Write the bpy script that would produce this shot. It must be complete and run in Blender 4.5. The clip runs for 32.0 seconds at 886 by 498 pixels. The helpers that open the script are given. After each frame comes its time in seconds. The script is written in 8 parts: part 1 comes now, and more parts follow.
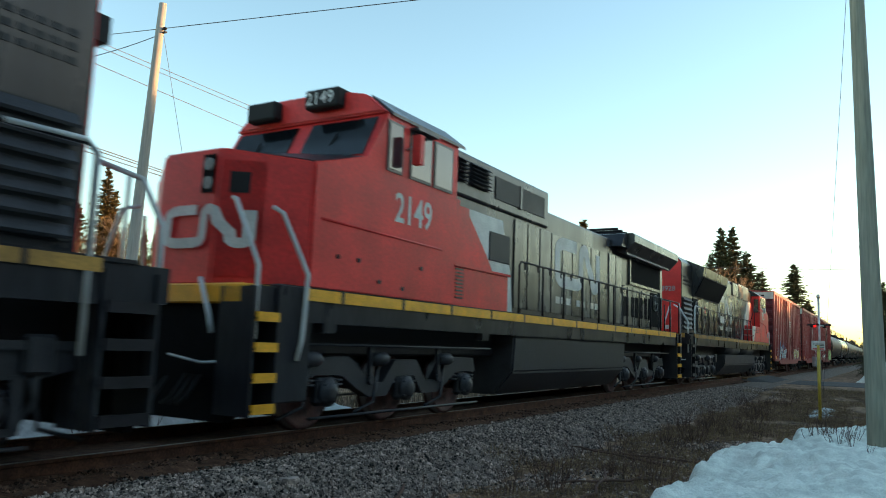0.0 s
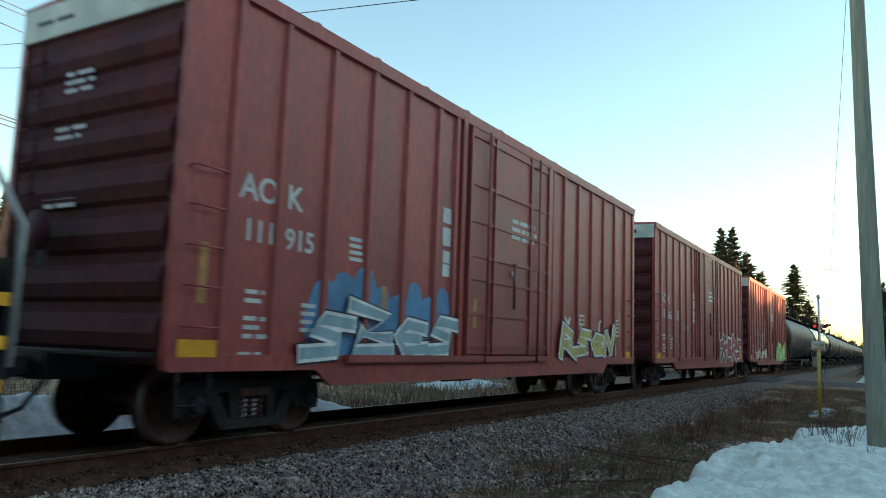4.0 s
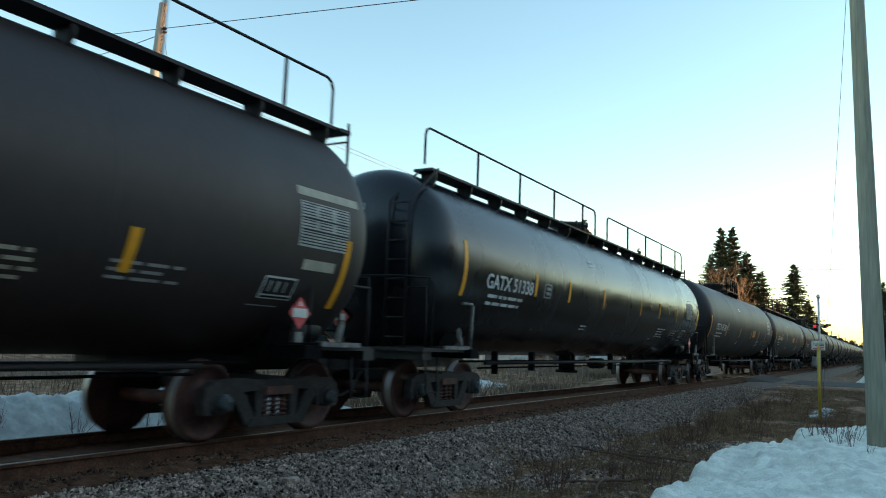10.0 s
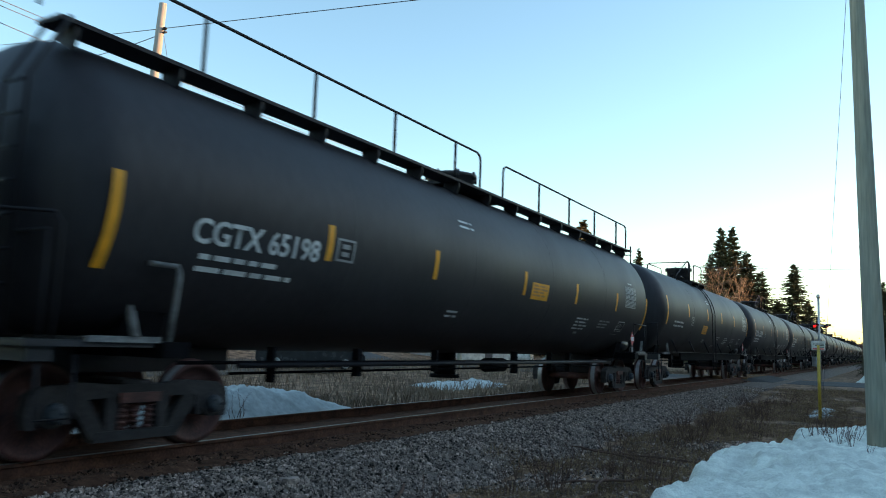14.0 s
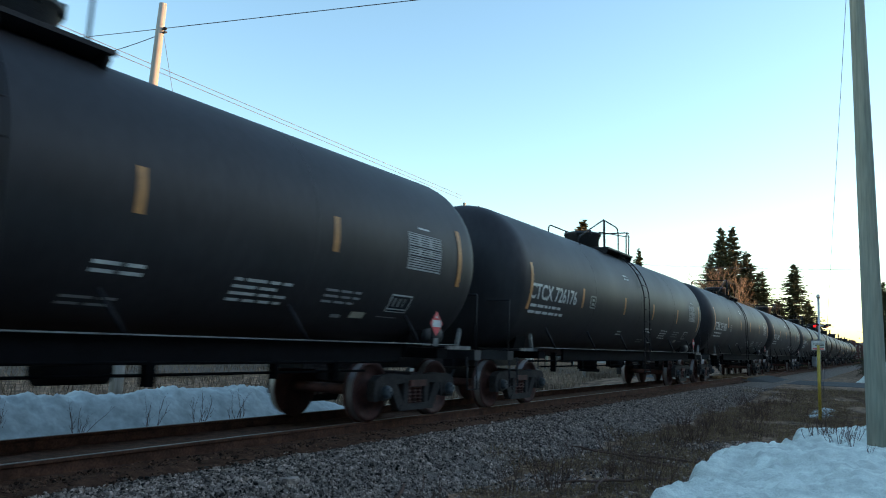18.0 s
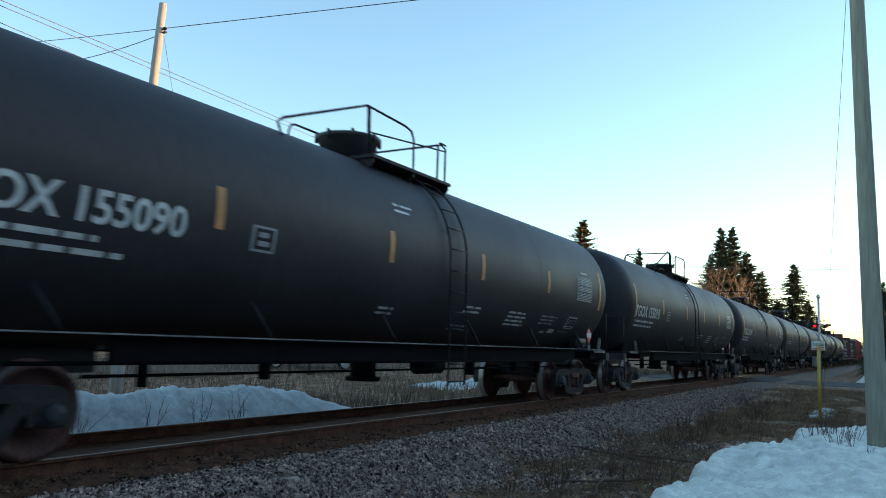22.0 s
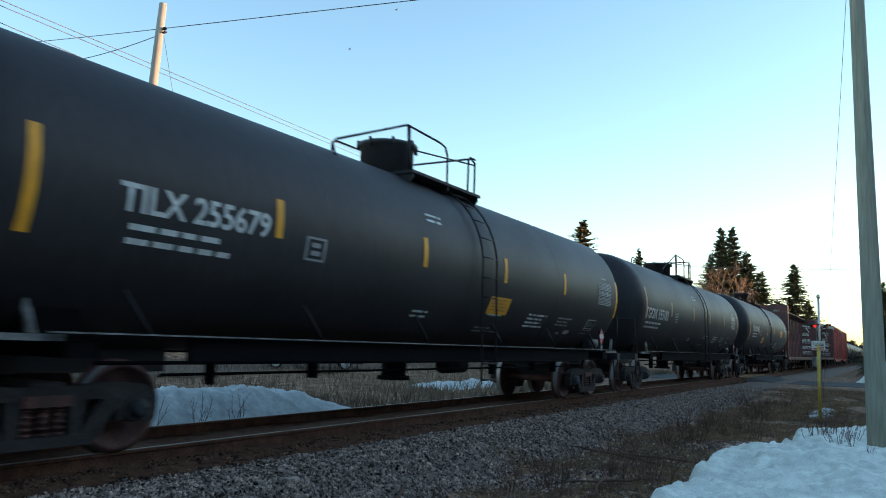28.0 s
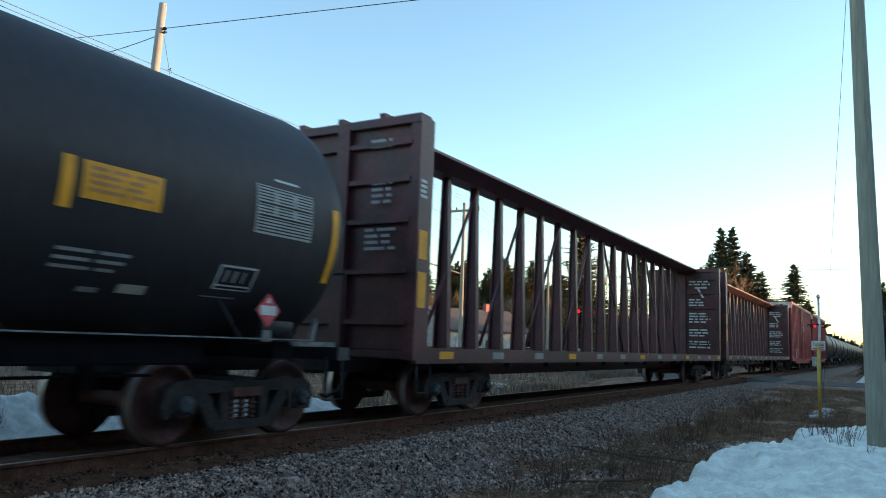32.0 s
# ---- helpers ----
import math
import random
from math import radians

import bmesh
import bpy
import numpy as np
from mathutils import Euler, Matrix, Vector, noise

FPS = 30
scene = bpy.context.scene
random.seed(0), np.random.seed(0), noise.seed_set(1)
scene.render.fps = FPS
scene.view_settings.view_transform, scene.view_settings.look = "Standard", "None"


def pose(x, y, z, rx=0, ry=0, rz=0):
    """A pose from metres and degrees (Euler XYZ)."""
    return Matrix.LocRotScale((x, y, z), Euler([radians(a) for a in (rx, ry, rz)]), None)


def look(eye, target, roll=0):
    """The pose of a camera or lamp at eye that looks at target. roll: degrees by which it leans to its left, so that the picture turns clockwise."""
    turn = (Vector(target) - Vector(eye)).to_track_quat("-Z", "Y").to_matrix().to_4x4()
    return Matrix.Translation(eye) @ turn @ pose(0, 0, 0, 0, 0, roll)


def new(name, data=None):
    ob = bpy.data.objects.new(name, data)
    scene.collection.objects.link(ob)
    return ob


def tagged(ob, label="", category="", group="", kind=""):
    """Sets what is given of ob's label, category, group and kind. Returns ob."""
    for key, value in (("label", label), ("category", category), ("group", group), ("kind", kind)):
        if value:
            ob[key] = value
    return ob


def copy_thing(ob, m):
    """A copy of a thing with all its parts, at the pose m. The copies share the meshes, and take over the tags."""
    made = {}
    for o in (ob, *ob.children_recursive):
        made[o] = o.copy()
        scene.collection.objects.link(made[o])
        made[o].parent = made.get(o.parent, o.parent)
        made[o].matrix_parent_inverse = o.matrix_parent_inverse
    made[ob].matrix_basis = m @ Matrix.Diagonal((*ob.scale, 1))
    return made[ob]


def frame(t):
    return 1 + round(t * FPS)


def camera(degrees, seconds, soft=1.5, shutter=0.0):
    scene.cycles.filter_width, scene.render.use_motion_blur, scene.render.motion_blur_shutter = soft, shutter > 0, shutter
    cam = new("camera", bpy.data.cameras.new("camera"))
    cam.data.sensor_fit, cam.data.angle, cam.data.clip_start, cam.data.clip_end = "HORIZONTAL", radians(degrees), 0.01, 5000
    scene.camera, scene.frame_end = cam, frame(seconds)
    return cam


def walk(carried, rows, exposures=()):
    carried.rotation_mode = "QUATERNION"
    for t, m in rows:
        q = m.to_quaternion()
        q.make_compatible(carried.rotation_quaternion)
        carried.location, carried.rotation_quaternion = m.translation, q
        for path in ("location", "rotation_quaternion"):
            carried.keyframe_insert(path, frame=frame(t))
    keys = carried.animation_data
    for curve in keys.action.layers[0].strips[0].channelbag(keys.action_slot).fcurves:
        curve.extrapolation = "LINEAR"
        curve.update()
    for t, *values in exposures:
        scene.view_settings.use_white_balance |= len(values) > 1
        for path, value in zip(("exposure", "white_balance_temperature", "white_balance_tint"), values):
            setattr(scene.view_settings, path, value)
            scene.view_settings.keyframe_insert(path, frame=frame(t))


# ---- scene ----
# camera: stands still on the verge, beside the track
D = 7.696           # from the camera's line to the track's centre
EYE = Vector((0.0, 0.0, 1.221))
YAW, PITCH, ROLL = 0.5350, 0.1243, 2.006
AIM = EYE + 10 * Vector((math.cos(PITCH) * math.cos(YAW), math.cos(PITCH) * math.sin(YAW), math.sin(PITCH)))
cam = camera(60.82, 32.0, soft=1.0, shutter=0.2)
walk(cam, [(0.0, look(EYE, AIM, ROLL)), (32.0, look(EYE, AIM, ROLL))],
     exposures=[(0.0, 2.12, 7600, 2), (9.0, 2.12, 7600, 2), (16.0, 2.03, 6700, 6), (32.0, 2.03, 6700, 6)])

# world: the sun stands low, the sky is clear
SUN_EL, SUN_AZ = 6.0, -52.0
world = bpy.data.worlds.new("sky")
scene.world = world
world.use_nodes = True
wt = world.node_tree
sky = wt.nodes.new("ShaderNodeTexSky")
sky.sky_type, sky.sun_disc = "NISHITA", False
sky.sun_elevation, sky.sun_rotation = radians(SUN_EL), radians(90 - SUN_AZ)
sky.air_density, sky.dust_density, sky.ozone_density = 1.0, 0.4, 2.0
bg = wt.nodes["Background"]
bg.inputs["Strength"].default_value = 0.15
wt.links.new(sky.outputs[0], bg.inputs["Color"])
sun = new("sun", bpy.data.lights.new("sun", "SUN"))
sun.data.energy, sun.data.angle, sun.data.color = 3.0, radians(0.6), (1.0, 0.55, 0.28)
sdir = Vector((math.cos(radians(SUN_EL)) * math.cos(radians(SUN_AZ)), math.cos(radians(SUN_EL)) * math.sin(radians(SUN_AZ)), math.sin(radians(SUN_EL))))
sun.matrix_world = look(sdir * 100, (0, 0, 0))


# ---- materials ----
def material(name, color, rough=0.6, metal=0.0, vary=0.25, scale=3.0, second=None, fine=40.0, bump=0.15, spec=0.5, stretch=(1, 1, 1), per_object=0.0, per_island=0.0):
    m = bpy.data.materials.new(name)
    m.use_nodes = True
    nt = m.node_tree
    n, l = nt.nodes, nt.links
    bs = n["Principled BSDF"]
    bs.inputs["Roughness"].default_value = rough
    bs.inputs["Metallic"].default_value = metal
    bs.inputs["Specular IOR Level"].default_value = spec
    tc, mp = n.new("ShaderNodeTexCoord"), n.new("ShaderNodeMapping")
    mp.inputs["Scale"].default_value = stretch
    l.new(tc.outputs["Object"], mp.inputs["Vector"])
    big, small = n.new("ShaderNodeTexNoise"), n.new("ShaderNodeTexNoise")
    big.inputs["Scale"].default_value, small.inputs["Scale"].default_value = scale, fine
    big.inputs["Detail"].default_value = 5
    for t in (big, small):
        l.new(mp.outputs[0], t.inputs["Vector"])
    ramp = n.new("ShaderNodeValToRGB")
    c2 = second or tuple(c * (1 - vary) for c in color)
    c1 = color if second else tuple(min(1, c * (1 + vary)) for c in color)
    ramp.color_ramp.elements[0].position, ramp.color_ramp.elements[1].position = 0.35, 0.68
    ramp.color_ramp.elements[0].color, ramp.color_ramp.elements[1].color = (*c2, 1), (*c1, 1)
    l.new(big.outputs["Fac"], ramp.inputs["Fac"])
    mix = n.new("ShaderNodeMix")
    mix.data_type, mix.blend_type = "RGBA", "MULTIPLY"
    mix.inputs["Factor"].default_value = min(1.0, vary * 1.5)
    grey = n.new("ShaderNodeValToRGB")
    grey.color_ramp.elements[0].position, grey.color_ramp.elements[1].position = 0.3, 0.7
    grey.color_ramp.elements[0].color, grey.color_ramp.elements[1].color = (0.45, 0.45, 0.45, 1), (1.3, 1.3, 1.3, 1)
    l.new(small.outputs["Fac"], grey.inputs["Fac"])
    l.new(ramp.outputs["Color"], mix.inputs["A"])
    l.new(grey.outputs["Color"], mix.inputs["B"])
    out = mix.outputs["Result"]
    if per_island:
        geo, hs2, mr2 = n.new("ShaderNodeNewGeometry"), n.new("ShaderNodeHueSaturation"), n.new("ShaderNodeMapRange")
        mr2.inputs["To Min"].default_value, mr2.inputs["To Max"].default_value = 1 - per_island, 1 + per_island
        l.new(geo.outputs["Random Per Island"], mr2.inputs["Value"])
        l.new(mr2.outputs[0], hs2.inputs["Value"])
        l.new(out, hs2.inputs["Color"])
        out = hs2.outputs[0]
    if per_object:
        info, hsv, mr = n.new("ShaderNodeObjectInfo"), n.new("ShaderNodeHueSaturation"), n.new("ShaderNodeMapRange")
        mr.inputs["To Min"].default_value, mr.inputs["To Max"].default_value = 1 - per_object, 1 + per_object
        l.new(info.outputs["Random"], mr.inputs["Value"])
        l.new(mr.outputs[0], hsv.inputs["Value"])
        l.new(out, hsv.inputs["Color"])
        out = hsv.outputs[0]
    l.new(out, bs.inputs["Base Color"])
    rr = n.new("ShaderNodeMapRange")
    rr.inputs["To Min"].default_value, rr.inputs["To Max"].default_value = max(0.03, rough - 0.12), min(1, rough + 0.12)
    l.new(big.outputs["Fac"], rr.inputs["Value"])
    l.new(rr.outputs[0], bs.inputs["Roughness"])
    if bump:
        b = n.new("ShaderNodeBump")
        b.inputs["Strength"].default_value, b.inputs["Distance"].default_value = bump, 0.02
        l.new(small.outputs["Fac"], b.inputs["Height"])
        l.new(b.outputs[0], bs.inputs["Normal"])
    return m


def glow(name, color, strength):
    m = material(name, color, 0.4, bump=0)
    bs = m.node_tree.nodes["Principled BSDF"]
    bs.inputs["Emission Color"].default_value = (*color, 1)
    bs.inputs["Emission Strength"].default_value = strength
    return m


M = {}
M["boxcar"] = material("boxcar_paint", (0.44, 0.068, 0.057), 0.5, vary=0.3, scale=1.2, fine=14, bump=0.06, second=(0.28, 0.046, 0.041), stretch=(1, 1, 0.35))
# darker copy of the side paint; the shade on the ends is put into it
M["boxcar_end_shade"] = material("boxcar_end_shaded_paint", (0.13, 0.029, 0.032), 0.75, vary=0.35, scale=1.6, fine=14, bump=0.08, second=(0.065, 0.019, 0.023), spec=0.2, stretch=(1, 1, 0.35))
M["boxcar_door"] = material("boxcar_door_paint", (0.38, 0.061, 0.052), 0.5, vary=0.3, scale=1.6, fine=20, bump=0.06, second=(0.24, 0.041, 0.037))
M["galvanised"] = material("galvanised_roof", (0.5, 0.5, 0.45), 0.55, 0.3, vary=0.2, scale=2)
M["maroon"] = material("centerbeam_paint", (0.13, 0.03, 0.036), 0.45, vary=0.3, scale=1.5, fine=18, second=(0.05, 0.018, 0.022))
M["tank"] = material("tank_black_paint", (0.031, 0.0265, 0.0295), 0.52, vary=0.25, scale=0.8, fine=9, bump=0.03, second=(0.019, 0.0165, 0.019), stretch=(1, 1, 0.4), spec=0.34)
M["tank_gloss"] = material("tank_gloss_paint", (0.007, 0.008, 0.011), 0.26, vary=0.2, scale=0.8, fine=9, bump=0.01, stretch=(1, 1, 0.4))
M["tank_brown"] = material("tank_weathered_paint", (0.024, 0.0145, 0.014), 0.55, vary=0.2, scale=0.8, fine=9, bump=0.02, stretch=(1, 1, 0.4))
M["steel_black"] = material("black_steel", (0.012, 0.0095, 0.0125), 0.6, 0.0, vary=0.3, scale=6, spec=0.3)
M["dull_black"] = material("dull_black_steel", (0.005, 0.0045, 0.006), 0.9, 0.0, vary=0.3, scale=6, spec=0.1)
M["truck"] = material("cast_steel_grime", (0.036, 0.029, 0.03), 0.8, 0.0, spec=0.25, vary=0.4, scale=5, fine=30, bump=0.2)
M["side_frame"] = material("dusty_cast_steel", (0.052, 0.045, 0.045), 0.8, 0.0, spec=0.25, vary=0.4, scale=4, fine=25, bump=0.2, second=(0.03, 0.026, 0.026))
M["bearing"] = material("worn_bearing_paint", (0.034, 0.045, 0.058), 0.6, vary=0.4, scale=8, fine=30, per_object=0.7)
M["wheel"] = material("wheel_steel", (0.095, 0.036, 0.03), 0.7, 0.1, vary=0.4, scale=5)
M["tread"] = material("polished_tread", (0.3, 0.27, 0.26), 0.45, 0.8, vary=0.1)
M["rail"] = material("rusty_rail", (0.115, 0.052, 0.034), 0.85, 0.1, vary=0.35, scale=5, fine=40, spec=0.2)
M["rail_head"] = material("polished_rail_head", (0.3, 0.27, 0.25), 0.5, 1.0, vary=0.1)
M["tie"] = material("creosoted_tie", (0.05, 0.032, 0.022), 0.9, vary=0.35, scale=6, stretch=(1, 0.2, 1), per_object=0.2, spec=0.1)
M["bed"] = material("rust_stained_bed", (0.115, 0.056, 0.036), 0.95, vary=0.35, scale=8, fine=60, bump=0.5, spec=0.08)
M["ballast"] = material("ballast_bed", (0.19, 0.146, 0.123), 0.95, vary=0.35, scale=8, fine=60, bump=0.5, spec=0.1)
M["rust_stone"] = material("rust_stone", (0.17, 0.092, 0.062), 0.9, vary=0.3, scale=9, fine=30, second=(0.06, 0.036, 0.028), per_island=0.8, spec=0.1)
M["stone"] = material("ballast_stone", (0.45, 0.335, 0.278), 0.9, vary=0.3, scale=9, fine=30, second=(0.14, 0.108, 0.095), per_island=1.0, spec=0.2)
M["snow"] = material("old_snow", (0.95, 0.97, 0.87), 0.95, spec=0.15, vary=0.12, scale=3.5, fine=40, bump=1.0, second=(0.66, 0.67, 0.6))
M["snow_dirty"] = material("dirty_snow", (0.46, 0.49, 0.47), 0.8, vary=0.2, scale=2.5, fine=9, bump=0.3)
M["ground"] = material("dead_grass_ground", (0.41, 0.25, 0.16), 0.95, vary=0.5, scale=2.2, fine=22, bump=1.0, second=(0.09, 0.055, 0.037), spec=0.08)
M["straw"] = material("dry_straw", (0.29, 0.19, 0.105), 0.9, vary=0.4, scale=3, spec=0.15)
M["twig"] = material("bare_twig", (0.13, 0.075, 0.058), 0.9, vary=0.3, spec=0.15)
M["asphalt"] = material("old_asphalt", (0.07, 0.068, 0.068), 0.9, vary=0.2, scale=1.0, fine=50, bump=0.3, spec=0.2)
M["lot"] = material("trodden_gravel", (0.15, 0.115, 0.09), 0.95, vary=0.35, scale=0.8, fine=30, bump=0.4, second=(0.08, 0.06, 0.048), spec=0.1)
M["plank"] = material("crossing_plank", (0.22, 0.13, 0.07), 0.85, vary=0.3, scale=4, stretch=(0.2, 1, 1), spec=0.15)
M["pole"] = material("treated_pole_wood", (0.38, 0.33, 0.25), 0.85, vary=0.25, scale=3, fine=25, stretch=(1, 1, 0.08), bump=0.4, second=(0.25, 0.25, 0.2))
M["pole_grey"] = material("silvered_pole_wood", (0.42, 0.38, 0.34), 0.85, vary=0.2, scale=3, fine=25, stretch=(1, 1, 0.08), bump=0.3, second=(0.3, 0.27, 0.24))
M["wire"] = material("overhead_wire", (0.09, 0.09, 0.1), 0.6)
M["needles"] = material("spruce_needles", (0.092, 0.09, 0.05), 0.85, vary=0.4, scale=0.6, fine=6, spec=0.2)
# the low sun's warm tone is put into this needle colour
M["needles2"] = material("warm_lit_needles", (0.13, 0.09, 0.034), 0.85, vary=0.4, scale=0.6, fine=6, spec=0.2)
M["bark"] = material("bark", (0.09, 0.062, 0.045), 0.9, vary=0.3, spec=0.15)
M["brush"] = material("bare_brush", (0.2, 0.145, 0.105), 0.9, vary=0.4, scale=0.5, spec=0.15)
M["woods"] = material("far_woods", (0.045, 0.045, 0.028), 0.9, vary=0.5, scale=0.4, fine=4, spec=0.15)
M["white"] = material("white_lettering", (0.6, 0.6, 0.58), 0.6, vary=0.15, scale=5, bump=0)
M["cream"] = material("faded_lettering", (0.42, 0.38, 0.3), 0.6, vary=0.15, scale=5, bump=0)
M["pale"] = material("faint_lettering", (0.3, 0.3, 0.3), 0.6, vary=0.15, scale=5, bump=0)
M["panel_grey"] = material("printed_panel", (0.42, 0.42, 0.41), 0.6, vary=0.2, scale=6, bump=0)
M["yellow"] = material("yellow_reflector", (0.82, 0.34, 0.012), 0.5, vary=0.12, scale=5, bump=0)
M["orange"] = material("worn_reflector", (0.5, 0.22, 0.07), 0.5, vary=0.2, scale=5, bump=0)
M["placard_red"] = material("placard_red", (0.6, 0.07, 0.075), 0.5, bump=0)
M["cn_red"] = material("loco_red", (0.74, 0.04, 0.036), 0.5, spec=0.35, vary=0.18, scale=1.5, fine=20, bump=0.03)
M["cn_black"] = material("loco_black", (0.012, 0.0118, 0.018), 0.3, vary=0.4, scale=1.6, fine=12, bump=0.05, second=(0.034, 0.033, 0.037), spec=0.42, stretch=(1, 1, 0.3))
M["cn_dark"] = material("loco_dark_paint", (0.0095, 0.01, 0.015), 0.3, vary=0.35, scale=1.6, fine=12, bump=0.05, second=(0.02, 0.021, 0.027), spec=0.4, stretch=(1, 1, 0.3))
M["cn_panel"] = material("loco_dark_panel", (0.018, 0.019, 0.024), 0.26, vary=0.45, scale=2.2, fine=10, bump=0.05, second=(0.045, 0.046, 0.048), spec=0.45, stretch=(1, 1, 0.3), per_object=0.5)
M["cn_door"] = material("loco_door_black", (0.03, 0.03, 0.034), 0.28, vary=0.5, scale=2.2, fine=10, bump=0.05, second=(0.085, 0.082, 0.08), spec=0.5, stretch=(1, 1, 0.3), per_object=0.55)
M["worn_yellow"] = material("dirty_frame_stripe", (0.42, 0.21, 0.04), 0.6, vary=0.3, scale=3, bump=0)
M["cn_white"] = material("loco_white", (0.62, 0.6, 0.55), 0.55, vary=0.2, scale=2, bump=0)
M["cn_yellow"] = material("frame_stripe", (0.88, 0.39, 0.018), 0.5, vary=0.15, scale=4, bump=0)
M["louvre"] = material("louvre_dark", (0.012, 0.012, 0.013), 0.6)
M["hand"] = material("grab_rail_silver", (0.5, 0.5, 0.49), 0.5, vary=0.1)
M["tanksteel"] = material("fuel_tank_grey", (0.034, 0.033, 0.038), 0.5, vary=0.3, scale=2, spec=0.35)
M["glass"] = material("cab_glass", (0.02, 0.025, 0.03), 0.06, vary=0.1, bump=0, spec=0.9)
M["graf_white"] = material("spray_white", (0.8, 0.78, 0.74), 0.7, vary=0.2, bump=0)
M["graf_green"] = material("spray_green", (0.42, 0.72, 0.26), 0.7, vary=0.2, bump=0)
M["graf_blue"] = material("spray_blue", (0.1, 0.25, 0.42), 0.7, vary=0.2, bump=0)
M["graf_yellow"] = material("spray_yellow", (0.58, 0.46, 0.16), 0.7, vary=0.2, bump=0)
M["graf_pink"] = material("spray_maroon", (0.34, 0.04, 0.06), 0.7, vary=0.2, bump=0)
M["graf_pale_blue"] = material("spray_pale_blue", (0.3, 0.42, 0.46), 0.7, vary=0.2, bump=0)
M["graf_mauve"] = material("spray_mauve", (0.4, 0.14, 0.19), 0.7, vary=0.3, scale=4, bump=0)
M["graf_black"] = material("spray_black", (0.02, 0.02, 0.025), 0.7, vary=0.2, bump=0)
M["aluminium"] = material("sign_aluminium", (0.5, 0.5, 0.5), 0.4, 0.6)
M["signal_red"] = glow("signal_red", (0.8, 0.008, 0.01), 0.9)
M["headlight"] = material("lamp_lens", (0.24, 0.24, 0.24), 0.1, bump=0)
# worn steel; on the side rails its paleness stands in for a gleam
M["worn_lit_steel"] = material("worn_lit_grey_steel", (0.2, 0.195, 0.19), 0.6, 0.2, vary=0.4, scale=7, fine=30)
M["black"] = material("matt_black", (0.01, 0.01, 0.01), 0.8)
M["post_yellow"] = material("marker_yellow", (0.55, 0.36, 0.05), 0.5, bump=0)
M["car_dark"] = material("vehicle_dark_paint", (0.02, 0.022, 0.026), 0.25)
M["car_silver"] = material("vehicle_silver_paint", (0.45, 0.46, 0.47), 0.3, 0.3)
M["tyre"] = material("tyre_rubber", (0.015, 0.015, 0.015), 0.85)
M["alloy"] = material("wheel_alloy", (0.55, 0.55, 0.55), 0.3, 0.7)
M["siding"] = material("house_siding", (0.45, 0.42, 0.38), 0.8)
M["shingle"] = material("roof_shingle", (0.08, 0.07, 0.07), 0.9)


# ---- mesh helpers ----
def bx(bm, x0, x1, y0, y1, z0, z1):
    v = [bm.verts.new(c) for c in ((x0, y0, z0), (x1, y0, z0), (x1, y1, z0), (x0, y1, z0), (x0, y0, z1), (x1, y0, z1), (x1, y1, z1), (x0, y1, z1))]
    return [bm.faces.new([v[i] for i in f]) for f in ((0, 3, 2, 1), (4, 5, 6, 7), (0, 1, 5, 4), (1, 2, 6, 5), (2, 3, 7, 6), (3, 0, 4, 7))]


def rbx(bm, x0, x1, y0, y1, z0, z1, r=0.02, seg=1):
    b = bmesh.new()
    bx(b, x0, x1, y0, y1, z0, z1)
    bmesh.ops.bevel(b, geom=b.edges[:], offset=r, segments=seg, affect="EDGES", profile=0.5)
    me = bpy.data.meshes.new("tmp")
    b.to_mesh(me)
    bm.from_mesh(me)
    b.free()
    bpy.data.meshes.remove(me)


def cyl(bm, p, q, r, seg=10, r2=None, caps=True, smooth=True):
    p, q = Vector(p), Vector(q)
    d = (q - p).normalized()
    a = d.orthogonal().normalized()
    b = d.cross(a)
    r2 = r if r2 is None else r2
    rings = []
    for c, rad in ((p, r), (q, r2)):
        rings.append([bm.verts.new(c + rad * (math.cos(2 * math.pi * i / seg) * a + math.sin(2 * math.pi * i / seg) * b)) for i in range(seg)])
    for i in range(seg):
        j = (i + 1) % seg
        f = bm.faces.new((rings[0][i], rings[0][j], rings[1][j], rings[1][i]))
        f.smooth = smooth
    if caps:
        bm.faces.new(rings[0][::-1])
        bm.faces.new(rings[1])


def tube(bm, pts, r, seg=6):
    """One bent tube through the points."""
    P = [Vector(p) for p in pts]
    n = len(P)
    ring0, a = None, None
    for i, p in enumerate(P):
        d = (P[min(i + 1, n - 1)] - P[max(i - 1, 0)]).normalized()
        a = d.orthogonal().normalized() if a is None else (a - d * a.dot(d)).normalized()
        b = d.cross(a)
        ring = [bm.verts.new(p + r * (math.cos(2 * math.pi * k / seg) * a + math.sin(2 * math.pi * k / seg) * b)) for k in range(seg)]
        if ring0:
            for k in range(seg):
                f = bm.faces.new((ring0[k], ring0[(k + 1) % seg], ring[(k + 1) % seg], ring[k]))
                f.smooth = True
        else:
            bm.faces.new(ring[::-1])
        ring0 = ring
    bm.faces.new(ring0)


def lathe(bm, profile, axis="x", centre=(0, 0, 0), seg=32, smooth=True):
    """profile: (along, radius) pairs."""
    c = Vector(centre)
    rings = []
    for s, r in profile:
        ring = []
        for i in range(seg):
            a = 2 * math.pi * i / seg
            u, w = r * math.cos(a), r * math.sin(a)
            o = {"x": (s, u, w), "y": (w, s, u), "z": (u, w, s)}[axis]
            ring.append(bm.verts.new(c + Vector(o)))
        rings.append(ring)
    for A, B in zip(rings, rings[1:]):
        for i in range(seg):
            j = (i + 1) % seg
            f = bm.faces.new((A[i], A[j], B[j], B[i]))
            f.smooth = smooth
    bm.faces.new(rings[0][::-1])
    bm.faces.new(rings[-1])


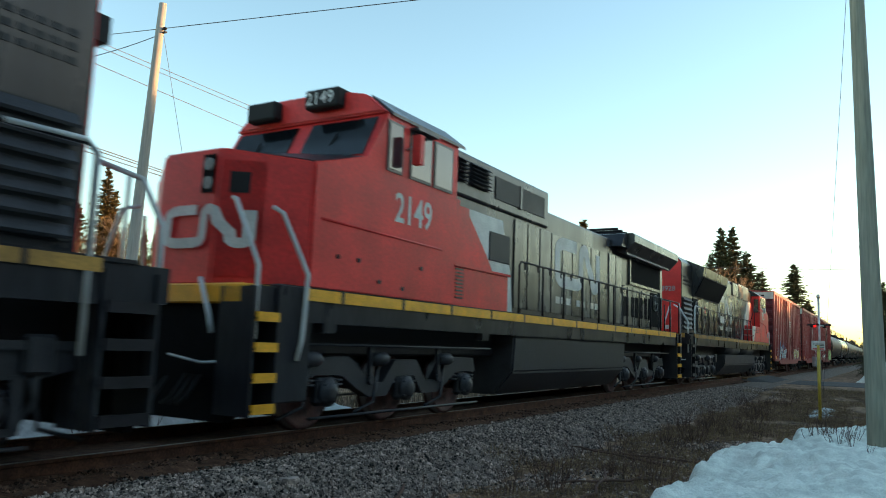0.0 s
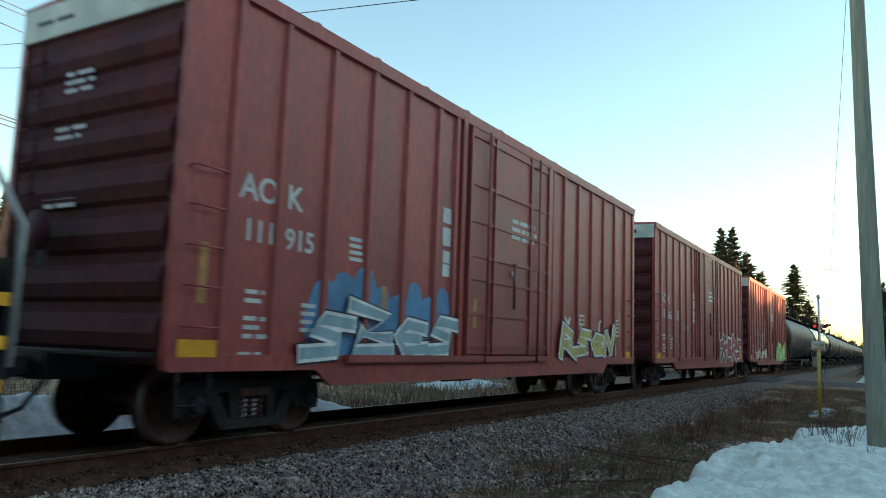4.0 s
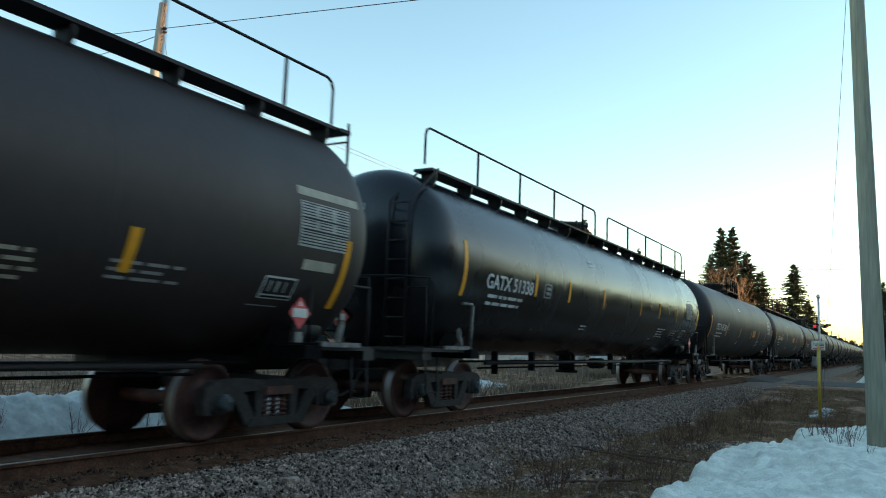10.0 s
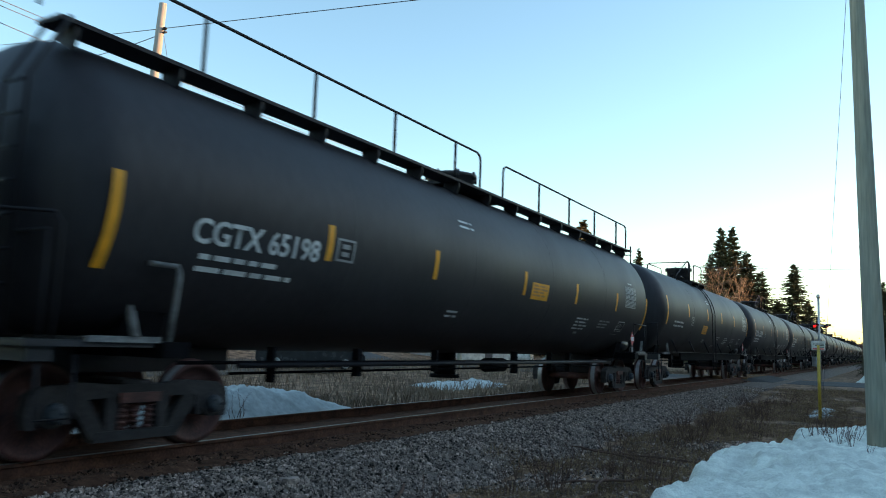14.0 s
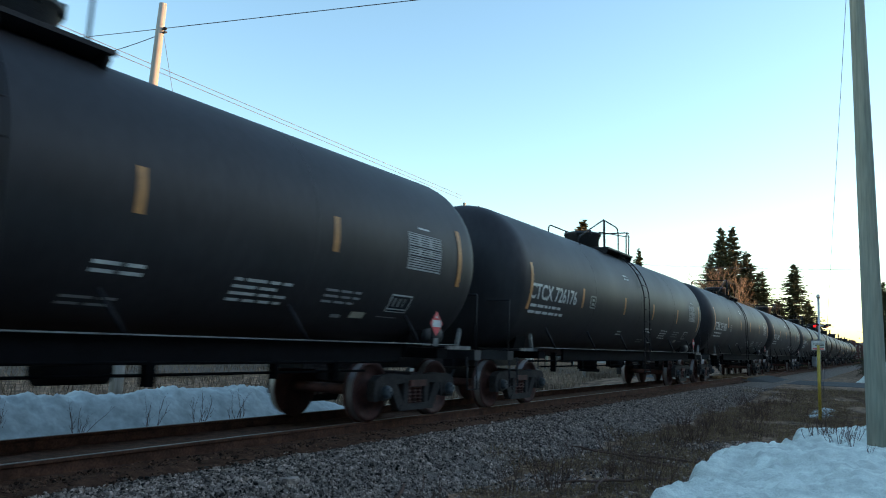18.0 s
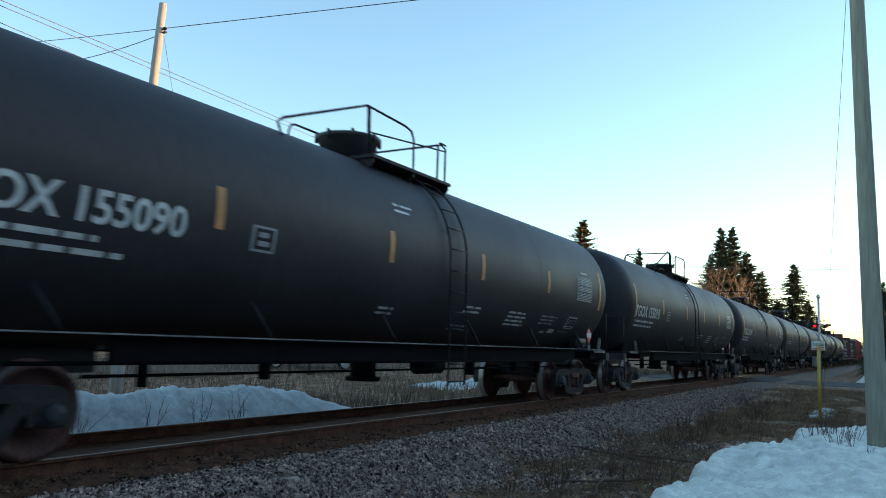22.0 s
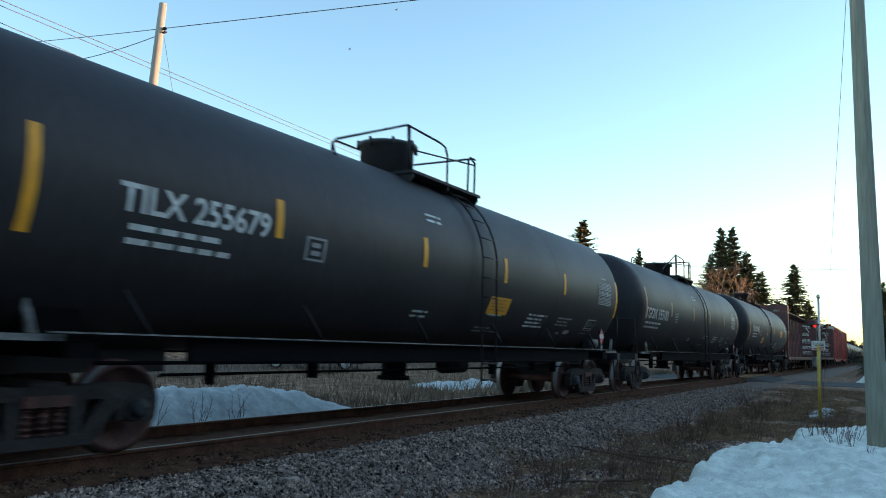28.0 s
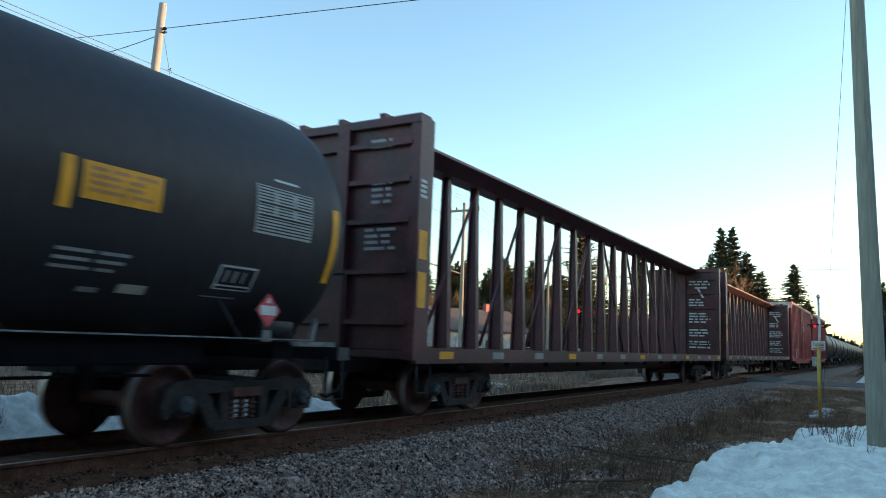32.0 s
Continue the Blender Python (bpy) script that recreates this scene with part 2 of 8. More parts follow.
def prism(bm, pts, y0, y1, plane="xz"):
    """Extrudes an outline: in xz along y, in xy along z, in yz along x."""
    def at(a, b, c):
        return {"xz": (a, c, b), "xy": (a, b, c), "yz": (c, a, b)}[plane]
    A = [bm.verts.new(at(a, b, y0)) for a, b in pts]
    B = [bm.verts.new(at(a, b, y1)) for a, b in pts]
    n = len(pts)
    bm.faces.new(A)
    bm.faces.new(B[::-1])
    for i in range(n):
        j = (i + 1) % n
        bm.faces.new((A[i], B[i], B[j], A[j]))


def mesh_of(name, bm):
    bmesh.ops.recalc_face_normals(bm, faces=bm.faces[:])
    me = bpy.data.meshes.new(name)
    bm.to_mesh(me)
    bm.free()
    return me


def part(name, bm, mat, parent, label="", at=None):
    me = bm if isinstance(bm, bpy.types.Mesh) else mesh_of(name, bm)
    if not me.materials:
        me.materials.append(mat)
    ob = new(name, me)
    if parent is not None:
        ob.parent = parent
    if at is not None:
        ob.location = at
    if label:
        ob["label"] = label
    if name.endswith("print") or name in ("brush_clump", "graffiti", "data_panel", "stencil_bar"):
        ob["kind"] = "stuff"
    return ob


def thing(name, label, category, at=(0, 0, 0), group="", kind=""):
    ob = new(name)
    ob.empty_display_size = 0.3
    ob.location = at
    return tagged(ob, label, category, group, kind)


def box_part(name, dims, mat, parent, label="", r=0.0):
    bm = bmesh.new()
    if r:
        rbx(bm, *dims, r)
    else:
        bx(bm, *dims)
    return part(name, bm, mat, parent, label)


def tube_part(name, pts, r, mat, parent, label="", seg=6):
    bm = bmesh.new()
    tube(bm, pts, r, seg)
    return part(name, bm, mat, parent, label)


FONTS = {}


def text_mesh(body, size, bold=0.0):
    key = (body, size, bold)
    if key not in FONTS:
        cu = bpy.data.curves.new("letters", "FONT")
        cu.body, cu.size, cu.offset, cu.resolution_u = body, size, bold, 3
        ob = bpy.data.objects.new("letters", cu)
        me = bpy.data.meshes.new_from_object(ob)
        bpy.data.objects.remove(ob)
        me.materials.clear()
        FONTS[key] = me
    return FONTS[key]


def flat_text(body, size, bold=0.0, wide=1.0):
    """Letters as a bmesh in the plane: x along, y up."""
    bm = bmesh.new()
    bm.from_mesh(text_mesh(body, size, bold))
    for v in bm.verts:
        v.co.x *= wide
    return bm


# ---- the place: ground, track, snow, trees, poles ----
def smooth(a, b, x):
    t = min(1.0, max(0.0, (x - a) / (b - a)))
    return t * t * (3 - 2 * t)


def ground_z(x, y):
    """Height of the earth; the rails' tops are at 0."""
    d = abs(y - D)
    z = -0.24 - 0.4 * smooth(1.9, 3.1, d)
    far = smooth(12, 30, y)
    z += 0.12 * noise.noise(Vector((x * 0.25, y * 0.25, 3))) * smooth(3, 5, d)
    z += 0.05 * noise.noise(Vector((x * 1.3, y * 1.3, 7))) * smooth(3, 4, d)
    z += 0.22 * far + 2.6 * smooth(34, 47, y) * (1 - smooth(45, 75, x))
    road = smooth(30, 38.5, x) * (1 - smooth(52, 62, x))
    z = z * (1 - road) - 0.26 * road if d < 25 else z
    return z


def axis_steps(*spans):
    """Runs of (start, end, step) joined into one list."""
    out = []
    for a, b, s in spans:
        n = max(1, round((b - a) / s))
        out += [a + (b - a) * i / n for i in range(n)]
    return out + [spans[-1][1]]


def sheet(name, xs, ys, height, mat):
    verts = [(x, y, height(x, y)) for x in xs for y in ys]
    n = len(ys)
    faces = [(i * n + j, (i + 1) * n + j, (i + 1) * n + j + 1, i * n + j + 1) for i in range(len(xs) - 1) for j in range(n - 1)]
    me = bpy.data.meshes.new(name)
    me.from_pydata(verts, [], faces)
    me.shade_smooth()
    me.materials.append(mat)
    return new(name, me)


ground = sheet("ground", axis_steps((-900, -60, 60), (-60, -8, 4), (-8, 40, 0.3), (40, 80, 1), (80, 200, 8), (200, 2600, 160)),
               axis_steps((-900, -40, 60), (-40, -4, 3), (-4, 16, 0.25), (16, 60, 2), (60, 200, 14), (200, 1500, 130)), ground_z, M["ground"])
tagged(ground, "dead brown grass and bare earth beside the railway", "ground", kind="structure")


def bed_z(x, y):
    d = abs(y - D)
    edge = 3.3 + 0.5 * noise.noise(Vector((x * 0.5, y * 0.2, 1)))
    return ground_z(x, y) + 0.035 - 0.12 * smooth(edge - 0.5, edge, d) + 0.03 * noise.noise(Vector((x * 4, y * 4, 2)))


ballast = sheet("ballast_bed", axis_steps((-60, -8, 3), (-8, 40, 0.2), (40, 120, 2), (120, 1500, 60)), axis_steps((D - 3.9, D + 3.9, 0.2)), bed_z, M["ballast"])
bed = sheet("track_bed", axis_steps((-60, -8, 3), (-8, 40, 0.25), (40, 120, 2), (120, 1500, 60)), axis_steps((D - 1.35, D + 1.35, 0.18)), lambda x, y: max(bed_z(x, y), -0.225) + 0.045 * (1 - smooth(1.1, 1.35, abs(y - D))) + 0.012 + 0.02 * noise.noise(Vector((x * 5, y * 5, 6))), M["bed"])
tagged(bed, "rust-stained stone between and beside the rails", "ballast", kind="structure")
tagged(ballast, "grey crushed stone bed under the railway track", "ballast", kind="structure")

# loose stones on the shoulder
rs = np.random.RandomState(4)
CUBE = np.array([(-1, -1, -1), (1, -1, -1), (1, 1, -1), (-1, 1, -1), (-1, -1, 1), (1, -1, 1), (1, 1, 1), (-1, 1, 1)], float)
CF = [(0, 3, 2, 1), (4, 5, 6, 7), (0, 1, 5, 4), (1, 2, 6, 5), (2, 3, 7, 6), (3, 0, 4, 7)]


def scatter_stones(name, count, place, size, mat):
    P = np.array([place() for k in range(count)])
    sz = size * rs.uniform(0.5, 1.25, count) * np.where(rs.rand(count) < 0.06, 1.7, 1.0)
    c = CUBE[None] * (0.7 + 0.6 * rs.rand(count, 8, 1)) * (sz[:, None] * rs.uniform(0.5, 1.0, (count, 3)))[:, None, :]
    for i, j in ((0, 1), (1, 2), (0, 2)):
        a = rs.uniform(0, 6.28, count)
        ca, sa = np.cos(a)[:, None], np.sin(a)[:, None]
        u, v = c[:, :, i].copy(), c[:, :, j].copy()
        c[:, :, i], c[:, :, j] = ca * u - sa * v, sa * u + ca * v
    P[:, 2] += sz * 0.3
    verts = (c + P[:, None, :]).reshape(-1, 3)
    faces = (np.array(CF)[None] + 8 * np.arange(count)[:, None, None]).reshape(-1, 4)
    me = bpy.data.meshes.new(name)
    me.from_pydata(verts.tolist(), [], faces.tolist())
    me.materials.append(mat)
    return new(name, me)


def on_shoulder():
    x = 3.5 + 33 * rs.rand() ** 1.9
    y = D - 1.25 - 2.0 * rs.rand() ** 0.8 - max(0, rs.normal(0, 0.3))
    return x, y, bed_z(x, y) if y > D - 3.4 else ground_z(x, y)


tagged(scatter_stones("ballast_stones", 95000, on_shoulder, 0.0118, M["stone"]), "loose grey crushed stones on the track shoulder", "stones", kind="stuff")


def on_bed():
    x = 2.5 + 26 * rs.rand() ** 1.5
    y = D - 0.83 - 0.55 * rs.rand()
    return x, y, max(bed_z(x, y), -0.225) + 0.045 * (1 - smooth(1.1, 1.35, abs(y - D)))


tagged(scatter_stones("rusty_stones", 9000, on_bed, 0.013, M["rust_stone"]), "rust-stained crushed stones along the rail", "stones", kind="stuff")


def on_verge():
    x = rs.uniform(5, 17)
    y = rs.uniform(1.5, 4.6)
    return x, y, ground_z(x, y)


tagged(scatter_stones("verge_stones", 9000, on_verge, 0.02, M["stone"]), "stray grey stones in the dead grass", "stones", kind="stuff")

# track: sleepers and two rails
track = thing("railway_track", "rusty railway track on timber sleepers in grey ballast", "track", (0, D, 0), kind="structure")
bm = bmesh.new()
bx(bm, -0.11, 0.11, -1.28, 1.28, -0.33, -0.185)
tie_mesh = mesh_of("sleeper", bm)
tie_mesh.materials.append(M["tie"])
for i in range(280):
    part("sleeper", tie_mesh, None, track, at=(-12 + 0.56 * i + random.uniform(-0.03, 0.03), random.uniform(-0.05, 0.05), random.uniform(-0.01, 0.01)))
for side in (-0.755, 0.755):
    bm = bmesh.new()
    for x0, x1 in ((-300, 1500),):
        prism(bm, [(side - 0.075, -0.185), (side + 0.075, -0.185), (side + 0.07, -0.165), (side + 0.012, -0.145), (side + 0.012, -0.045), (side + 0.036, -0.035), (side + 0.036, -0.006), (side - 0.036, -0.006), (side - 0.036, -0.035), (side - 0.012, -0.045), (side - 0.012, -0.145), (side - 0.07, -0.165)], x0, x1, "yz")
    r = part("rail", bm, M["rail"], track, "rusty steel rail with a polished head")
    bm = bmesh.new()
    bx(bm, -300, 1500, side - 0.02, side + 0.014, -0.005, 0.0)
    part("rail_head", bm, M["rail_head"], r)
bm = bmesh.new()
rbx(bm, -0.16, 0.16, -0.09, 0.09, 0.0, 0.02, 0.006)
plate = mesh_of("tie_plate", bm)
plate.materials.append(M["rail"])
for i in range(90):
    part("tie_plate", plate, None, track, at=(-12 + 0.56 * (i + 20), -0.755, -0.187))


# road across the track, with timber panels between the rails
def road_strip(name, ys, x_of, label):
    verts, faces = [], []
    n = 11
    for y in ys:
        a, b = x_of(y)
        for i in range(n):
            # the outer columns are the shoulders, which fall away into the ground
            x = a + (b - a) * min(max(i - 1, 0), n - 3) / (n - 3) + (-0.7 if i == 0 else 0.7 if i == n - 1 else 0)
            z = ground_z(x, y) + 0.012 if abs(y - D) > 2.6 else -0.03 - 0.215 * smooth(1.0, 2.6, abs(y - D))
            verts.append((x, y, z - (0.35 if i in (0, n - 1) else 0)))
    for j in range(len(ys) - 1):
        for i in range(n - 1):
            k = j * n + i
            faces.append((k, k + 1, k + n + 1, k + n))
    me = bpy.data.meshes.new(name)
    me.from_pydata(verts, [], faces)
    me.shade_smooth()
    me.materials.append(M["asphalt"])
    return tagged(new(name, me), label, "road", kind="structure")


road_strip("road", axis_steps((-60, 0, 2), (0, D - 0.86, 0.4)), lambda y: (43.3 + 0.06 * (D - y), 50.6 + 0.12 * (D - y)), "grey worn asphalt road up to the level crossing")
road_strip("road_beyond", axis_steps((D + 0.86, 14, 0.4), (14, 120, 3)), lambda y: (43 - 0.12 * (y - D), 50.4 + 0.1 * (y - D)), "grey asphalt road beyond the level crossing")
crossing = thing("crossing_panel", "timber level crossing panels between the rails", "crossing", (0, D, 0), kind="structure")
bm = bmesh.new()
rbx(bm, 43.2, 50.6, -0.12, 0.12, -0.18, -0.012, 0.01)
pm = mesh_of("plank", bm)
pm.materials.append(M["plank"])
for y in (-0.56, -0.28, 0.0, 0.28, 0.56, -1.0, 1.0):
    part("plank", pm, None, crossing, at=(0, y, 0))


# snow
def edge_y(x):
    wob = 0.16 * noise.noise(Vector((x * 0.9, 0, 5))) + 0.09 * noise.noise(Vector((x * 2.7, 0, 6))) + 0.04 * noise.noise(Vector((x * 7, 0, 6)))
    if x < 12.5:
        return 1.98 + 0.05 * x + wob
    return 2.66 - 0.16 * (x - 12.5) + 0.4 * smooth(17, 19, x) - 1.2 * smooth(20, 22, x) + wob


def mound_z(x, y):
    e = edge_y(x) - y
    end = min(22.3 - x + 0.9 * noise.noise(Vector((0, y * 0.5, 8))), 30)
    h = (0.34 * smooth(-0.05, 0.26, e) + 0.16 * smooth(0.3, 2.2, e)) * smooth(-0.2, 1.6, end) * (1.0 - 0.42 * smooth(13.2, 15.2, x))
    h *= 0.85 + 0.35 * noise.noise(Vector((x * 0.35, y * 0.5, 2)))
    h += (0.1 * noise.noise(Vector((x * 1.3, y * 2.0, 4))) + 0.1 * abs(noise.noise(Vector((x * 2.1, y * 4.6, 4)))) + 0.045 * abs(noise.noise(Vector((x * 5, y * 7, 9)))) + 0.03 * noise.noise(Vector((x * 9, y * 10, 4))) + 0.024 * abs(noise.noise(Vector((x * 17, y * 19, 7))))) * smooth(0, 0.35, e)
    inside = smooth(-0.05, 0.3, e) * smooth(-0.1, 0.4, end)
    return ground_z(x, y) - 0.25 * (1 - inside) + h + 0.02


snow = sheet("snow_bank", axis_steps((-6, 4, 0.5), (4, 6.5, 0.1), (6.5, 20, 0.05), (20, 23, 0.085)), axis_steps((-30, -4, 1.5), (-4, -0.5, 0.12), (-0.5, 3.3, 0.04)), mound_z, M["snow"])
tagged(snow, "old melting roadside snow bank with a crusted edge", "snow", kind="structure")


def ridge(name, x0, x1, y0, y1, crest, top, rough, mat, label, step=0.12):
    """A ploughed bank along the track: foot, crest and back."""
    def z(x, y):
        ends = smooth(x0, x0 + 0.8, x) * (1 - smooth(x1 - min(4.5, 0.4 * (x1 - x0)), x1, x))
        n1 = noise.noise(Vector((x * 0.6, y * 0.3, 9)))
        c = crest + 0.25 * n1
        t = smooth(y0 + 0.2 * n1, c, y) * (1 - smooth(c + 0.1, y1, y))
        return ground_z(x, y) - 0.08 + ends * t * (top + rough * noise.noise(Vector((x * 2.1, y * 2.1, 1))) + 0.5 * rough * noise.noise(Vector((x * 4, y * 6, 5))) + 0.5 * rough * noise.noise(Vector((x * 9, y * 14, 1))) + 0.3 * rough * noise.noise(Vector((x * 20, y * 24, 3))))
    return tagged(sheet(name, axis_steps((x0, x1, step)), axis_steps((y0 - 0.3, y1 + 0.3, step)), z, mat), label, "snow", kind="structure")


ridge("snow_bank_far", -6, 17.6, 11.45, 15.2, 12.6, 0.8, 0.11, M["snow_dirty"], "ploughed bank of bluish grey snow along the track", 0.075)
ridge("snow_patch", 2, 11.2, 15.2, 20, 17, 0.36, 0.1, M["snow"], "patch of old snow in the dead grass", 0.25)
ridge("snow_patch_small", 26.5, 33.5, 14.5, 18.4, 16, 0.26, 0.22, M["snow_dirty"], "thin dirty snow patch on brown grass", 0.25)
ridge("snow_remnant", 25.5, 31, 1.2, 2.6, 1.9, 0.13, 0.12, M["snow_dirty"], "small remnant of melting snow by a marker post", 0.12)
ridge("snow_roadside", 62, 76, -3, 2.5, 0.5, 1.5, 0.3, M["snow"], "roadside snow heap beyond the level crossing", 0.4)


# dead grass and bare twigs
def blades(name, count, place, height, width, mat, label):
    verts, faces = [], []
    for k in range(count):
        x, y, z = place()
        h, a, lean = height * rs.uniform(0.4, 1.3), rs.uniform(0, 6.28), rs.uniform(0.1, 0.9)
        b = rs.uniform(0, 6.28)
        w = width * rs.uniform(0.6, 1.4)
        dx, dy = math.cos(a) * w, math.sin(a) * w
        tx, ty = math.cos(b) * lean * h, math.sin(b) * lean * h
        o = len(verts)
        verts += [(x - dx, y - dy, z - 0.02), (x + dx, y + dy, z - 0.02), (x + tx * 0.45 + dx * 0.7, y + ty * 0.45 + dy * 0.7, z + h * 0.6), (x + tx * 0.45 - dx * 0.7, y + ty * 0.45 - dy * 0.7, z + h * 0.6), (x + tx, y + ty, z + h)]
        faces += [(o, o + 1, o + 2, o + 3), (o + 3, o + 2, o + 4)]
    me = bpy.data.meshes.new(name)
    me.from_pydata(verts, [], faces)
    me.materials.append(mat)
    return tagged(new(name, me), label, "grass", kind="stuff")


def verge_spot():
    while True:
        x, y = 4 + 34 * rs.rand() ** 1.3, rs.uniform(-1.5, 5.3)
        if y < edge_y(x) + 0.05 and x < 22:
            continue
        if noise.noise(Vector((x * 0.6, y * 0.6, 11))) > -0.25 + 0.5 * smooth(3.8, 5.0, y):
            return x, y, ground_z(x, y)


def litter(name, count, length, mat, label):
    """Broken stalks and twigs lying crosswise on the verge."""
    verts, faces = [], []
    for k in range(count):
        x, y, z = verge_spot()
        a, L, w = rs.uniform(0, 6.28), length * rs.uniform(0.3, 1.4), rs.uniform(0.002, 0.006)
        c, s = math.cos(a), math.sin(a)
        z += rs.uniform(0.005, 0.05)
        dz = rs.uniform(-0.15, 0.3) * L
        o = len(verts)
        verts += [(x - s * w, y + c * w, z), (x + s * w, y - c * w, z), (x, y, z + 1.6 * w), (x + c * L, y + s * L, z + max(dz, -0.02))]
        faces += [(o, o + 1, o + 3), (o + 1, o + 2, o + 3), (o + 2, o, o + 3)]
    me = bpy.data.meshes.new(name)
    me.from_pydata(verts, [], faces)
    me.materials.append(mat)
    return tagged(new(name, me), label, "twigs", kind="stuff")


litter("twig_litter", 15000, 0.34, M["twig"], "broken dead twigs lying on the verge")
litter("straw_litter", 9000, 0.22, M["straw"], "flattened pale straw lying on the verge")
blades("dead_grass", 22000, verge_spot, 0.13, 0.006, M["straw"], "flattened dead straw-coloured grass on the verge")


def far_spot():
    x, y = rs.uniform(2, 60), 12.5 + 24 * rs.rand() ** 1.6
    return x, y, ground_z(x, y)


blades("dead_grass_beyond", 24000, far_spot, 0.3, 0.016, M["brush"], "rough brown dead grass beyond the track")


def shrub(label, x, y, stems, height, spread, mat=None, rad=0.006, base=None):
    ob = thing("bare_shrub", label, "shrub", (x, y, (base or ground_z)(x, y) - 0.02), group="bare shrubs")
    bm = bmesh.new()
    for s in range(stems):
        a, r0 = random.uniform(0, 6.28), random.uniform(0, spread * 0.3)
        p = Vector((math.cos(a) * r0, math.sin(a) * r0, 0))
        d = Vector((math.cos(a) * random.uniform(0.1, 0.7), math.sin(a) * random.uniform(0.1, 0.7), 1)).normalized()
        h = height * random.uniform(0.5, 1.1)
        n = 5
        r = rad * random.uniform(0.7, 1.4)
        for i in range(n):
            q = p + d * h / n
            cyl(bm, p, q, r, 4, r * 0.8, caps=False)
            r *= 0.8
            if i > 0:
                for k in range(2):
                    e = (d + Vector((random.uniform(-1, 1), random.uniform(-1, 1), random.uniform(0, 0.8)))).normalized()
                    cyl(bm, q, q + e * h * random.uniform(0.1, 0.28), r * 0.7, 3, r * 0.3, caps=False)
            d = (d + Vector((random.uniform(-0.3, 0.3), random.uniform(-0.3, 0.3), 0.1))).normalized()
            p = q
    part("brush_clump", bm, mat or M["twig"], ob)
    return ob


for x, y, n, h, sp in ((9.6, 3.9, 26, 0.62, 0.7), (9.0, 4.2, 14, 0.5, 0.5), (7.2, 4.4, 10, 0.42, 0.5), (13.4, 4.3, 16, 0.5, 0.7), (16.6, 3.6, 20, 0.6, 0.8), (20.5, 3.9, 22, 0.75, 0.9), (23.5, 3.4, 24, 0.8, 1.0), (18.6, 2.6, 12, 0.5, 0.7), (27, 4.2, 20, 0.8, 1.0), (30, 3.2, 20, 0.8, 1.0)):
    shrub("leafless brown twiggy shrub in dead grass", x, y, n, h, sp)
for x, y, n, h, sp in ((17.0, 1.35, 16, 0.5, 0.9), (18.2, 1.1, 18, 0.55, 1.0), (16.2, 0.85, 13, 0.45, 0.8), (19.3, 1.5, 16, 0.55, 1.0), (17.6, 0.7, 14, 0.5, 0.9), (13.6, 0.55, 5, 0.3, 0.4), (12.6, 0.3, 4, 0.25, 0.4)):
    shrub("bare twigs sticking out of the snow", x, y, n, h, sp, base=mound_z)
for i in range(12):
    shrub("bare brush on the ploughed snow bank", -1 + 1.15 * i + random.uniform(-0.3, 0.3), 11.75 + random.uniform(-0.1, 0.2), 7, 0.7, 0.4, None, 0.006)

rv = random.Random(12)
for i in range(34):
    x = rv.uniform(11, 31)
    y = rv.uniform(2.9, 4.9)
    if y < edge_y(x) + 0.3:
        y += 1.0
    shrub("leafless brown twiggy shrub in dead grass", x, y, rv.randint(10, 18), rv.uniform(0.22, 0.5), 0.9)

# a flat pale stone on the shoulder
slab = thing("flat_stone", "flat pale grey stone lying on the track shoulder", "stone", (6.25, 5.5, bed_z(6.25, 5.5)))
bm = bmesh.new()
ring = [(0.15 * math.cos(a) * random.uniform(0.6, 1.15), 0.11 * math.sin(a) * random.uniform(0.7, 1.1)) for a in [i * math.pi / 4 for i in range(8)]]
prism(bm, ring, -0.03, 0.03, "xy")
bmesh.ops.bevel(bm, geom=bm.edges[:], offset=0.015, segments=2, affect="EDGES")
part("block", bm, M["stone"], slab)

# sawn branch lying on the verge
for k, (x, y, a) in enumerate(((9.6, 3.3, 10), (13.4, 3.6, 100), (12.9, 3.9, 75), (10.6, 3.2, 150), (7.5, 4.95, 22))):
    log = thing("fallen_branch", "dead fallen branch lying in the grass", "branch", (x, y, ground_z(x, y) + 0.03), group="fallen branches")
    log.rotation_euler = (0, 0, radians(a))
    bm = bmesh.new()
    line = [(-0.9 + 0.3 * i, random.uniform(-0.07, 0.07), 0.012 * i + random.uniform(-0.01, 0.02)) for i in range(8)]
    tube(bm, line, 0.024, 7)
    for v in bm.verts:
        q = 1.15 - 0.3 * (v.co.x + 0.9)
        c = line[min(7, max(0, round((v.co.x + 0.9) / 0.3)))]
        v.co.y, v.co.z = c[1] + (v.co.y - c[1]) * q, c[2] + (v.co.z - c[2]) * q
    part("wood", bm, M["twig"], log)


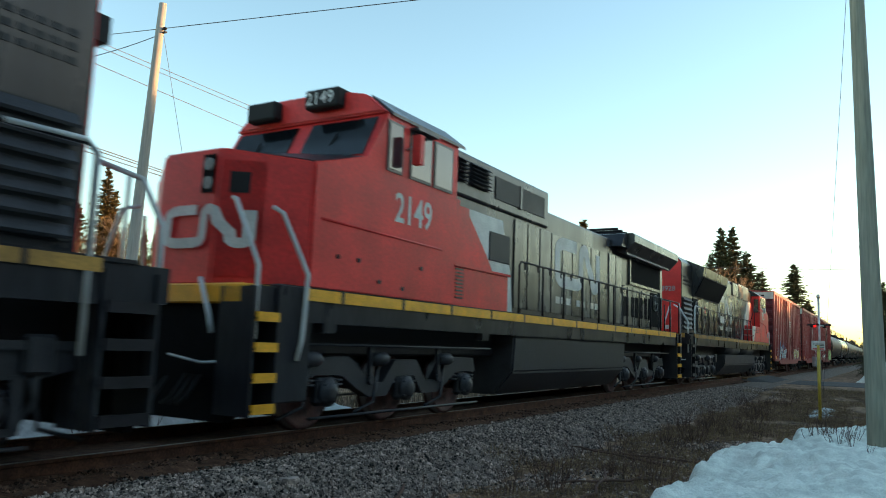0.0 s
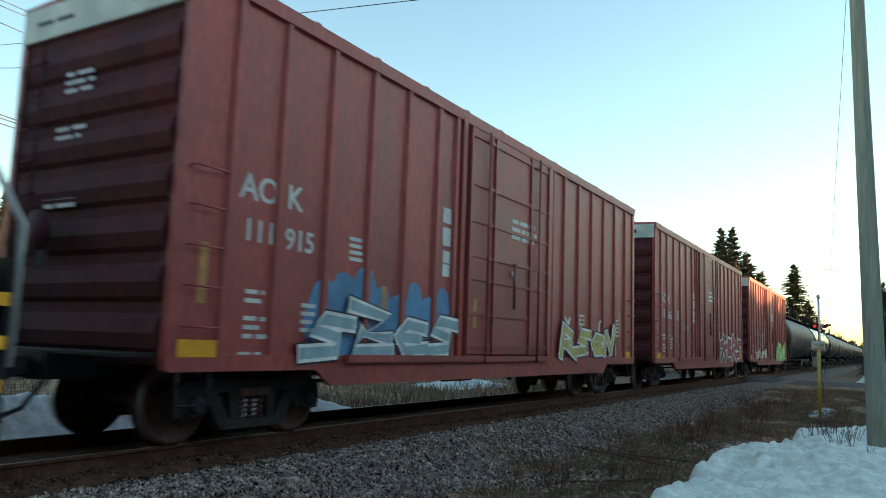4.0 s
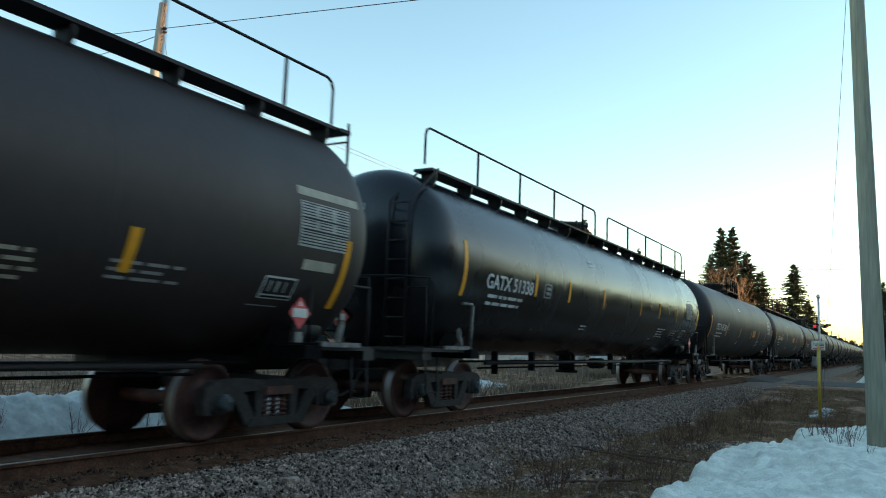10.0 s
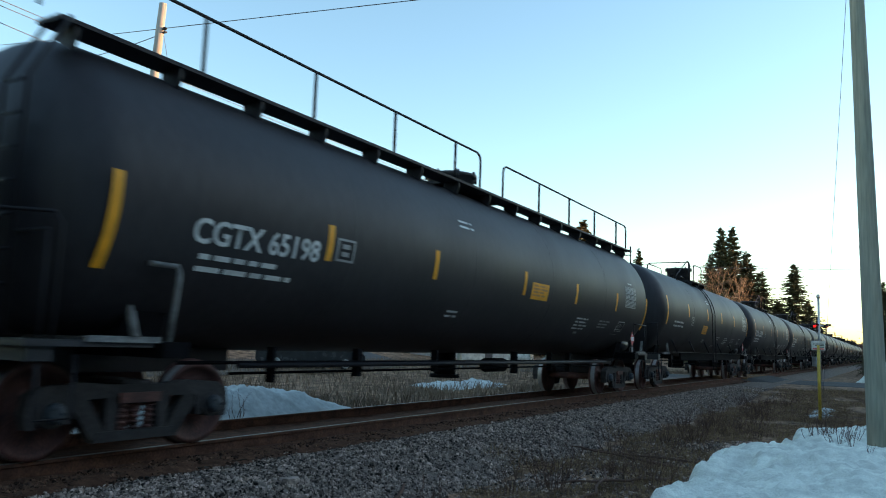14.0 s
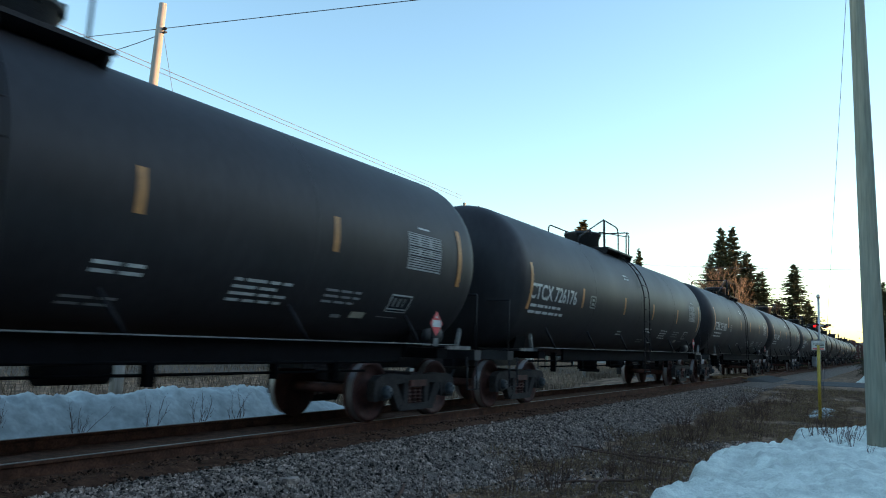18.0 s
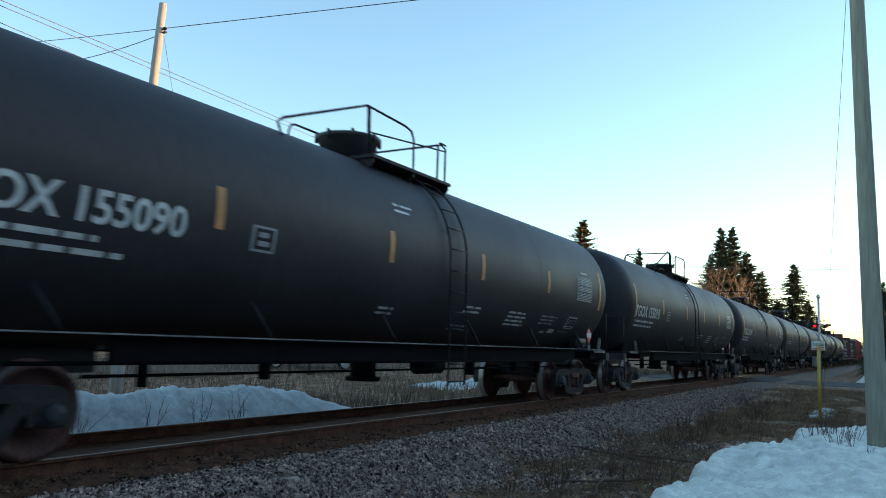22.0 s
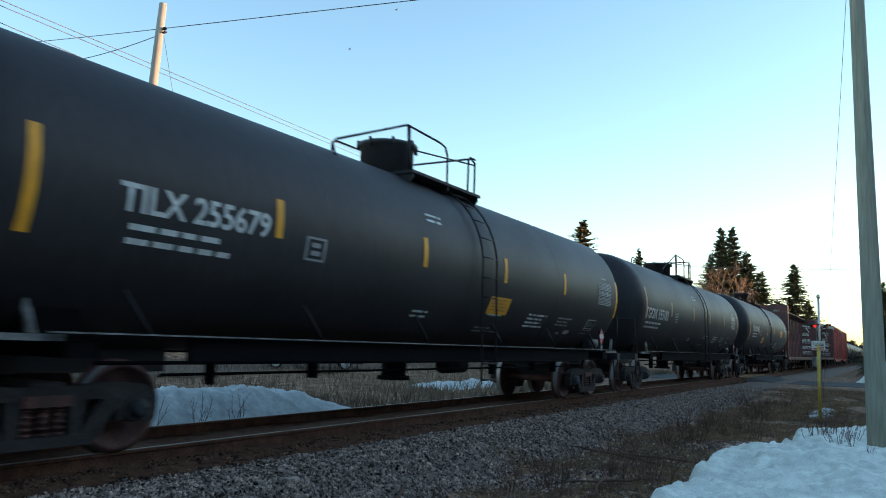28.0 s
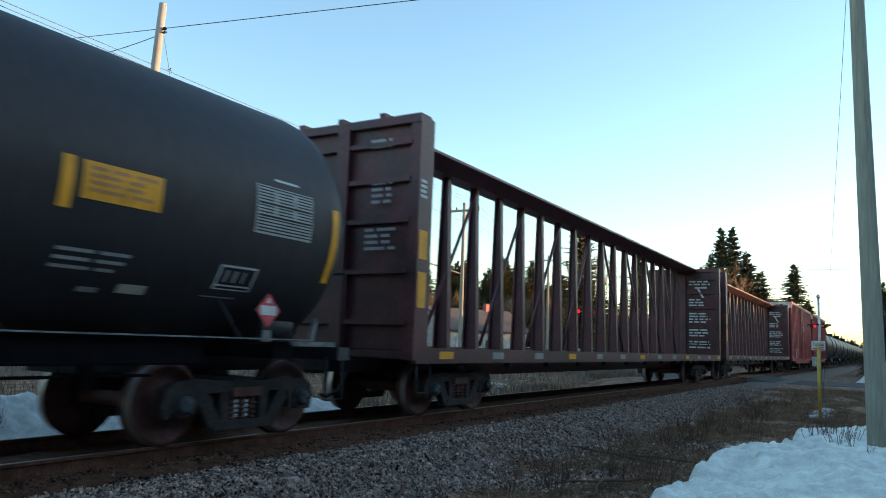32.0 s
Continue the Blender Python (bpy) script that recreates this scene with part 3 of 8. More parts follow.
# ---- trees ----
def spruce_mesh(height, spread, seed, whorls=46, per=9, bits=13, size_of=1.0):
    """A crown of boughs: each bough carries flat hanging sprays that point outwards and sideways."""
    rnd = random.Random(seed)
    verts, faces = [], []

    def tri(a, b, c):
        o = len(verts)
        verts.extend((tuple(a), tuple(b), tuple(c)))
        faces.append((o, o + 1, o + 2))

    lean, sway = rnd.uniform(0, 6.28), rnd.uniform(0.1, 0.25)
    for w in range(whorls):
        t = min(0.99, max(0.0, (w + rnd.uniform(-0.45, 0.45)) / whorls) ** 0.9)
        z0 = height * (0.07 + 0.93 * t)
        reach = spread * ((1 - t) ** 0.95 * rnd.uniform(0.66, 1.12) + 0.015)
        turn = rnd.uniform(0, 6.28)
        for k in range(per if t < 0.9 else per - 3):
            a = turn + 6.283 * (k + rnd.uniform(-0.35, 0.35)) / per
            L = reach * rnd.choice((0.5, 0.72, 0.9, 1.0, 1.25)) * (1 + sway * math.cos(a - lean)) + 0.12
            rise = rnd.uniform(-0.2, 0.3) + 0.55 * t
            d = Vector((math.cos(a), math.sin(a), 0))
            s = Vector((-d.y, d.x, 0))
            z = z0 + rnd.uniform(-1.1, 1.1) * height / whorls
            for i in range(bits):
                f = (i + rnd.random()) / bits
                c = Vector((0, 0, z)) + d * L * f + Vector((0, 0, L * (rise * f - 0.75 * f * f + 0.38 * f ** 3)))
                size = (0.34 + 0.3 * (1 - f)) * (0.5 + 0.5 * (1 - t)) * height / 15 * size_of
                side = rnd.choice((-1, 1)) * rnd.uniform(0.2, 1.0)
                e = (d * rnd.uniform(0.6, 1.1) + s * side + Vector((0, 0, rnd.uniform(-0.55, 0.2)))) * size * 1.25
                u = (s - d * side * 0.6) * size * rnd.uniform(0.16, 0.3)
                drop = Vector((0, 0, -size * rnd.uniform(0.25, 0.7)))
                tri(c - u, c + e, c + u)
                tri(c, c + e * 0.85, c + e * 0.4 + drop)
            tip = Vector((0, 0, z)) + d * L + Vector((0, 0, L * (rise - 0.37)))
            tri(tip - d * 0.5 - s * 0.1, tip + d * 0.25 * size_of, tip - d * 0.5 + s * 0.1)
    top = Vector((0, 0, height))
    for k in range(4):
        a = k * 1.571
        tri(top + Vector((0.09 * math.cos(a), 0.09 * math.sin(a), -0.9)), top + Vector((0, 0, 0.35)), top + Vector((-0.09 * math.sin(a), 0.09 * math.cos(a), -0.9)))
    me = bpy.data.meshes.new("crown")
    me.from_pydata(verts, [], faces)
    return me


def trunk_mesh(height, r):
    bm = bmesh.new()
    p = Vector((0, 0, -0.3))
    for i in range(6):
        q = Vector((random.uniform(-0.05, 0.05), random.uniform(-0.05, 0.05), height * (i + 1) / 6.3))
        cyl(bm, p, q, r * (1 - i / 6.5), 8, r * (1 - (i + 1) / 6.5), caps=False)
        p = q
    return mesh_of("trunk", bm)


CROWNS = [spruce_mesh(15, 3.9, 1, 60, 8, 19, 0.76), spruce_mesh(15, 4.5, 2, 64, 8, 19, 0.76), spruce_mesh(15, 4.2, 3, 56, 8, 19, 0.76)]
PLAIN = [spruce_mesh(15, 2.6, 4, 26, 8, 5, 2.0), spruce_mesh(15, 3.3, 5, 26, 8, 5, 2.0), spruce_mesh(15, 2.9, 6, 24, 8, 5, 1.9)]
for crowns in (CROWNS, PLAIN):
    for i, c in enumerate(crowns):
        c.materials.append(M["needles"] if i < 2 else M["needles2"])
TRUNK = trunk_mesh(15, 0.2)
TRUNK.materials.append(M["bark"])


def spruce(x, y, h, k=0, wide=1.0, label="tall dark green spruce tree", group="spruce trees"):
    ob = thing("spruce_tree", label, "tree", (x, y, ground_z(x, y)), group=group)
    s = h / 15
    for name, me in (("trunk", TRUNK), ("crown", (PLAIN if group == "distant spruces" else CROWNS)[k])):
        o = part(name, me, None, ob)
        o.scale = (s * wide, s * wide, s)
        o.rotation_euler = (0, 0, random.uniform(0, 6.28))
    return ob


# the two groups beyond the level crossing
for x, y, h, k, w in ((118, 22.9, 16.3, 0, 1.2), (118, 21.4, 20.4, 1, 0.95), (117, 19.6, 20.2, 0, 1.15), (117, 17.6, 16.4, 1, 1.45), (116, 15.6, 13.6, 0, 1.6), (120, 24.4, 12, 1, 1.5), (122, 19, 14, 1, 1.8), (116, 13.6, 9.5, 1, 1.7),
                      (141, 13.7, 17.3, 1, 1.35), (144, 11.9, 11.5, 0, 1.6), (139, 15.8, 10.5, 1, 1.6), (146, 10.6, 8.5, 1, 1.5)):
    spruce(x, y, h, k, w)
# lone tops behind the train
spruce(109.4, 40, 21.2, 2, 1.25)
spruce(157, 45, 22.8, 0, 0.9)
# trees along the line in the distance
for i in range(26):
    x = 170 + 16 * i
    for y in (D + 7 + random.uniform(0, 5), D - 6 - random.uniform(0, 4)):
        spruce(x - random.uniform(0, 30), y, (1.6 + 0.0175 * x) * random.uniform(0.75, 1.25), i % 3, 1.7, "distant spruce beside the line", "distant spruces")
for x, y, h in ((88, 0.4, 9.5), (93, -1.2, 11), (100, 1.6, 6.5), (80, -2.4, 8), (112, 2.4, 4.2)):
    spruce(x, y, h, 1, 1.1)
# trees left of the gap, lit by the low sun
for x, y, h, k, w in ((26.8, 46, 10.0, 2, 0.9), (27.9, 46.2, 9.8, 2, 0.9), (25.4, 46, 7.6, 2, 1), (27.5, 48, 7.8, 0, 1), (31.3, 50, 9.2, 2, 1), (22.5, 47, 9.6, 1, 1), (29.6, 49, 8.6, 1, 1), (33, 47, 7.2, 2, 1),
                      (32.1, 46, 10.3, 2, 0.85), (33.1, 46.4, 8.9, 2, 0.8), (30.5, 46.6, 7.6, 2, 1), (34.7, 46.5, 7.3, 2, 0.9), (36.2, 47, 6.4, 2, 1), (29.2, 47.2, 7.2, 0, 1), (38, 48, 6.6, 0, 1.1), (20, 46.5, 9, 2, 1), (17.5, 47.5, 8.4, 0, 1), (40.4, 48, 5.9, 2, 1.1)):
    spruce(x, y, h, k, w, "spruce tree in warm evening sun")

# woods across the field: many small crowns in one sheet of stuff
rnd = random.Random(9)
verts, faces = [], []
SMALL = spruce_mesh(10, 2.4, 21, 16, 7, 4, 1.5)
sv = np.empty(len(SMALL.vertices) * 3)
SMALL.vertices.foreach_get("co", sv)
sv = sv.reshape(-1, 3)
sf = np.array([tuple(p.vertices) for p in SMALL.polygons])
allv, allf, off = [], [], 0
for i in range(330):
    x = -60 + 420 * (i + rnd.random()) / 330
    y = 62 + rnd.uniform(0, 26) + 0.06 * max(0, x - 60)
    h = rnd.uniform(7.5, 12.5) * (0.8 + 0.0045 * min(160, max(0, x - 40)))
    a = rnd.uniform(0, 6.28)
    R = np.array(((math.cos(a), -math.sin(a), 0), (math.sin(a), math.cos(a), 0), (0, 0, 1)))
    allv.append(sv @ R.T * (h / 10 * 1.25, h / 10 * 1.25, h / 10) + (x, y, -0.3))
    allf.append(sf + off)
    off += len(sv)
me = bpy.data.meshes.new("woods")
me.from_pydata(np.concatenate(allv).tolist(), [], np.concatenate(allf).tolist())
me.materials.append(M["woods"])
tagged(new("far_woods", me), "mixed spruce woods beyond the field", "woods", kind="stuff")


def bare_tree(x, y, h, label="leafless tree in warm evening light", mat=None, seed=1, depth=5):
    rnd = random.Random(seed)
    ob = thing("bare_tree", label, "tree", (x, y, ground_z(x, y)), group="leafless trees")
    bm = bmesh.new()

    def grow(p, d, L, r, n):
        q = p + d * L
        cyl(bm, p, q, r, 5 if n > 2 else 3, r * 0.7, caps=False)
        if n:
            for k in range(3 if n > 1 else 4):
                e = (d + Vector((rnd.uniform(-0.8, 0.8), rnd.uniform(-0.8, 0.8), rnd.uniform(-0.1, 0.5)))).normalized()
                grow(q, e, L * rnd.uniform(0.62, 0.85), r * 0.62, n - 1)
    grow(Vector((0, 0, -0.2)), Vector((0, 0, 1)), h * 0.27, h * 0.014, depth)
    part("crown", bm, mat or M["brush"], ob)


for k, (x, y, h) in enumerate(((117.5, 41, 19), (104, 18.3, 14), (104, 16.4, 10.6), (105, 19.6, 10.8), (102, 17.4, 11.5), (33, 44, 8), (38, 45, 7), (46, 46, 9), (54, 47, 8), (25.6, 45, 6.4), (28.6, 45.4, 6.8), (30.5, 46, 6.2), (64, 46, 9), (75, 44, 9))):
    bare_tree(x, y, h, seed=k)

# brown woods behind the level crossing
for i in range(62):
    x = 52 + 1.5 * i + random.uniform(-1, 1)
    y = 50 + random.uniform(0, 10)
    spruce(x, y, (8.6 + 0.08 * (x - 68)) * y / 45 * random.uniform(0.72, 1.08), (2, 0, 2, 1)[i % 4], random.uniform(1.0, 1.5), "spruce in the woods behind the crossing", "woods behind the crossing")
for i in range(14):
    x = 50 + 5.4 * i + random.uniform(-2, 2)
    bare_tree(x, 46 + random.uniform(0, 3), random.uniform(8, 10.5) + 0.05 * (x - 66), seed=40 + i, depth=4)

# unseen trees added behind the camera to keep the low sun off the near track
BLOCK_TREES = []     # x, y, height, crown, width
for i in range(62):
    x = -56 + 3.1 * (i // 2) + 1.5 * (i % 2) + random.uniform(-0.8, 0.8)
    BLOCK_TREES.append((x + 22, -20 - 7 * (i % 2) + random.uniform(-2, 2), random.uniform(12.5, 14.5), i % 3, 1.9))


for i in range(40):
    BLOCK_TREES.append((-34 + 2.4 * i + random.uniform(-0.6, 0.6), -34 + random.uniform(-2, 2), random.uniform(12, 14), i % 3, 2.2))
for i in range(30):
    BLOCK_TREES.append((4 + 2.0 * i + random.uniform(-0.3, 0.3), -41 + random.uniform(-1, 1), random.uniform(13, 15), i % 3, 2.2))
for x, y in ((25.1, -20), (30.5, -27), (36, -34)):
    BLOCK_TREES.append((x, y, 14, 1, 2.0))
# added lower row: the sun clears it and reaches the trees beyond the track
for i in range(34):
    BLOCK_TREES.append((60 + 0.8 * i + random.uniform(-0.3, 0.3), -21 - 3 * (i % 2) + random.uniform(-1, 1), random.uniform(8.4, 9.3), i % 3, 2.2))
for i in range(84):
    BLOCK_TREES.append((86 + 2.4 * i + random.uniform(-0.8, 0.8), -18 - 5 * (i % 2) + random.uniform(-1, 1), random.uniform(10.5, 12), i % 3, 2.6))
# more unseen trees, west behind the camera and across the track, dimming car ends
for i in range(16):
    BLOCK_TREES.append((-30 + 1.6 * i + random.uniform(-0.6, 0.6), -8 - 5 * (i % 2) + random.uniform(-2, 2), random.uniform(9, 12), i % 3, 1.9))
    BLOCK_TREES.append((-46 + 2.2 * i + random.uniform(-0.6, 0.6), 28 + 7 * (i % 2) + random.uniform(-2, 2), random.uniform(11, 15), i % 3, 1.9))
SHAPES = []
for c in PLAIN:
    cv = np.empty(len(c.vertices) * 3)
    c.vertices.foreach_get("co", cv)
    SHAPES.append((cv.reshape(-1, 3), np.array([tuple(p.vertices) for p in c.polygons])))
allv, allf, off = [], [], 0
for x, y, h, k, w in BLOCK_TREES:
    cv, cf = SHAPES[k]
    a = random.uniform(0, 6.28)
    R = np.array(((math.cos(a), -math.sin(a), 0), (math.sin(a), math.cos(a), 0), (0, 0, 1)))
    allv.append(cv @ R.T * (h / 15 * w, h / 15 * w, h / 15) + (x, y, ground_z(x, y)))
    allf.append(cf + off)
    off += len(cv)
me = bpy.data.meshes.new("shelter_belt")
me.from_pydata(np.concatenate(allv).tolist(), [], np.concatenate(allf).tolist())
me.materials.append(M["needles"])
tagged(new("shelter_belt", me), "unseen dense dark spruces added to block the low light", "trees", kind="stuff")


# ---- poles and wires ----
def pole(x, y, base, top, lean=(0, 0), r=0.15, label="weathered wooden utility pole", arm=False, wood=None):
    ob = thing("utility_pole", label, "pole", (x, y, base), group="utility poles")
    bm = bmesh.new()
    h = top - base
    lathe(bm, [(-0.3 + (h + 0.3) * i / 8, r * (1 - 0.05 * i) * random.uniform(0.985, 1.015)) for i in range(9)], "z", (0, 0, 0), 20)
    for v in bm.verts:
        a = max(0, v.co.z / h)
        v.co.x += lean[0] * a
        v.co.y += lean[1] * a
    part("shaft", bm, wood or M["pole"], ob)
    h = top - base
    if arm:
        box_part("crossarm", (lean[0] - 0.06, lean[0] + 0.06, lean[1] - 1.1, lean[1] + 1.1, h - 0.55, h - 0.43), M["pole"], ob)
        for yy in (-1.0, -0.55, 0.55, 1.0):
            bm = bmesh.new()
            lathe(bm, [(0, 0.02), (0.05, 0.05), (0.09, 0.035), (0.13, 0.05), (0.17, 0.02)], "z", (lean[0], lean[1] + yy, h - 0.43), 8)
            part("insulator", bm, M["black"], ob)
    else:
        bm = bmesh.new()
        lathe(bm, [(0, 0.02), (0.04, 0.05), (0.1, 0.05), (0.15, 0.02)], "y", (lean[0] - 0.02, lean[1] - 0.25, h - 0.75), 8)
        part("insulator", bm, M["black"], ob)
        box_part("bracket", (lean[0] - 0.03, lean[0] + 0.03, lean[1] - 0.22, lean[1], h - 0.86, h - 0.82), M["steel_black"], ob)
    return ob


P1 = Vector((12.9, 16.8, 10.15))     # top of the pole beyond the track
P2 = Vector((40.2, 22.4, 9.9))
PR = Vector((15.35, 0.345, 10.2))
pole(12.45, 16.8, -0.45, P1.z, (P1.x - 12.45, 0), 0.17, wood=M["pole_grey"])
pole(40.2, 22.4, -0.4, P2.z, (0, 0), 0.15, arm=True)
pole(66, 27.5, -0.4, 9.8, (0, 0), 0.15, arm=True)
pole(15.35, 0.216, -0.6, PR.z, (0, PR.y - 0.216), 0.18, "thick grey-brown wooden utility pole by the snow bank")


def wire(a, b, sag, r=0.012, label="thin overhead power line", name="power_line"):
    cu = bmesh.new()
    a, b = Vector(a), Vector(b)
    pts = []
    for i in range(25):
        t = i / 24
        p = a.lerp(b, t)
        p.z -= sag * 4 * t * (1 - t)
        pts.append(p)
    tube(cu, pts, r, 4)
    return tagged(part(name, cu, M["wire"], None), label, "wire", group="overhead wires")


wire(P1 + Vector((0, -0.28, -0.74)), (15.35, 0.3, 8.82), 0.0, 0.011)
wire(P1 + Vector((0, -0.28, -0.74)), (13.95, 31.69, 11.79), 0.05, 0.011)
wire(P1 + Vector((0, 0, -0.87)), (12.26, 24.0, 9.28), 0.3, 0.011)
wire((-13.61, 17.94, 9.43), (40.20, 22.57, 10.34), 0.0, 0.011)
wire((-13.58, 17.95, 9.33), (40.20, 22.57, 10.13), 0.0, 0.011)
wire((-13.50, 17.99, 9.62), (40.20, 22.52, 8.74), 0.0, 0.011)
wire((0.63, 27.80, 9.96), (40.20, 22.40, 5.48), 0.0, 0.02)
wire((0.64, 27.80, 9.79), (40.20, 22.40, 5.47), 0.0, 0.02)
wire((0.67, 27.80, 9.52), (40.20, 22.40, 5.45), 0.0, 0.02)
for dy in (-1.0, -0.55, 0.55, 1.0):
    wire(P2 + Vector((0, dy, -0.28)), (66, 27.5 + dy, 9.5), 0.5, 0.01)
wire(P1 + Vector((0.03, 0, -0.6)), (14.6, 16.8, 4.0), 0.0, 0.006, "slack guy wire on a wooden pole", "guy_wire")
pole(78, -22, -0.4, 9.9, (0, 0), 0.15, arm=True)
for dy in (-0.55, 0.55):
    wire((66, 27.5 + dy, 9.45), (78, -22 + dy, 9.5), 0.9, 0.012)
wire((15.35, 0.36, 9.6), (33.2, 2.3, -0.35), 0.0, 0.007, "thin guy wire of the near pole", "guy_wire")


# ---- level crossing signal and marker post ----
def crossing_signal(x, y, base):
    ob = thing("crossing_signal", "level crossing signal mast with a lit red lamp", "signal", (x, y, base))
    bm = bmesh.new()
    cyl(bm, (0, 0, 0), (0, 0, 5.12), 0.07, 12)
    part("mast", bm, M["aluminium"], ob)
    bm = bmesh.new()
    lathe(bm, [(-0.02, 0.06), (0.06, 0.12), (0.14, 0.13), (0.22, 0.09), (0.25, 0.02)], "z", (0, 0, 5.12), 14)
    part("finial", bm, M["aluminium"], ob)
    box_part("base_plate", (-0.16, 0.16, -0.16, 0.16, -0.05, 0.05), M["pole_grey"], ob, r=0.01)
    tube_part("crossarm", [(0, -0.46, 3.41), (0, 0.46, 3.41)], 0.035, M["aluminium"], ob)
    for side in (-0.42, 0.42):
        for f in (-1, 1):
            bm = bmesh.new()
            lathe(bm, [(0, 0.05), (0.03, 0.11), (0.12, 0.11)], "x", (f * 0.04 if f > 0 else -0.16, side, 3.41), 14)
            lamp = part("lamp_housing", bm, M["black"], ob)
            bm = bmesh.new()
            lathe(bm, [(0, 0.1), (0.012, 0.1)], "x", (0.165 if f > 0 else -0.178, side, 3.41), 14)
            lit = f < 0 and side > 0
            part("lens", bm, M["signal_red"] if lit else M["placard_red"], lamp, "glowing red lens" if lit else "unlit red lens")
            bm = bmesh.new()
            for i in range(7):
                a0, a1 = math.pi * (i / 7) * 1.0, math.pi * ((i + 1) / 7)
                c = lambda a, xx: (xx, side + 0.125 * math.cos(a), 3.41 + 0.125 * math.sin(a))
                x0, x1 = (0.15, 0.42) if f > 0 else (-0.15, -0.42)
                vs = [bm.verts.new(c(a0, x0)), bm.verts.new(c(a1, x0)), bm.verts.new(c(a1, x1)), bm.verts.new(c(a0, x1))]
                bm.faces.new(vs)
            bmesh.ops.remove_doubles(bm, verts=bm.verts[:], dist=0.001)
            bmesh.ops.solidify(bm, geom=bm.faces[:], thickness=0.008)
            part("hood", bm, M["black"], lamp)
    box_part("relay_box", (-0.2, 0.2, 0.1, 0.4, 0.9, 1.5), M["aluminium"], ob, r=0.01)
    ob.rotation_euler = (0, 0, radians(40))
    return ob


crossing_signal(52.4, 3.74, -0.3)
crossing_signal(37.6, 13.6, -0.3)
mp = thing("marker_post", "yellow plastic utility marker post on the verge", "post", (24.6, 1.79, -0.6))
bm = bmesh.new()
cyl(bm, (0, 0, 0), (0, 0, 2.15), 0.045, 12)
part("tube", bm, M["post_yellow"], mp)
bm = bmesh.new()
rbx(bm, -0.02, 0.02, -0.18, 0.18, 2.0, 2.27, 0.008)
pl = part("plate", bm, M["aluminium"], mp, "pale sign plate")
box_part("plate_print", (-0.026, -0.021, -0.15, 0.15, 2.02, 2.06), M["placard_red"], pl)
for k in range(3):
    box_part("plate_print", (-0.026, -0.021, -0.15, 0.13 - 0.05 * k, 2.17 - 0.045 * k, 2.19 - 0.045 * k), M["black"], pl)


# ---- parked vehicles and sheds beyond the track ----
def vehicle(x, y, turn, label, paint, L=5.0, H=1.75, W=1.85, group="parked vehicles", base=3.1):
    ob = thing("parked_car", label, "car", (x, y, ground_z(x, y)), group=group)
    ob.rotation_euler = (0, 0, radians(turn))
    bm = bmesh.new()
    h = L / 2
    prism(bm, [(-h, 0.45), (-h + 0.1, 0.35), (h - 0.1, 0.35), (h, 0.5), (h - 0.03, 0.85), (h - 0.9, 1.02), (h - 1.5, 1.05), (-h + 0.1, 1.08), (-h, 0.9)], -W / 2, W / 2)
    bmesh.ops.bevel(bm, geom=bm.edges[:], offset=0.06, segments=2, affect="EDGES")
    body = part("body", bm, paint, ob)
    bm = bmesh.new()
    prism(bm, [(h - 1.6, 1.04), (h - 2.25, H), (-h + 0.55, H), (-h + 0.15, 1.06)], -W / 2 + 0.12, W / 2 - 0.12)
    bmesh.ops.bevel(bm, geom=bm.edges[:], offset=0.07, segments=2, affect="EDGES")
    part("cabin", bm, M["glass"], ob)
    box_part("roof", (-h + 0.6, h - 2.3, -W / 2 + 0.16, W / 2 - 0.16, H, H + 0.03), paint, ob)
    for wx in (-base / 2, base / 2):
        for wy in (-W / 2 + 0.1, W / 2 - 0.1):
            bm = bmesh.new()
            lathe(bm, [(-0.11, 0.2), (-0.11, 0.31), (-0.08, 0.35), (0.08, 0.35), (0.11, 0.31), (0.11, 0.2)], "y", (wx, wy, 0.35), 20)
            w = part("wheel", bm, M["tyre"], ob)
            s = 1 if wy > 0 else -1
            bm = bmesh.new()
            lathe(bm, [(0, 0.07), (0.01, 0.06)], "y", (wx, wy + s * 0.115, 0.35), 12)
            for a in range(6):
                an = a * math.pi / 3
                cyl(bm, (wx, wy + s * 0.115, 0.35), (wx + 0.22 * math.cos(an), wy + s * 0.115, 0.35 + 0.22 * math.sin(an)), 0.032, 5)
            lathe(bm, [(-0.01, 0.24), (0.012, 0.24), (0.012, 0.2), (-0.01, 0.2)], "y", (wx, wy + s * 0.112, 0.35), 20)
            part("rim", bm, M["alloy"], w)
    return ob


vehicle(32.2, 27.2, -49, "dark pickup parked on the gravel lot", M["car_dark"], 5.8, 1.85, 1.95, base=3.65)
vehicle(66, 30, 20, "silver car parked beyond the level crossing", M["car_silver"], 4.6, 1.5)
vehicle(69, 27, 20, "dark car parked beyond the level crossing", M["car_dark"], 4.6, 1.5)
vehicle(72, 24.5, 20, "silver car parked beyond the level crossing", M["car_silver"], 4.8, 1.7)
lot = sheet("gravel_lot", axis_steps((-20, 38, 2)), axis_steps((24.5, 36, 1)), lambda x, y: ground_z(x, y) + 0.05, M["lot"])
tagged(lot, "grey gravel lot beyond the field", "lot", kind="structure")


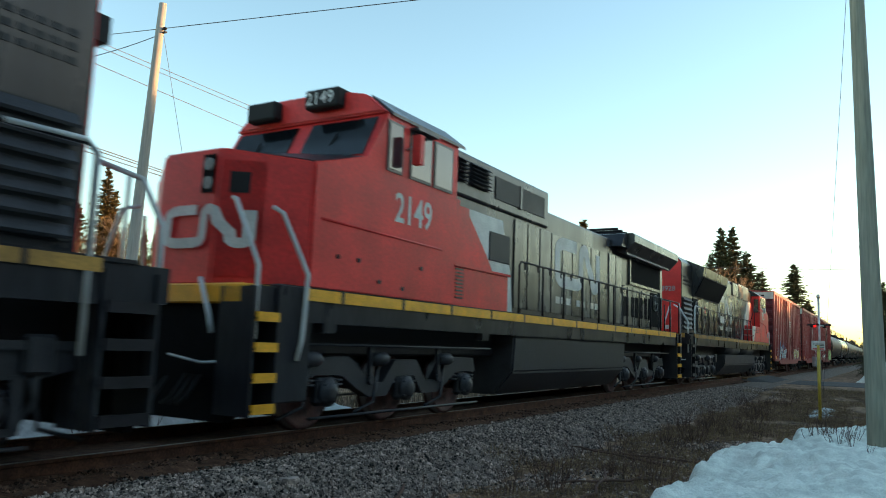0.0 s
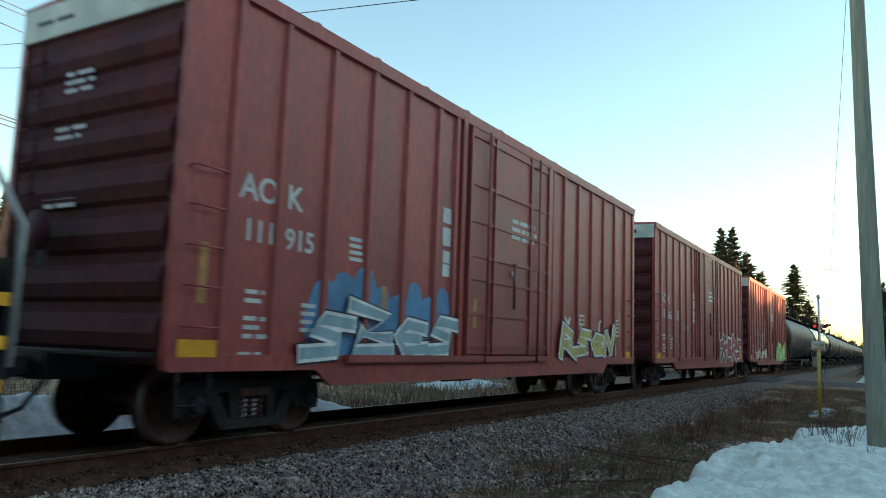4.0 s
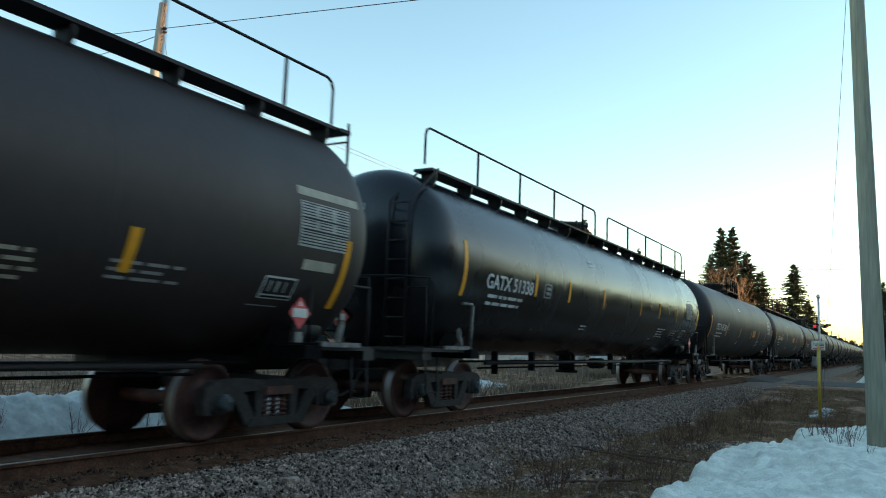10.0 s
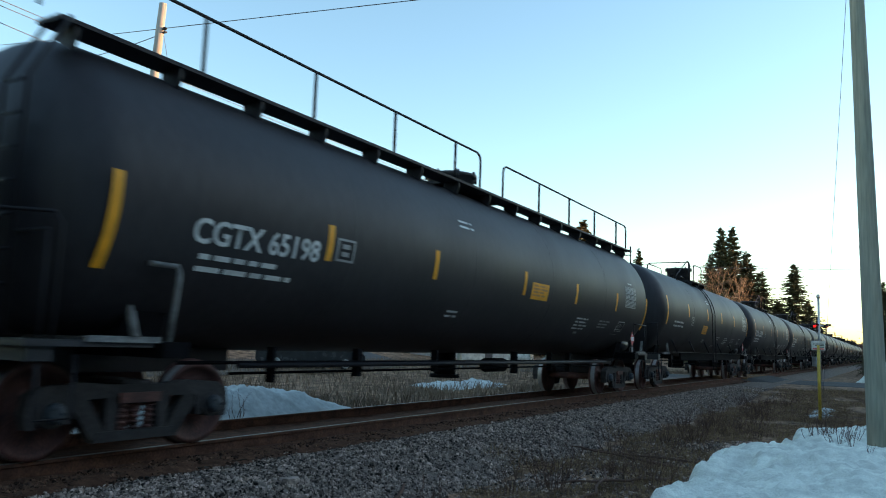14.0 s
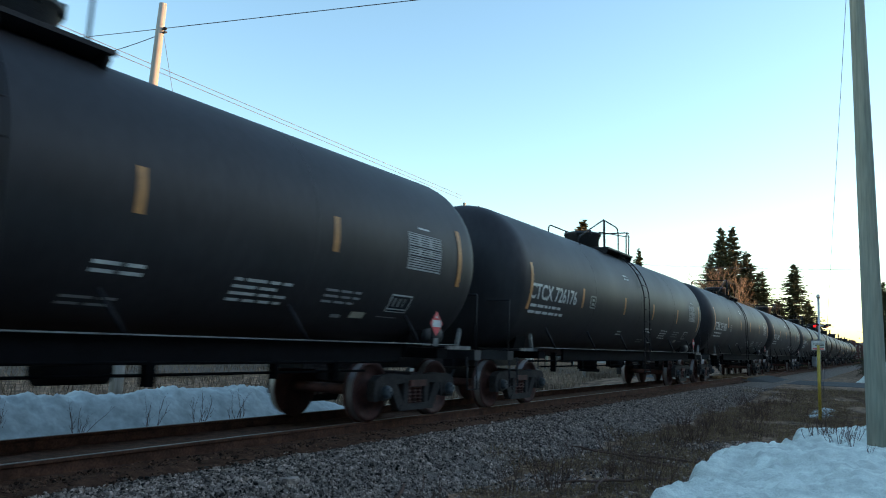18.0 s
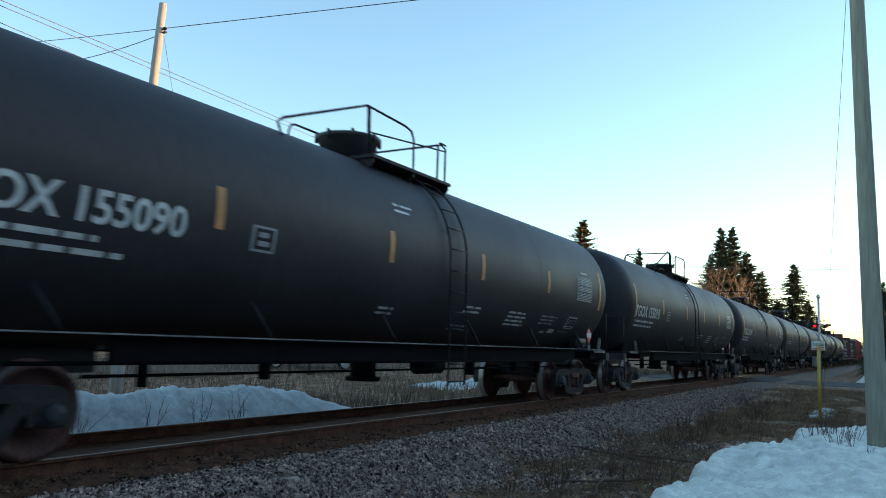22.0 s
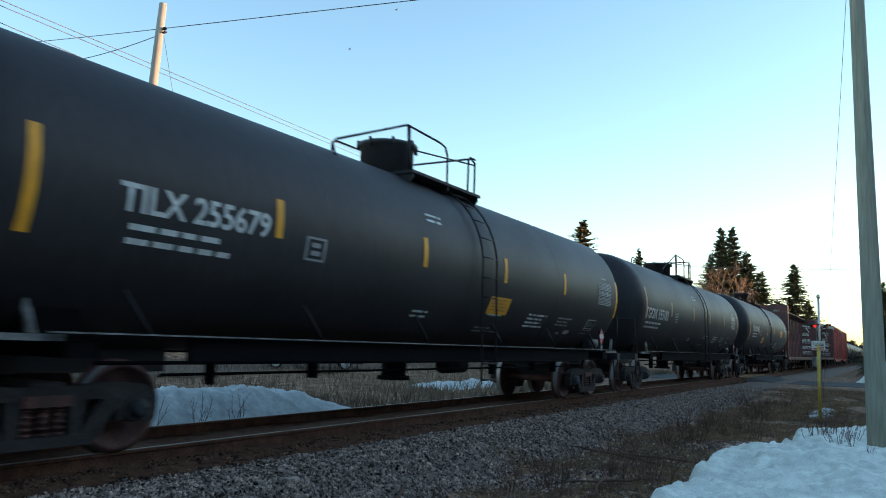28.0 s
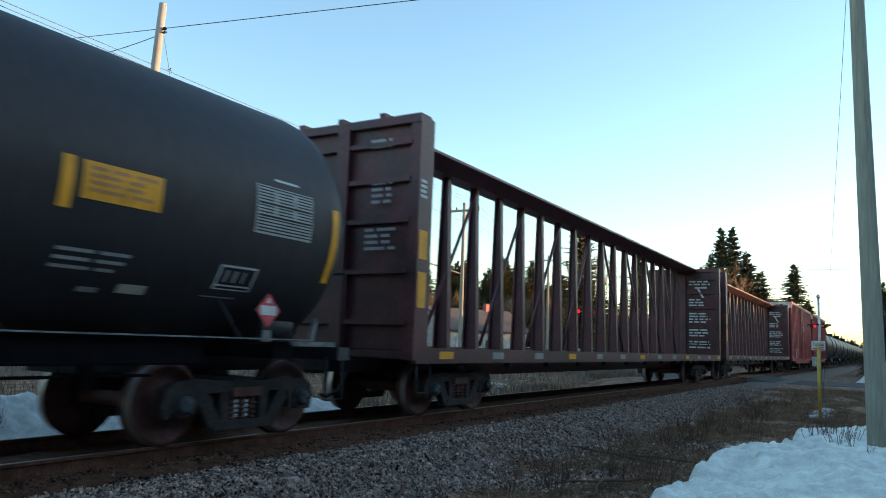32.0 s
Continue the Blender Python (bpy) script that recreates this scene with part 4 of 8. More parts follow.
def guardrail():
    ob = thing("guardrail", "galvanised guardrail along the raised road", "guardrail", (0, 43.5, 0))
    for i in range(22):
        x = -4 + 2.4 * i
        z = ground_z(x, 43.5)
        box_part("post", (x - 0.08, x + 0.08, -0.08, 0.08, z - 0.3, z + 0.75), M["pole_grey"], ob)
        if i:
            za = ground_z(x - 2.4, 43.5)
            bm = bmesh.new()
            for k in range(3):
                z0 = 0.42 + 0.1 * k
                v = [bm.verts.new(c) for c in ((x - 2.4, -0.1 - 0.03 * (k % 2), za + z0), (x, -0.1 - 0.03 * (k % 2), z + z0), (x, -0.1 - 0.03 * ((k + 1) % 2), z + z0 + 0.1), (x - 2.4, -0.1 - 0.03 * ((k + 1) % 2), za + z0 + 0.1))]
                bm.faces.new(v)
            bmesh.ops.remove_doubles(bm, verts=bm.verts[:], dist=0.001)
            bmesh.ops.solidify(bm, geom=bm.faces[:], thickness=0.01)
            part("rail_beam", bm, M["aluminium"], ob)


guardrail()


def house(x, y, turn, w, d, h, label, wall):
    ob = thing("house", label, "house", (x, y, ground_z(x, y) - 0.1), group="houses beyond the track")
    ob.rotation_euler = (0, 0, radians(turn))
    box_part("wall", (-w / 2, w / 2, -d / 2, d / 2, 0, h), wall, ob)
    bm = bmesh.new()
    prism(bm, [(-d / 2 - 0.4, h - 0.05), (0, h + d * 0.32), (d / 2 + 0.4, h - 0.05), (d / 2 + 0.4, h + 0.1), (0, h + d * 0.32 + 0.15), (-d / 2 - 0.4, h + 0.1)], -w / 2 - 0.4, w / 2 + 0.4, "yz")
    roof = part("roof", bm, M["shingle"], ob)
    box_part("chimney", (w * 0.2, w * 0.2 + 0.6, -0.3, 0.3, h + d * 0.2, h + d * 0.32 + 0.8), M["boxcar"], roof)
    bm = bmesh.new()
    prism(bm, [(-d / 2, h), (d / 2, h), (0, h + d * 0.31)], -w / 2, w / 2, "yz")
    part("gable", bm, wall, ob)
    for k in range(3):
        xx = -w / 2 + w * (k + 0.5) / 3
        if k == 1:
            box_part("door", (xx - 0.45, xx + 0.45, -d / 2 - 0.05, -d / 2 + 0.02, 0.1, 2.15), M["shingle"], ob)
            continue
        win = box_part("window", (xx - 0.7, xx + 0.7, -d / 2 - 0.05, -d / 2 + 0.02, 1.0, 2.2), M["white"], ob)
        box_part("pane", (xx - 0.6, xx - 0.03, -d / 2 - 0.06, -d / 2 - 0.05, 1.08, 2.12), M["glass"], win)
        box_part("pane", (xx + 0.03, xx + 0.6, -d / 2 - 0.06, -d / 2 - 0.05, 1.08, 2.12), M["glass"], win)


house(70, 38, -25, 10, 7, 3.0, "pale house beyond the level crossing", M["siding"])
house(40.2, 53.5, -38, 7, 5, 1.9, "pale low house on the raised ground in evening sun", M["siding"])


# ---- freight car parts ----
# A car's own space: x from its front coupling face towards its rear, y across (the camera is on the negative side), z up from the rail.
SPIN = []     # wheelsets, which turn as the train rolls


def wheelset_mesh(r=0.46):
    bm = bmesh.new()
    for s in (-1, 1):
        lathe(bm, [(s * 0.66, 0.12), (s * 0.665, r + 0.028), (s * 0.70, r + 0.028), (s * 0.712, r + 0.003), (s * 0.82, r), (s * 0.825, r - 0.06), (s * 0.775, r - 0.085), (s * 0.75, 0.19), (s * 0.82, 0.16), (s * 0.825, 0.12)], "y", (0, 0, 0), 32)
    cyl(bm, (0, -1.05, 0), (0, 1.05, 0), 0.085, 12)
    bmesh.ops.recalc_face_normals(bm, faces=bm.faces[:])
    me = bpy.data.meshes.new("wheelset")
    bm.to_mesh(me)
    bm.free()
    me.materials.append(M["wheel"])
    me.materials.append(M["tread"])
    for p in me.polygons:
        c = p.center
        if abs(math.hypot(c.x, c.z) - r) < 0.012 and abs(c.y) > 0.7:
            p.material_index = 1
    return me


WHEELS = wheelset_mesh()


def cap_mesh():
    bm = bmesh.new()
    lathe(bm, [(-1.18, 0.03), (-1.175, 0.085), (-1.14, 0.1), (-1.04, 0.1), (-1.03, 0.05)], "y", (0, 0, 0), 14)
    for k in range(3):
        a = k * 2.094
        cyl(bm, (0.055 * math.cos(a), -1.195, 0.055 * math.sin(a)), (0.055 * math.cos(a), -1.17, 0.055 * math.sin(a)), 0.018, 6)
    return mesh_of("bearing_cap", bm)


CAP = cap_mesh()
CAP.materials.append(M["bearing"])


def side_frame_mesh(y):
    """Cast side frame with its two windows, spring opening and bearing pedestals."""
    bm = bmesh.new()
    s = 0.07
    y0, y1 = y - s, y + s
    for f in (-1, 1):
        prism(bm, [(0, 0.7), (f * 0.3, 0.7), (f * 0.62, 0.73), (f * 1.05, 0.7), (f * 1.17, 0.62), (f * 1.2, 0.45), (f * 1.17, 0.32), (f * 1.08, 0.32), (f * 1.06, 0.46), (f * 0.84, 0.46), (f * 0.82, 0.35), (f * 0.75, 0.35), (f * 0.72, 0.56), (f * 0.3, 0.58), (0, 0.58)], y0, y1)
        prism(bm, [(f * 0.6, 0.62), (f * 0.8, 0.58), (f * 0.52, 0.18), (f * 0.3, 0.15)], y0 + 0.01, y1 - 0.01)
        prism(bm, [(f * 0.23, 0.6), (f * 0.38, 0.6), (f * 0.36, 0.2), (f * 0.25, 0.2)], y0 + 0.012, y1 - 0.012)
        cyl(bm, (f * 0.95, y0 - 0.03, 0.46), (f * 0.95, y1, 0.46), 0.14, 14)
    prism(bm, [(-0.5, 0.15), (0.5, 0.15), (0.44, 0.25), (-0.44, 0.25)], y0 - 0.01, y1 + 0.01)
    return mesh_of("side_frame", bm)


FRAMES = {s: side_frame_mesh(1.0 * s) for s in (-1, 1)}


def spring_mesh():
    bm = bmesh.new()
    for k in range(3):
        x = -0.16 + 0.16 * k
        for i in range(5):
            lathe(bm, [(0, 0.045), (0.016, 0.062), (0.032, 0.045)], "z", (x, 0, 0.25 + 0.055 * i), 10)
        cyl(bm, (x, 0, 0.25), (x, 0, 0.52), 0.04, 8)
    bx(bm, -0.24, 0.24, -0.1, 0.1, 0.52, 0.62)
    return mesh_of("spring_nest", bm)


SPRINGS = spring_mesh()
for m in FRAMES.values():
    m.materials.append(M["side_frame"])
SPRINGS.materials.append(M["wheel"])
bm = bmesh.new()
rbx(bm, -0.2, 0.2, -1.05, 1.05, 0.5, 0.74, 0.03)
cyl(bm, (0, 0, 0.7), (0, 0, 0.86), 0.2, 16)
BOLSTER = mesh_of("bolster", bm)
BOLSTER.materials.append(M["truck"])


def truck(car, x):
    """A two-axle truck: the bolster carries side frames, springs and wheelsets."""
    t = part("truck", BOLSTER, None, car, "grimy cast steel two-axle truck", (x, 0, 0))
    for s in (-1, 1):
        part("side_frame", FRAMES[s], None, t)
        part("spring_nest", SPRINGS, None, t, at=(0, 1.0 * s, 0))
    for a in (-0.95, 0.95):
        w = part("wheelset", WHEELS, None, t, at=(a, 0, 0.46))
        SPIN.append(w)
        part("bearing_cap", CAP, None, t, at=(a, 0, 0.46))
    return t


def coupler(car, x, face):
    bm = bmesh.new()
    rbx(bm, min(x, x + face * 0.55), max(x, x + face * 0.55), -0.09, 0.09, 0.74, 0.95, 0.02)
    rbx(bm, min(x - face * 0.02, x + face * 0.3), max(x - face * 0.02, x + face * 0.3), -0.17, 0.17, 0.7, 1.0, 0.05)
    part("coupler", bm, M["truck"], car)
    tube_part("air_hose", [(x + face * 0.5, -0.35, 0.72), (x + face * 0.3, -0.34, 0.45), (x + face * 0.08, -0.3, 0.36), (x - face * 0.05, -0.28, 0.4)], 0.025, M["black"], car)


def on_shell(bm, r, zc, x0, s0, lift=0.006, cut=0.12):
    """Bends a flat mesh (x along the car, y up) round a shell, with its origin at x0 and s0 metres up from the shell's waist."""
    ys = [v.co.y for v in bm.verts]
    lo, hi = min(ys), max(ys)
    y = lo + cut
    while y < hi - 0.01:
        bmesh.ops.bisect_plane(bm, geom=bm.verts[:] + bm.edges[:] + bm.faces[:], plane_co=(0, y, 0), plane_no=(0, 1, 0))
        y += cut
    R = r + lift
    for v in bm.verts:
        a = (v.co.y + s0) / r
        v.co = Vector((v.co.x + x0, -R * math.cos(a), zc + R * math.sin(a)))
    return bm


def patch(x0, x1, s0, s1):
    bm = bmesh.new()
    vs = [bm.verts.new(c) for c in ((x0, s0, 0), (x1, s0, 0), (x1, s1, 0), (x0, s1, 0))]
    bm.faces.new(vs)
    return bm


def bars(x, s, rows, width, height=0.05, gap=0.045, seed=0, broken=True):
    """Unreadable small print: rows of plain bars."""
    rnd = random.Random(seed)
    bm = bmesh.new()
    for r in range(rows):
        y1 = s - r * (height + gap)
        p = x
        end = x + width * rnd.uniform(0.75, 1.0)
        while p < end - 0.02:
            w = rnd.uniform(0.12, 0.4) if broken else end - x
            w = min(w, end - p)
            vs = [bm.verts.new(c) for c in ((p, y1 - height, 0), (p + w, y1 - height, 0), (p + w, y1, 0), (p, y1, 0))]
            bm.faces.new(vs)
            p += w + 0.06
    return bm


def shell_part(name, bm, mat, car, r, zc, x=0.0, s=0.0, lift=0.006, label=""):
    return part(name, on_shell(bm, r, zc, x, s, lift), mat, car, label)


def diamond(size):
    bm = bmesh.new()
    vs = [bm.verts.new(c) for c in ((-size, 0, 0), (0, -size, 0), (size, 0, 0), (0, size, 0))]
    bm.faces.new(vs)
    return bm


def standing(bm, x, y, z, lift=0.0):
    """Puts a flat mesh upright on a side at y, facing the camera's side."""
    for v in bm.verts:
        v.co = Vector((v.co.x + x, y - lift, v.co.y + z))
    return bm


def facing_front(bm, x, y, z):
    """Puts a flat mesh upright on an end wall, read from the front."""
    for v in bm.verts:
        v.co = Vector((x, y - v.co.x, v.co.y + z))
    return bm


def head_bulge(q):
    """How far a domed end stands out at the share q of its radius: flat in the middle, with a tighter knuckle."""
    return max(0.0, 1 - q ** 2.35) ** (1 / 2.35)


def tank_shell(x0, x1, r, zc, depth, seg=56):
    n = 13
    prof = [(x0 + depth * (1 - head_bulge(t)), max(0.02, r * t)) for t in [math.sin(math.pi / 2 * i / n) for i in range(n + 1)]]
    mid = [(x0 + depth + (x1 - x0 - 2 * depth) * i / 4, r) for i in range(1, 4)]
    back = [(x0 + x1 - s, q) for s, q in prof[::-1]]
    bm = bmesh.new()
    lathe(bm, prof + mid + back, "x", (0, 0, zc), seg)
    return bm


def rail_path(x0, x1, y, z0, z1, bend=0.14):
    """A handrail: up, along with rounded corners, down."""
    return [(x0, y, z0), (x0, y, z1 - bend), (x0 + bend * 0.3, y, z1 - bend * 0.3), (x0 + bend, y, z1), (x1 - bend, y, z1), (x1 - bend * 0.3, y, z1 - bend * 0.3), (x1, y, z1 - bend), (x1, y, z0)]


HEAD, SEAM = 0.82, 0.08  # depth of a tank's domed end; its seam lies this far inside the margin


def tank_car(L, margin, r, zc, paint, style, name="tank_car", label="black railway tank car", dome_at=0.0, walk_from=1.42):
    """margin: from the coupling face to about where head meets shell. style: 'long' has a walkway on top, 'short' a platform round the dome and side rails."""
    car = thing(name, label, "tank car", group="tank cars of the train")
    a, b = margin + SEAM - HEAD, L - margin - SEAM + HEAD
    tank = part("tank", tank_shell(a, b, r, zc, HEAD), paint, car)
    n = 5 if style == "long" else 4
    for i in range(1, n):
        x = a + HEAD + (b - a - 2 * HEAD) * i / n
        bm = bmesh.new()
        lathe(bm, [(x - 0.016, r - 0.01), (x - 0.01, r + 0.0015), (x + 0.01, r + 0.0015), (x + 0.016, r - 0.01)], "x", (0, 0, zc), 56)
        part("weld_seam", bm, paint, tank)
    mid = L / 2 + dome_at
    # dome and its platform
    tall = 0.16 if style.endswith("tall") else 0.0
    dr = 0.48
    bm = bmesh.new()
    lathe(bm, [(zc + r - 0.12, dr), (zc + r + 0.34 + tall, dr), (zc + r + 0.36 + tall, dr + 0.06), (zc + r + 0.42 + tall, dr + 0.06), (zc + r + 0.45 + tall, dr - 0.05)], "z", (mid, 0, 0), 28)
    for k in range(8):
        an = k * math.pi / 4
        cyl(bm, (mid + (dr + 0.05) * math.cos(an), (dr + 0.05) * math.sin(an), zc + r + 0.3 + tall), (mid + (dr + 0.05) * math.cos(an), (dr + 0.05) * math.sin(an), zc + r + 0.46 + tall), 0.03, 6)
    part("dome", bm, M["tanksteel"], car, "dark grey manway dome")
    top = zc + r
    if style.startswith("short"):
        # f runs from the dome towards the platform's end
        f = 1 if dome_at < 0 else -1
        pz, y = top - 0.14, -0.86
        pa, pb = sorted((mid - f * 0.62, mid + f * 1.78))
        for s in (-1, 1):
            ya, yb = sorted((s * 0.45, s * 0.98))
            box_part("platform", (pa, pb, ya, yb, pz + 0.02, pz + 0.07), M["steel_black"], car)
            for x in (pa + 0.06, (pa + pb) / 2, pb - 0.06):
                bm = bmesh.new()
                prism(bm, [(s * 0.95, pz + 0.02), (s * 0.95, pz - 0.05), (s * 0.8, pz - 0.24), (s * 0.5, pz), (s * 0.45, pz + 0.02)][::s], x - 0.02, x + 0.02, "yz")
                part("platform_bracket", bm, M["steel_black"], car)
        # small fittings beside the dome
        for k, (fx, fh) in enumerate(((0.85, 0.16), (1.15, 0.22), (1.4, 0.13))):
            bm = bmesh.new()
            lathe(bm, [(top - 0.06, 0.09), (top + fh, 0.09), (top + fh + 0.02, 0.11), (top + fh + 0.05, 0.02)], "z", (mid + f * fx, 0.1 * (k - 1), 0), 12)
            part("valve", bm, M["steel_black"], car)
        z1, zb = top + 0.67, pz + 0.05

        def rail(points, radius=0.02):
            bm = bmesh.new()
            tube(bm, points, radius)
            part("handrail", bm, M["steel_black"], car)
        if f > 0:
            rail([(mid - 2.5, y, pz - 0.15), (mid - 2.6, y, top - 0.1), (mid - 2.5, y, top - 0.02), (mid - 0.66, y, z1 + 0.02), (mid + 0.4, y, z1 - 0.02), (mid + 0.6, y, z1 - 0.06), (mid + 0.68, y, z1 - 0.2), (mid + 0.7, y, zb)])
            rail([(mid - 0.62, y, z1 + 0.01), (mid - 0.57, y, zb)], 0.032)
        else:
            rail([(mid - 3.88, y, pz - 0.15), (mid - 3.98, y, top - 0.1), (mid - 3.9, y, top - 0.02), (mid - 2.2, y, z1), (mid - 1.95, y, z1 - 0.02), (mid - 1.8, y, z1 - 0.08), (mid - 1.75, y, z1 - 0.2), (mid - 1.75, y, zb)])
            rail([(mid - 1.93, y, z1 - 0.02), (mid - 1.91, y, zb)], 0.032)
            rail([(mid - 1.08, y, zb), (mid - 1.08, y, z1 - 0.12), (mid - 1.0, y, z1 - 0.04), (mid + 0.3, y, z1 - 0.02), (mid + 0.38, y, z1 - 0.1), (mid + 0.36, y, zb)])
            rail([(mid - 2.9, y + 0.1, pz), (mid - 2.95, y + 0.1, top - 0.04), (mid - 2.8, y + 0.1, top), (mid - 2.3, y + 0.1, top - 0.02)], 0.016)
        rail(rail_path(pa + 0.1, pb - 0.1, -y, zb, z1))
        xe = pb - 0.04 if f > 0 else pa + 0.04
        rail([(xe, y, zb), (xe, y, z1 - 0.1), (xe, y + 0.1, z1), (xe, -y - 0.1, z1), (xe, -y, z1 - 0.1), (xe, -y, zb)])
        if f > 0:
            rail([(xe - 0.26, y, zb), (xe - 0.26, y, z1 - 0.12), (xe - 0.2, y, z1 - 0.03), (xe, y, z1 - 0.03)])
            rail([(xe, y, z1 - 0.14), (xe - 1.9, y + 0.3, z1 - 0.24)], 0.014)
        # ladder over each flank
        la, lb = sorted((mid + f * 0.74, mid + f * 1.28))
        for side in (-1, 1):
            bm = bmesh.new()
            for lx in (la, lb):
                pts = [(lx, side * (r + 0.07) * math.cos(t), zc + (r + 0.07) * math.sin(t)) for t in [radians(60 - 8 * i) for i in range(9)]]
                pts += [(lx, side * (r + 0.07), zc - 0.4), (lx, side * (r + 0.09), 1.1), (lx, side * (r + 0.09), 0.55)]
                tube(bm, pts, 0.018, 5)
            for i in range(9):
                t = radians(56 - 12.5 * i)
                z = zc + (r + 0.07) * math.sin(t)
                yy = side * (r + 0.07) * (math.cos(t) if t > 0 else 1.0)
                cyl(bm, (la, yy, z), (lb, yy, z), 0.012, 5)
            for z in (0.62, 0.9):
                cyl(bm, (la, side * (r + 0.09), z), (lb, side * (r + 0.09), z), 0.016, 5)
            part("ladder", bm, M["steel_black"], car)
            # side rail along the sill, with its braces
            # pale colour in place of the sky's reflection along the top edge
            bm = bmesh.new()
            bx(bm, 1.75, L - 1.75, side * (r + 0.02) - 0.05, side * (r + 0.02) + 0.05, 1.195, 1.21)
            part("side_rail", bm, M["worn_lit_steel"], car, "steel side rail with its bright gleam put into the colour")
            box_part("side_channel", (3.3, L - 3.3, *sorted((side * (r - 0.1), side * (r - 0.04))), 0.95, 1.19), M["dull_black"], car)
            for i in range(6):
                x = 2.8 + (L - 5.6) * i / 5
                tube_part("rail_brace", [(x, side * (r - 0.02), 1.18), (x - 0.25, side * (r - 0.16), 1.62)], 0.025, M["steel_black"], car)
    else:
        y = -0.72
        w0, w1 = (walk_from, L - margin + 0.2) if style == "long" else (mid - 1.95, mid + 1.43)
        box_part("walkway", (w0, w1, y - 0.28, y + 0.1, top - 0.06, top - 0.015), M["steel_black"], car)
        box_part("walkway_dome", (mid - 1.4, mid + 1.0, -0.95, 0.7, top - 0.05, top), M["steel_black"], car)
        k = int((w1 - w0) / 1.25)
        for i in range(k + 1):
            x = w0 + 0.2 + (w1 - w0 - 0.4) * i / k
            bm = bmesh.new()
            prism(bm, [(y - 0.26, top - 0.06), (y + 0.05, top - 0.06), (y + 0.05, top - 0.16), (y - 0.2, top - 0.3), (y - 0.26, top - 0.16)], x - 0.025, x + 0.025, "yz")
            part("walkway_bracket", bm, M["steel_black"], car)
        z1 = top + (0.66 if style == "long" else 0.57)
        spans = ((walk_from - 0.2, mid - 0.55), (mid + 0.45, L - margin + 0.08)) if style == "long" else ((mid - 1.9, mid - 0.3), (mid + 0.35, mid + 1.08))
        for x0, x1 in spans:
            bm = bmesh.new()
            tube(bm, rail_path(x0, x1, y - 0.25, top, z1), 0.022)
            m = max(1, int((x1 - x0) / 2.0))
            for i in range(1, m + 1):
                xx = x0 + (x1 - x0) * i / (m + 0.5)
                tube(bm, [(xx, y - 0.25, top), (xx, y - 0.25, z1)], 0.026, 5)
            part("handrail", bm, M["steel_black"], car)
        bm = bmesh.new()
        tube(bm, [(mid - 0.9, 0.5, top), (mid - 0.9, 0.5, top + 0.5), (mid + 0.9, 0.5, top + 0.5), (mid + 0.9, 0.5, top)], 0.02)
        part("dome_guard", bm, M["steel_black"], car)
        # end ladders: the rear one hangs behind the head, from the walkway's end
        for x, f in ((margin, -1), (L - margin, 1)):
            if f > 0 and style == "long":
                bm = bmesh.new()
                for yy in (-1.02, -0.58):
                    tube(bm, [(L - 0.9, yy, 1.1), (L - 0.9, yy, top + 0.1)], 0.022, 5)
                for k in range(9):
                    tube(bm, [(L - 0.9, -1.02, 1.35 + 0.34 * k), (L - 0.9, -0.58, 1.35 + 0.34 * k)], 0.016, 5)
                part("ladder", bm, M["steel_black"], car)
                box_part("walkway_end", (L - margin + 0.2, L - 0.88, -1.05, -0.55, top - 0.07, top - 0.02), M["steel_black"], car)
            elif style == "long":
                bm = bmesh.new()
                for yy in (-1.1, -0.72):
                    tube(bm, [(0.6, yy, 1.1), (0.6, yy, 3.5), (walk_from + 0.05, yy, top - 0.04)], 0.022, 5)
                for k in range(8):
                    tube(bm, [(0.6, -1.1, 1.3 + 0.31 * k), (0.6, -0.72, 1.3 + 0.31 * k)], 0.016, 5)
                part("ladder", bm, M["steel_black"], car)
            elif f < 0:
                # a landing on the far shoulder, with its own rail and ladder
                box_part("far_walkway", (0.62, 2.5, 0.82, 1.25, 3.99, 4.06), M["steel_black"], car)
                bm = bmesh.new()
                tube(bm, [(0.72, 1.0, 4.03), (0.72, 1.0, 4.76), (0.78, 1.0, 4.8), (2.4, 1.0, 4.8), (2.46, 1.0, 4.76), (2.46, 1.0, 4.03)], 0.022)
                tube(bm, [(1.05, 1.0, 4.03), (1.05, 1.0, 4.8)], 0.02, 5)
                tube(bm, [(1.05, 1.0, 4.38), (2.46, 1.0, 4.38)], 0.016, 5)
                part("far_handrail", bm, M["steel_black"], car)
                bm = bmesh.new()
                for yy in (0.82, 1.22):
                    tube(bm, [(0.66, yy, 1.1), (0.66, yy, 4.05)], 0.022, 5)
                for k in range(9):
                    tube(bm, [(0.66, 0.82, 1.3 + 0.32 * k), (0.66, 1.22, 1.3 + 0.32 * k)], 0.016, 5)
                part("ladder", bm, M["steel_black"], car)
            box_part("end_platform", (min(x - 0.75, x + 0.55), max(x - 0.75, x + 0.55), -1.5, -0.5, 1.08, 1.14), M["tanksteel"], car)
            bm = bmesh.new()
            if f > 0:
                for px in (x - 0.72, x + 0.52):
                    tube(bm, [(px, -1.46, 1.1), (px, -1.46, 1.95)], 0.018, 5)
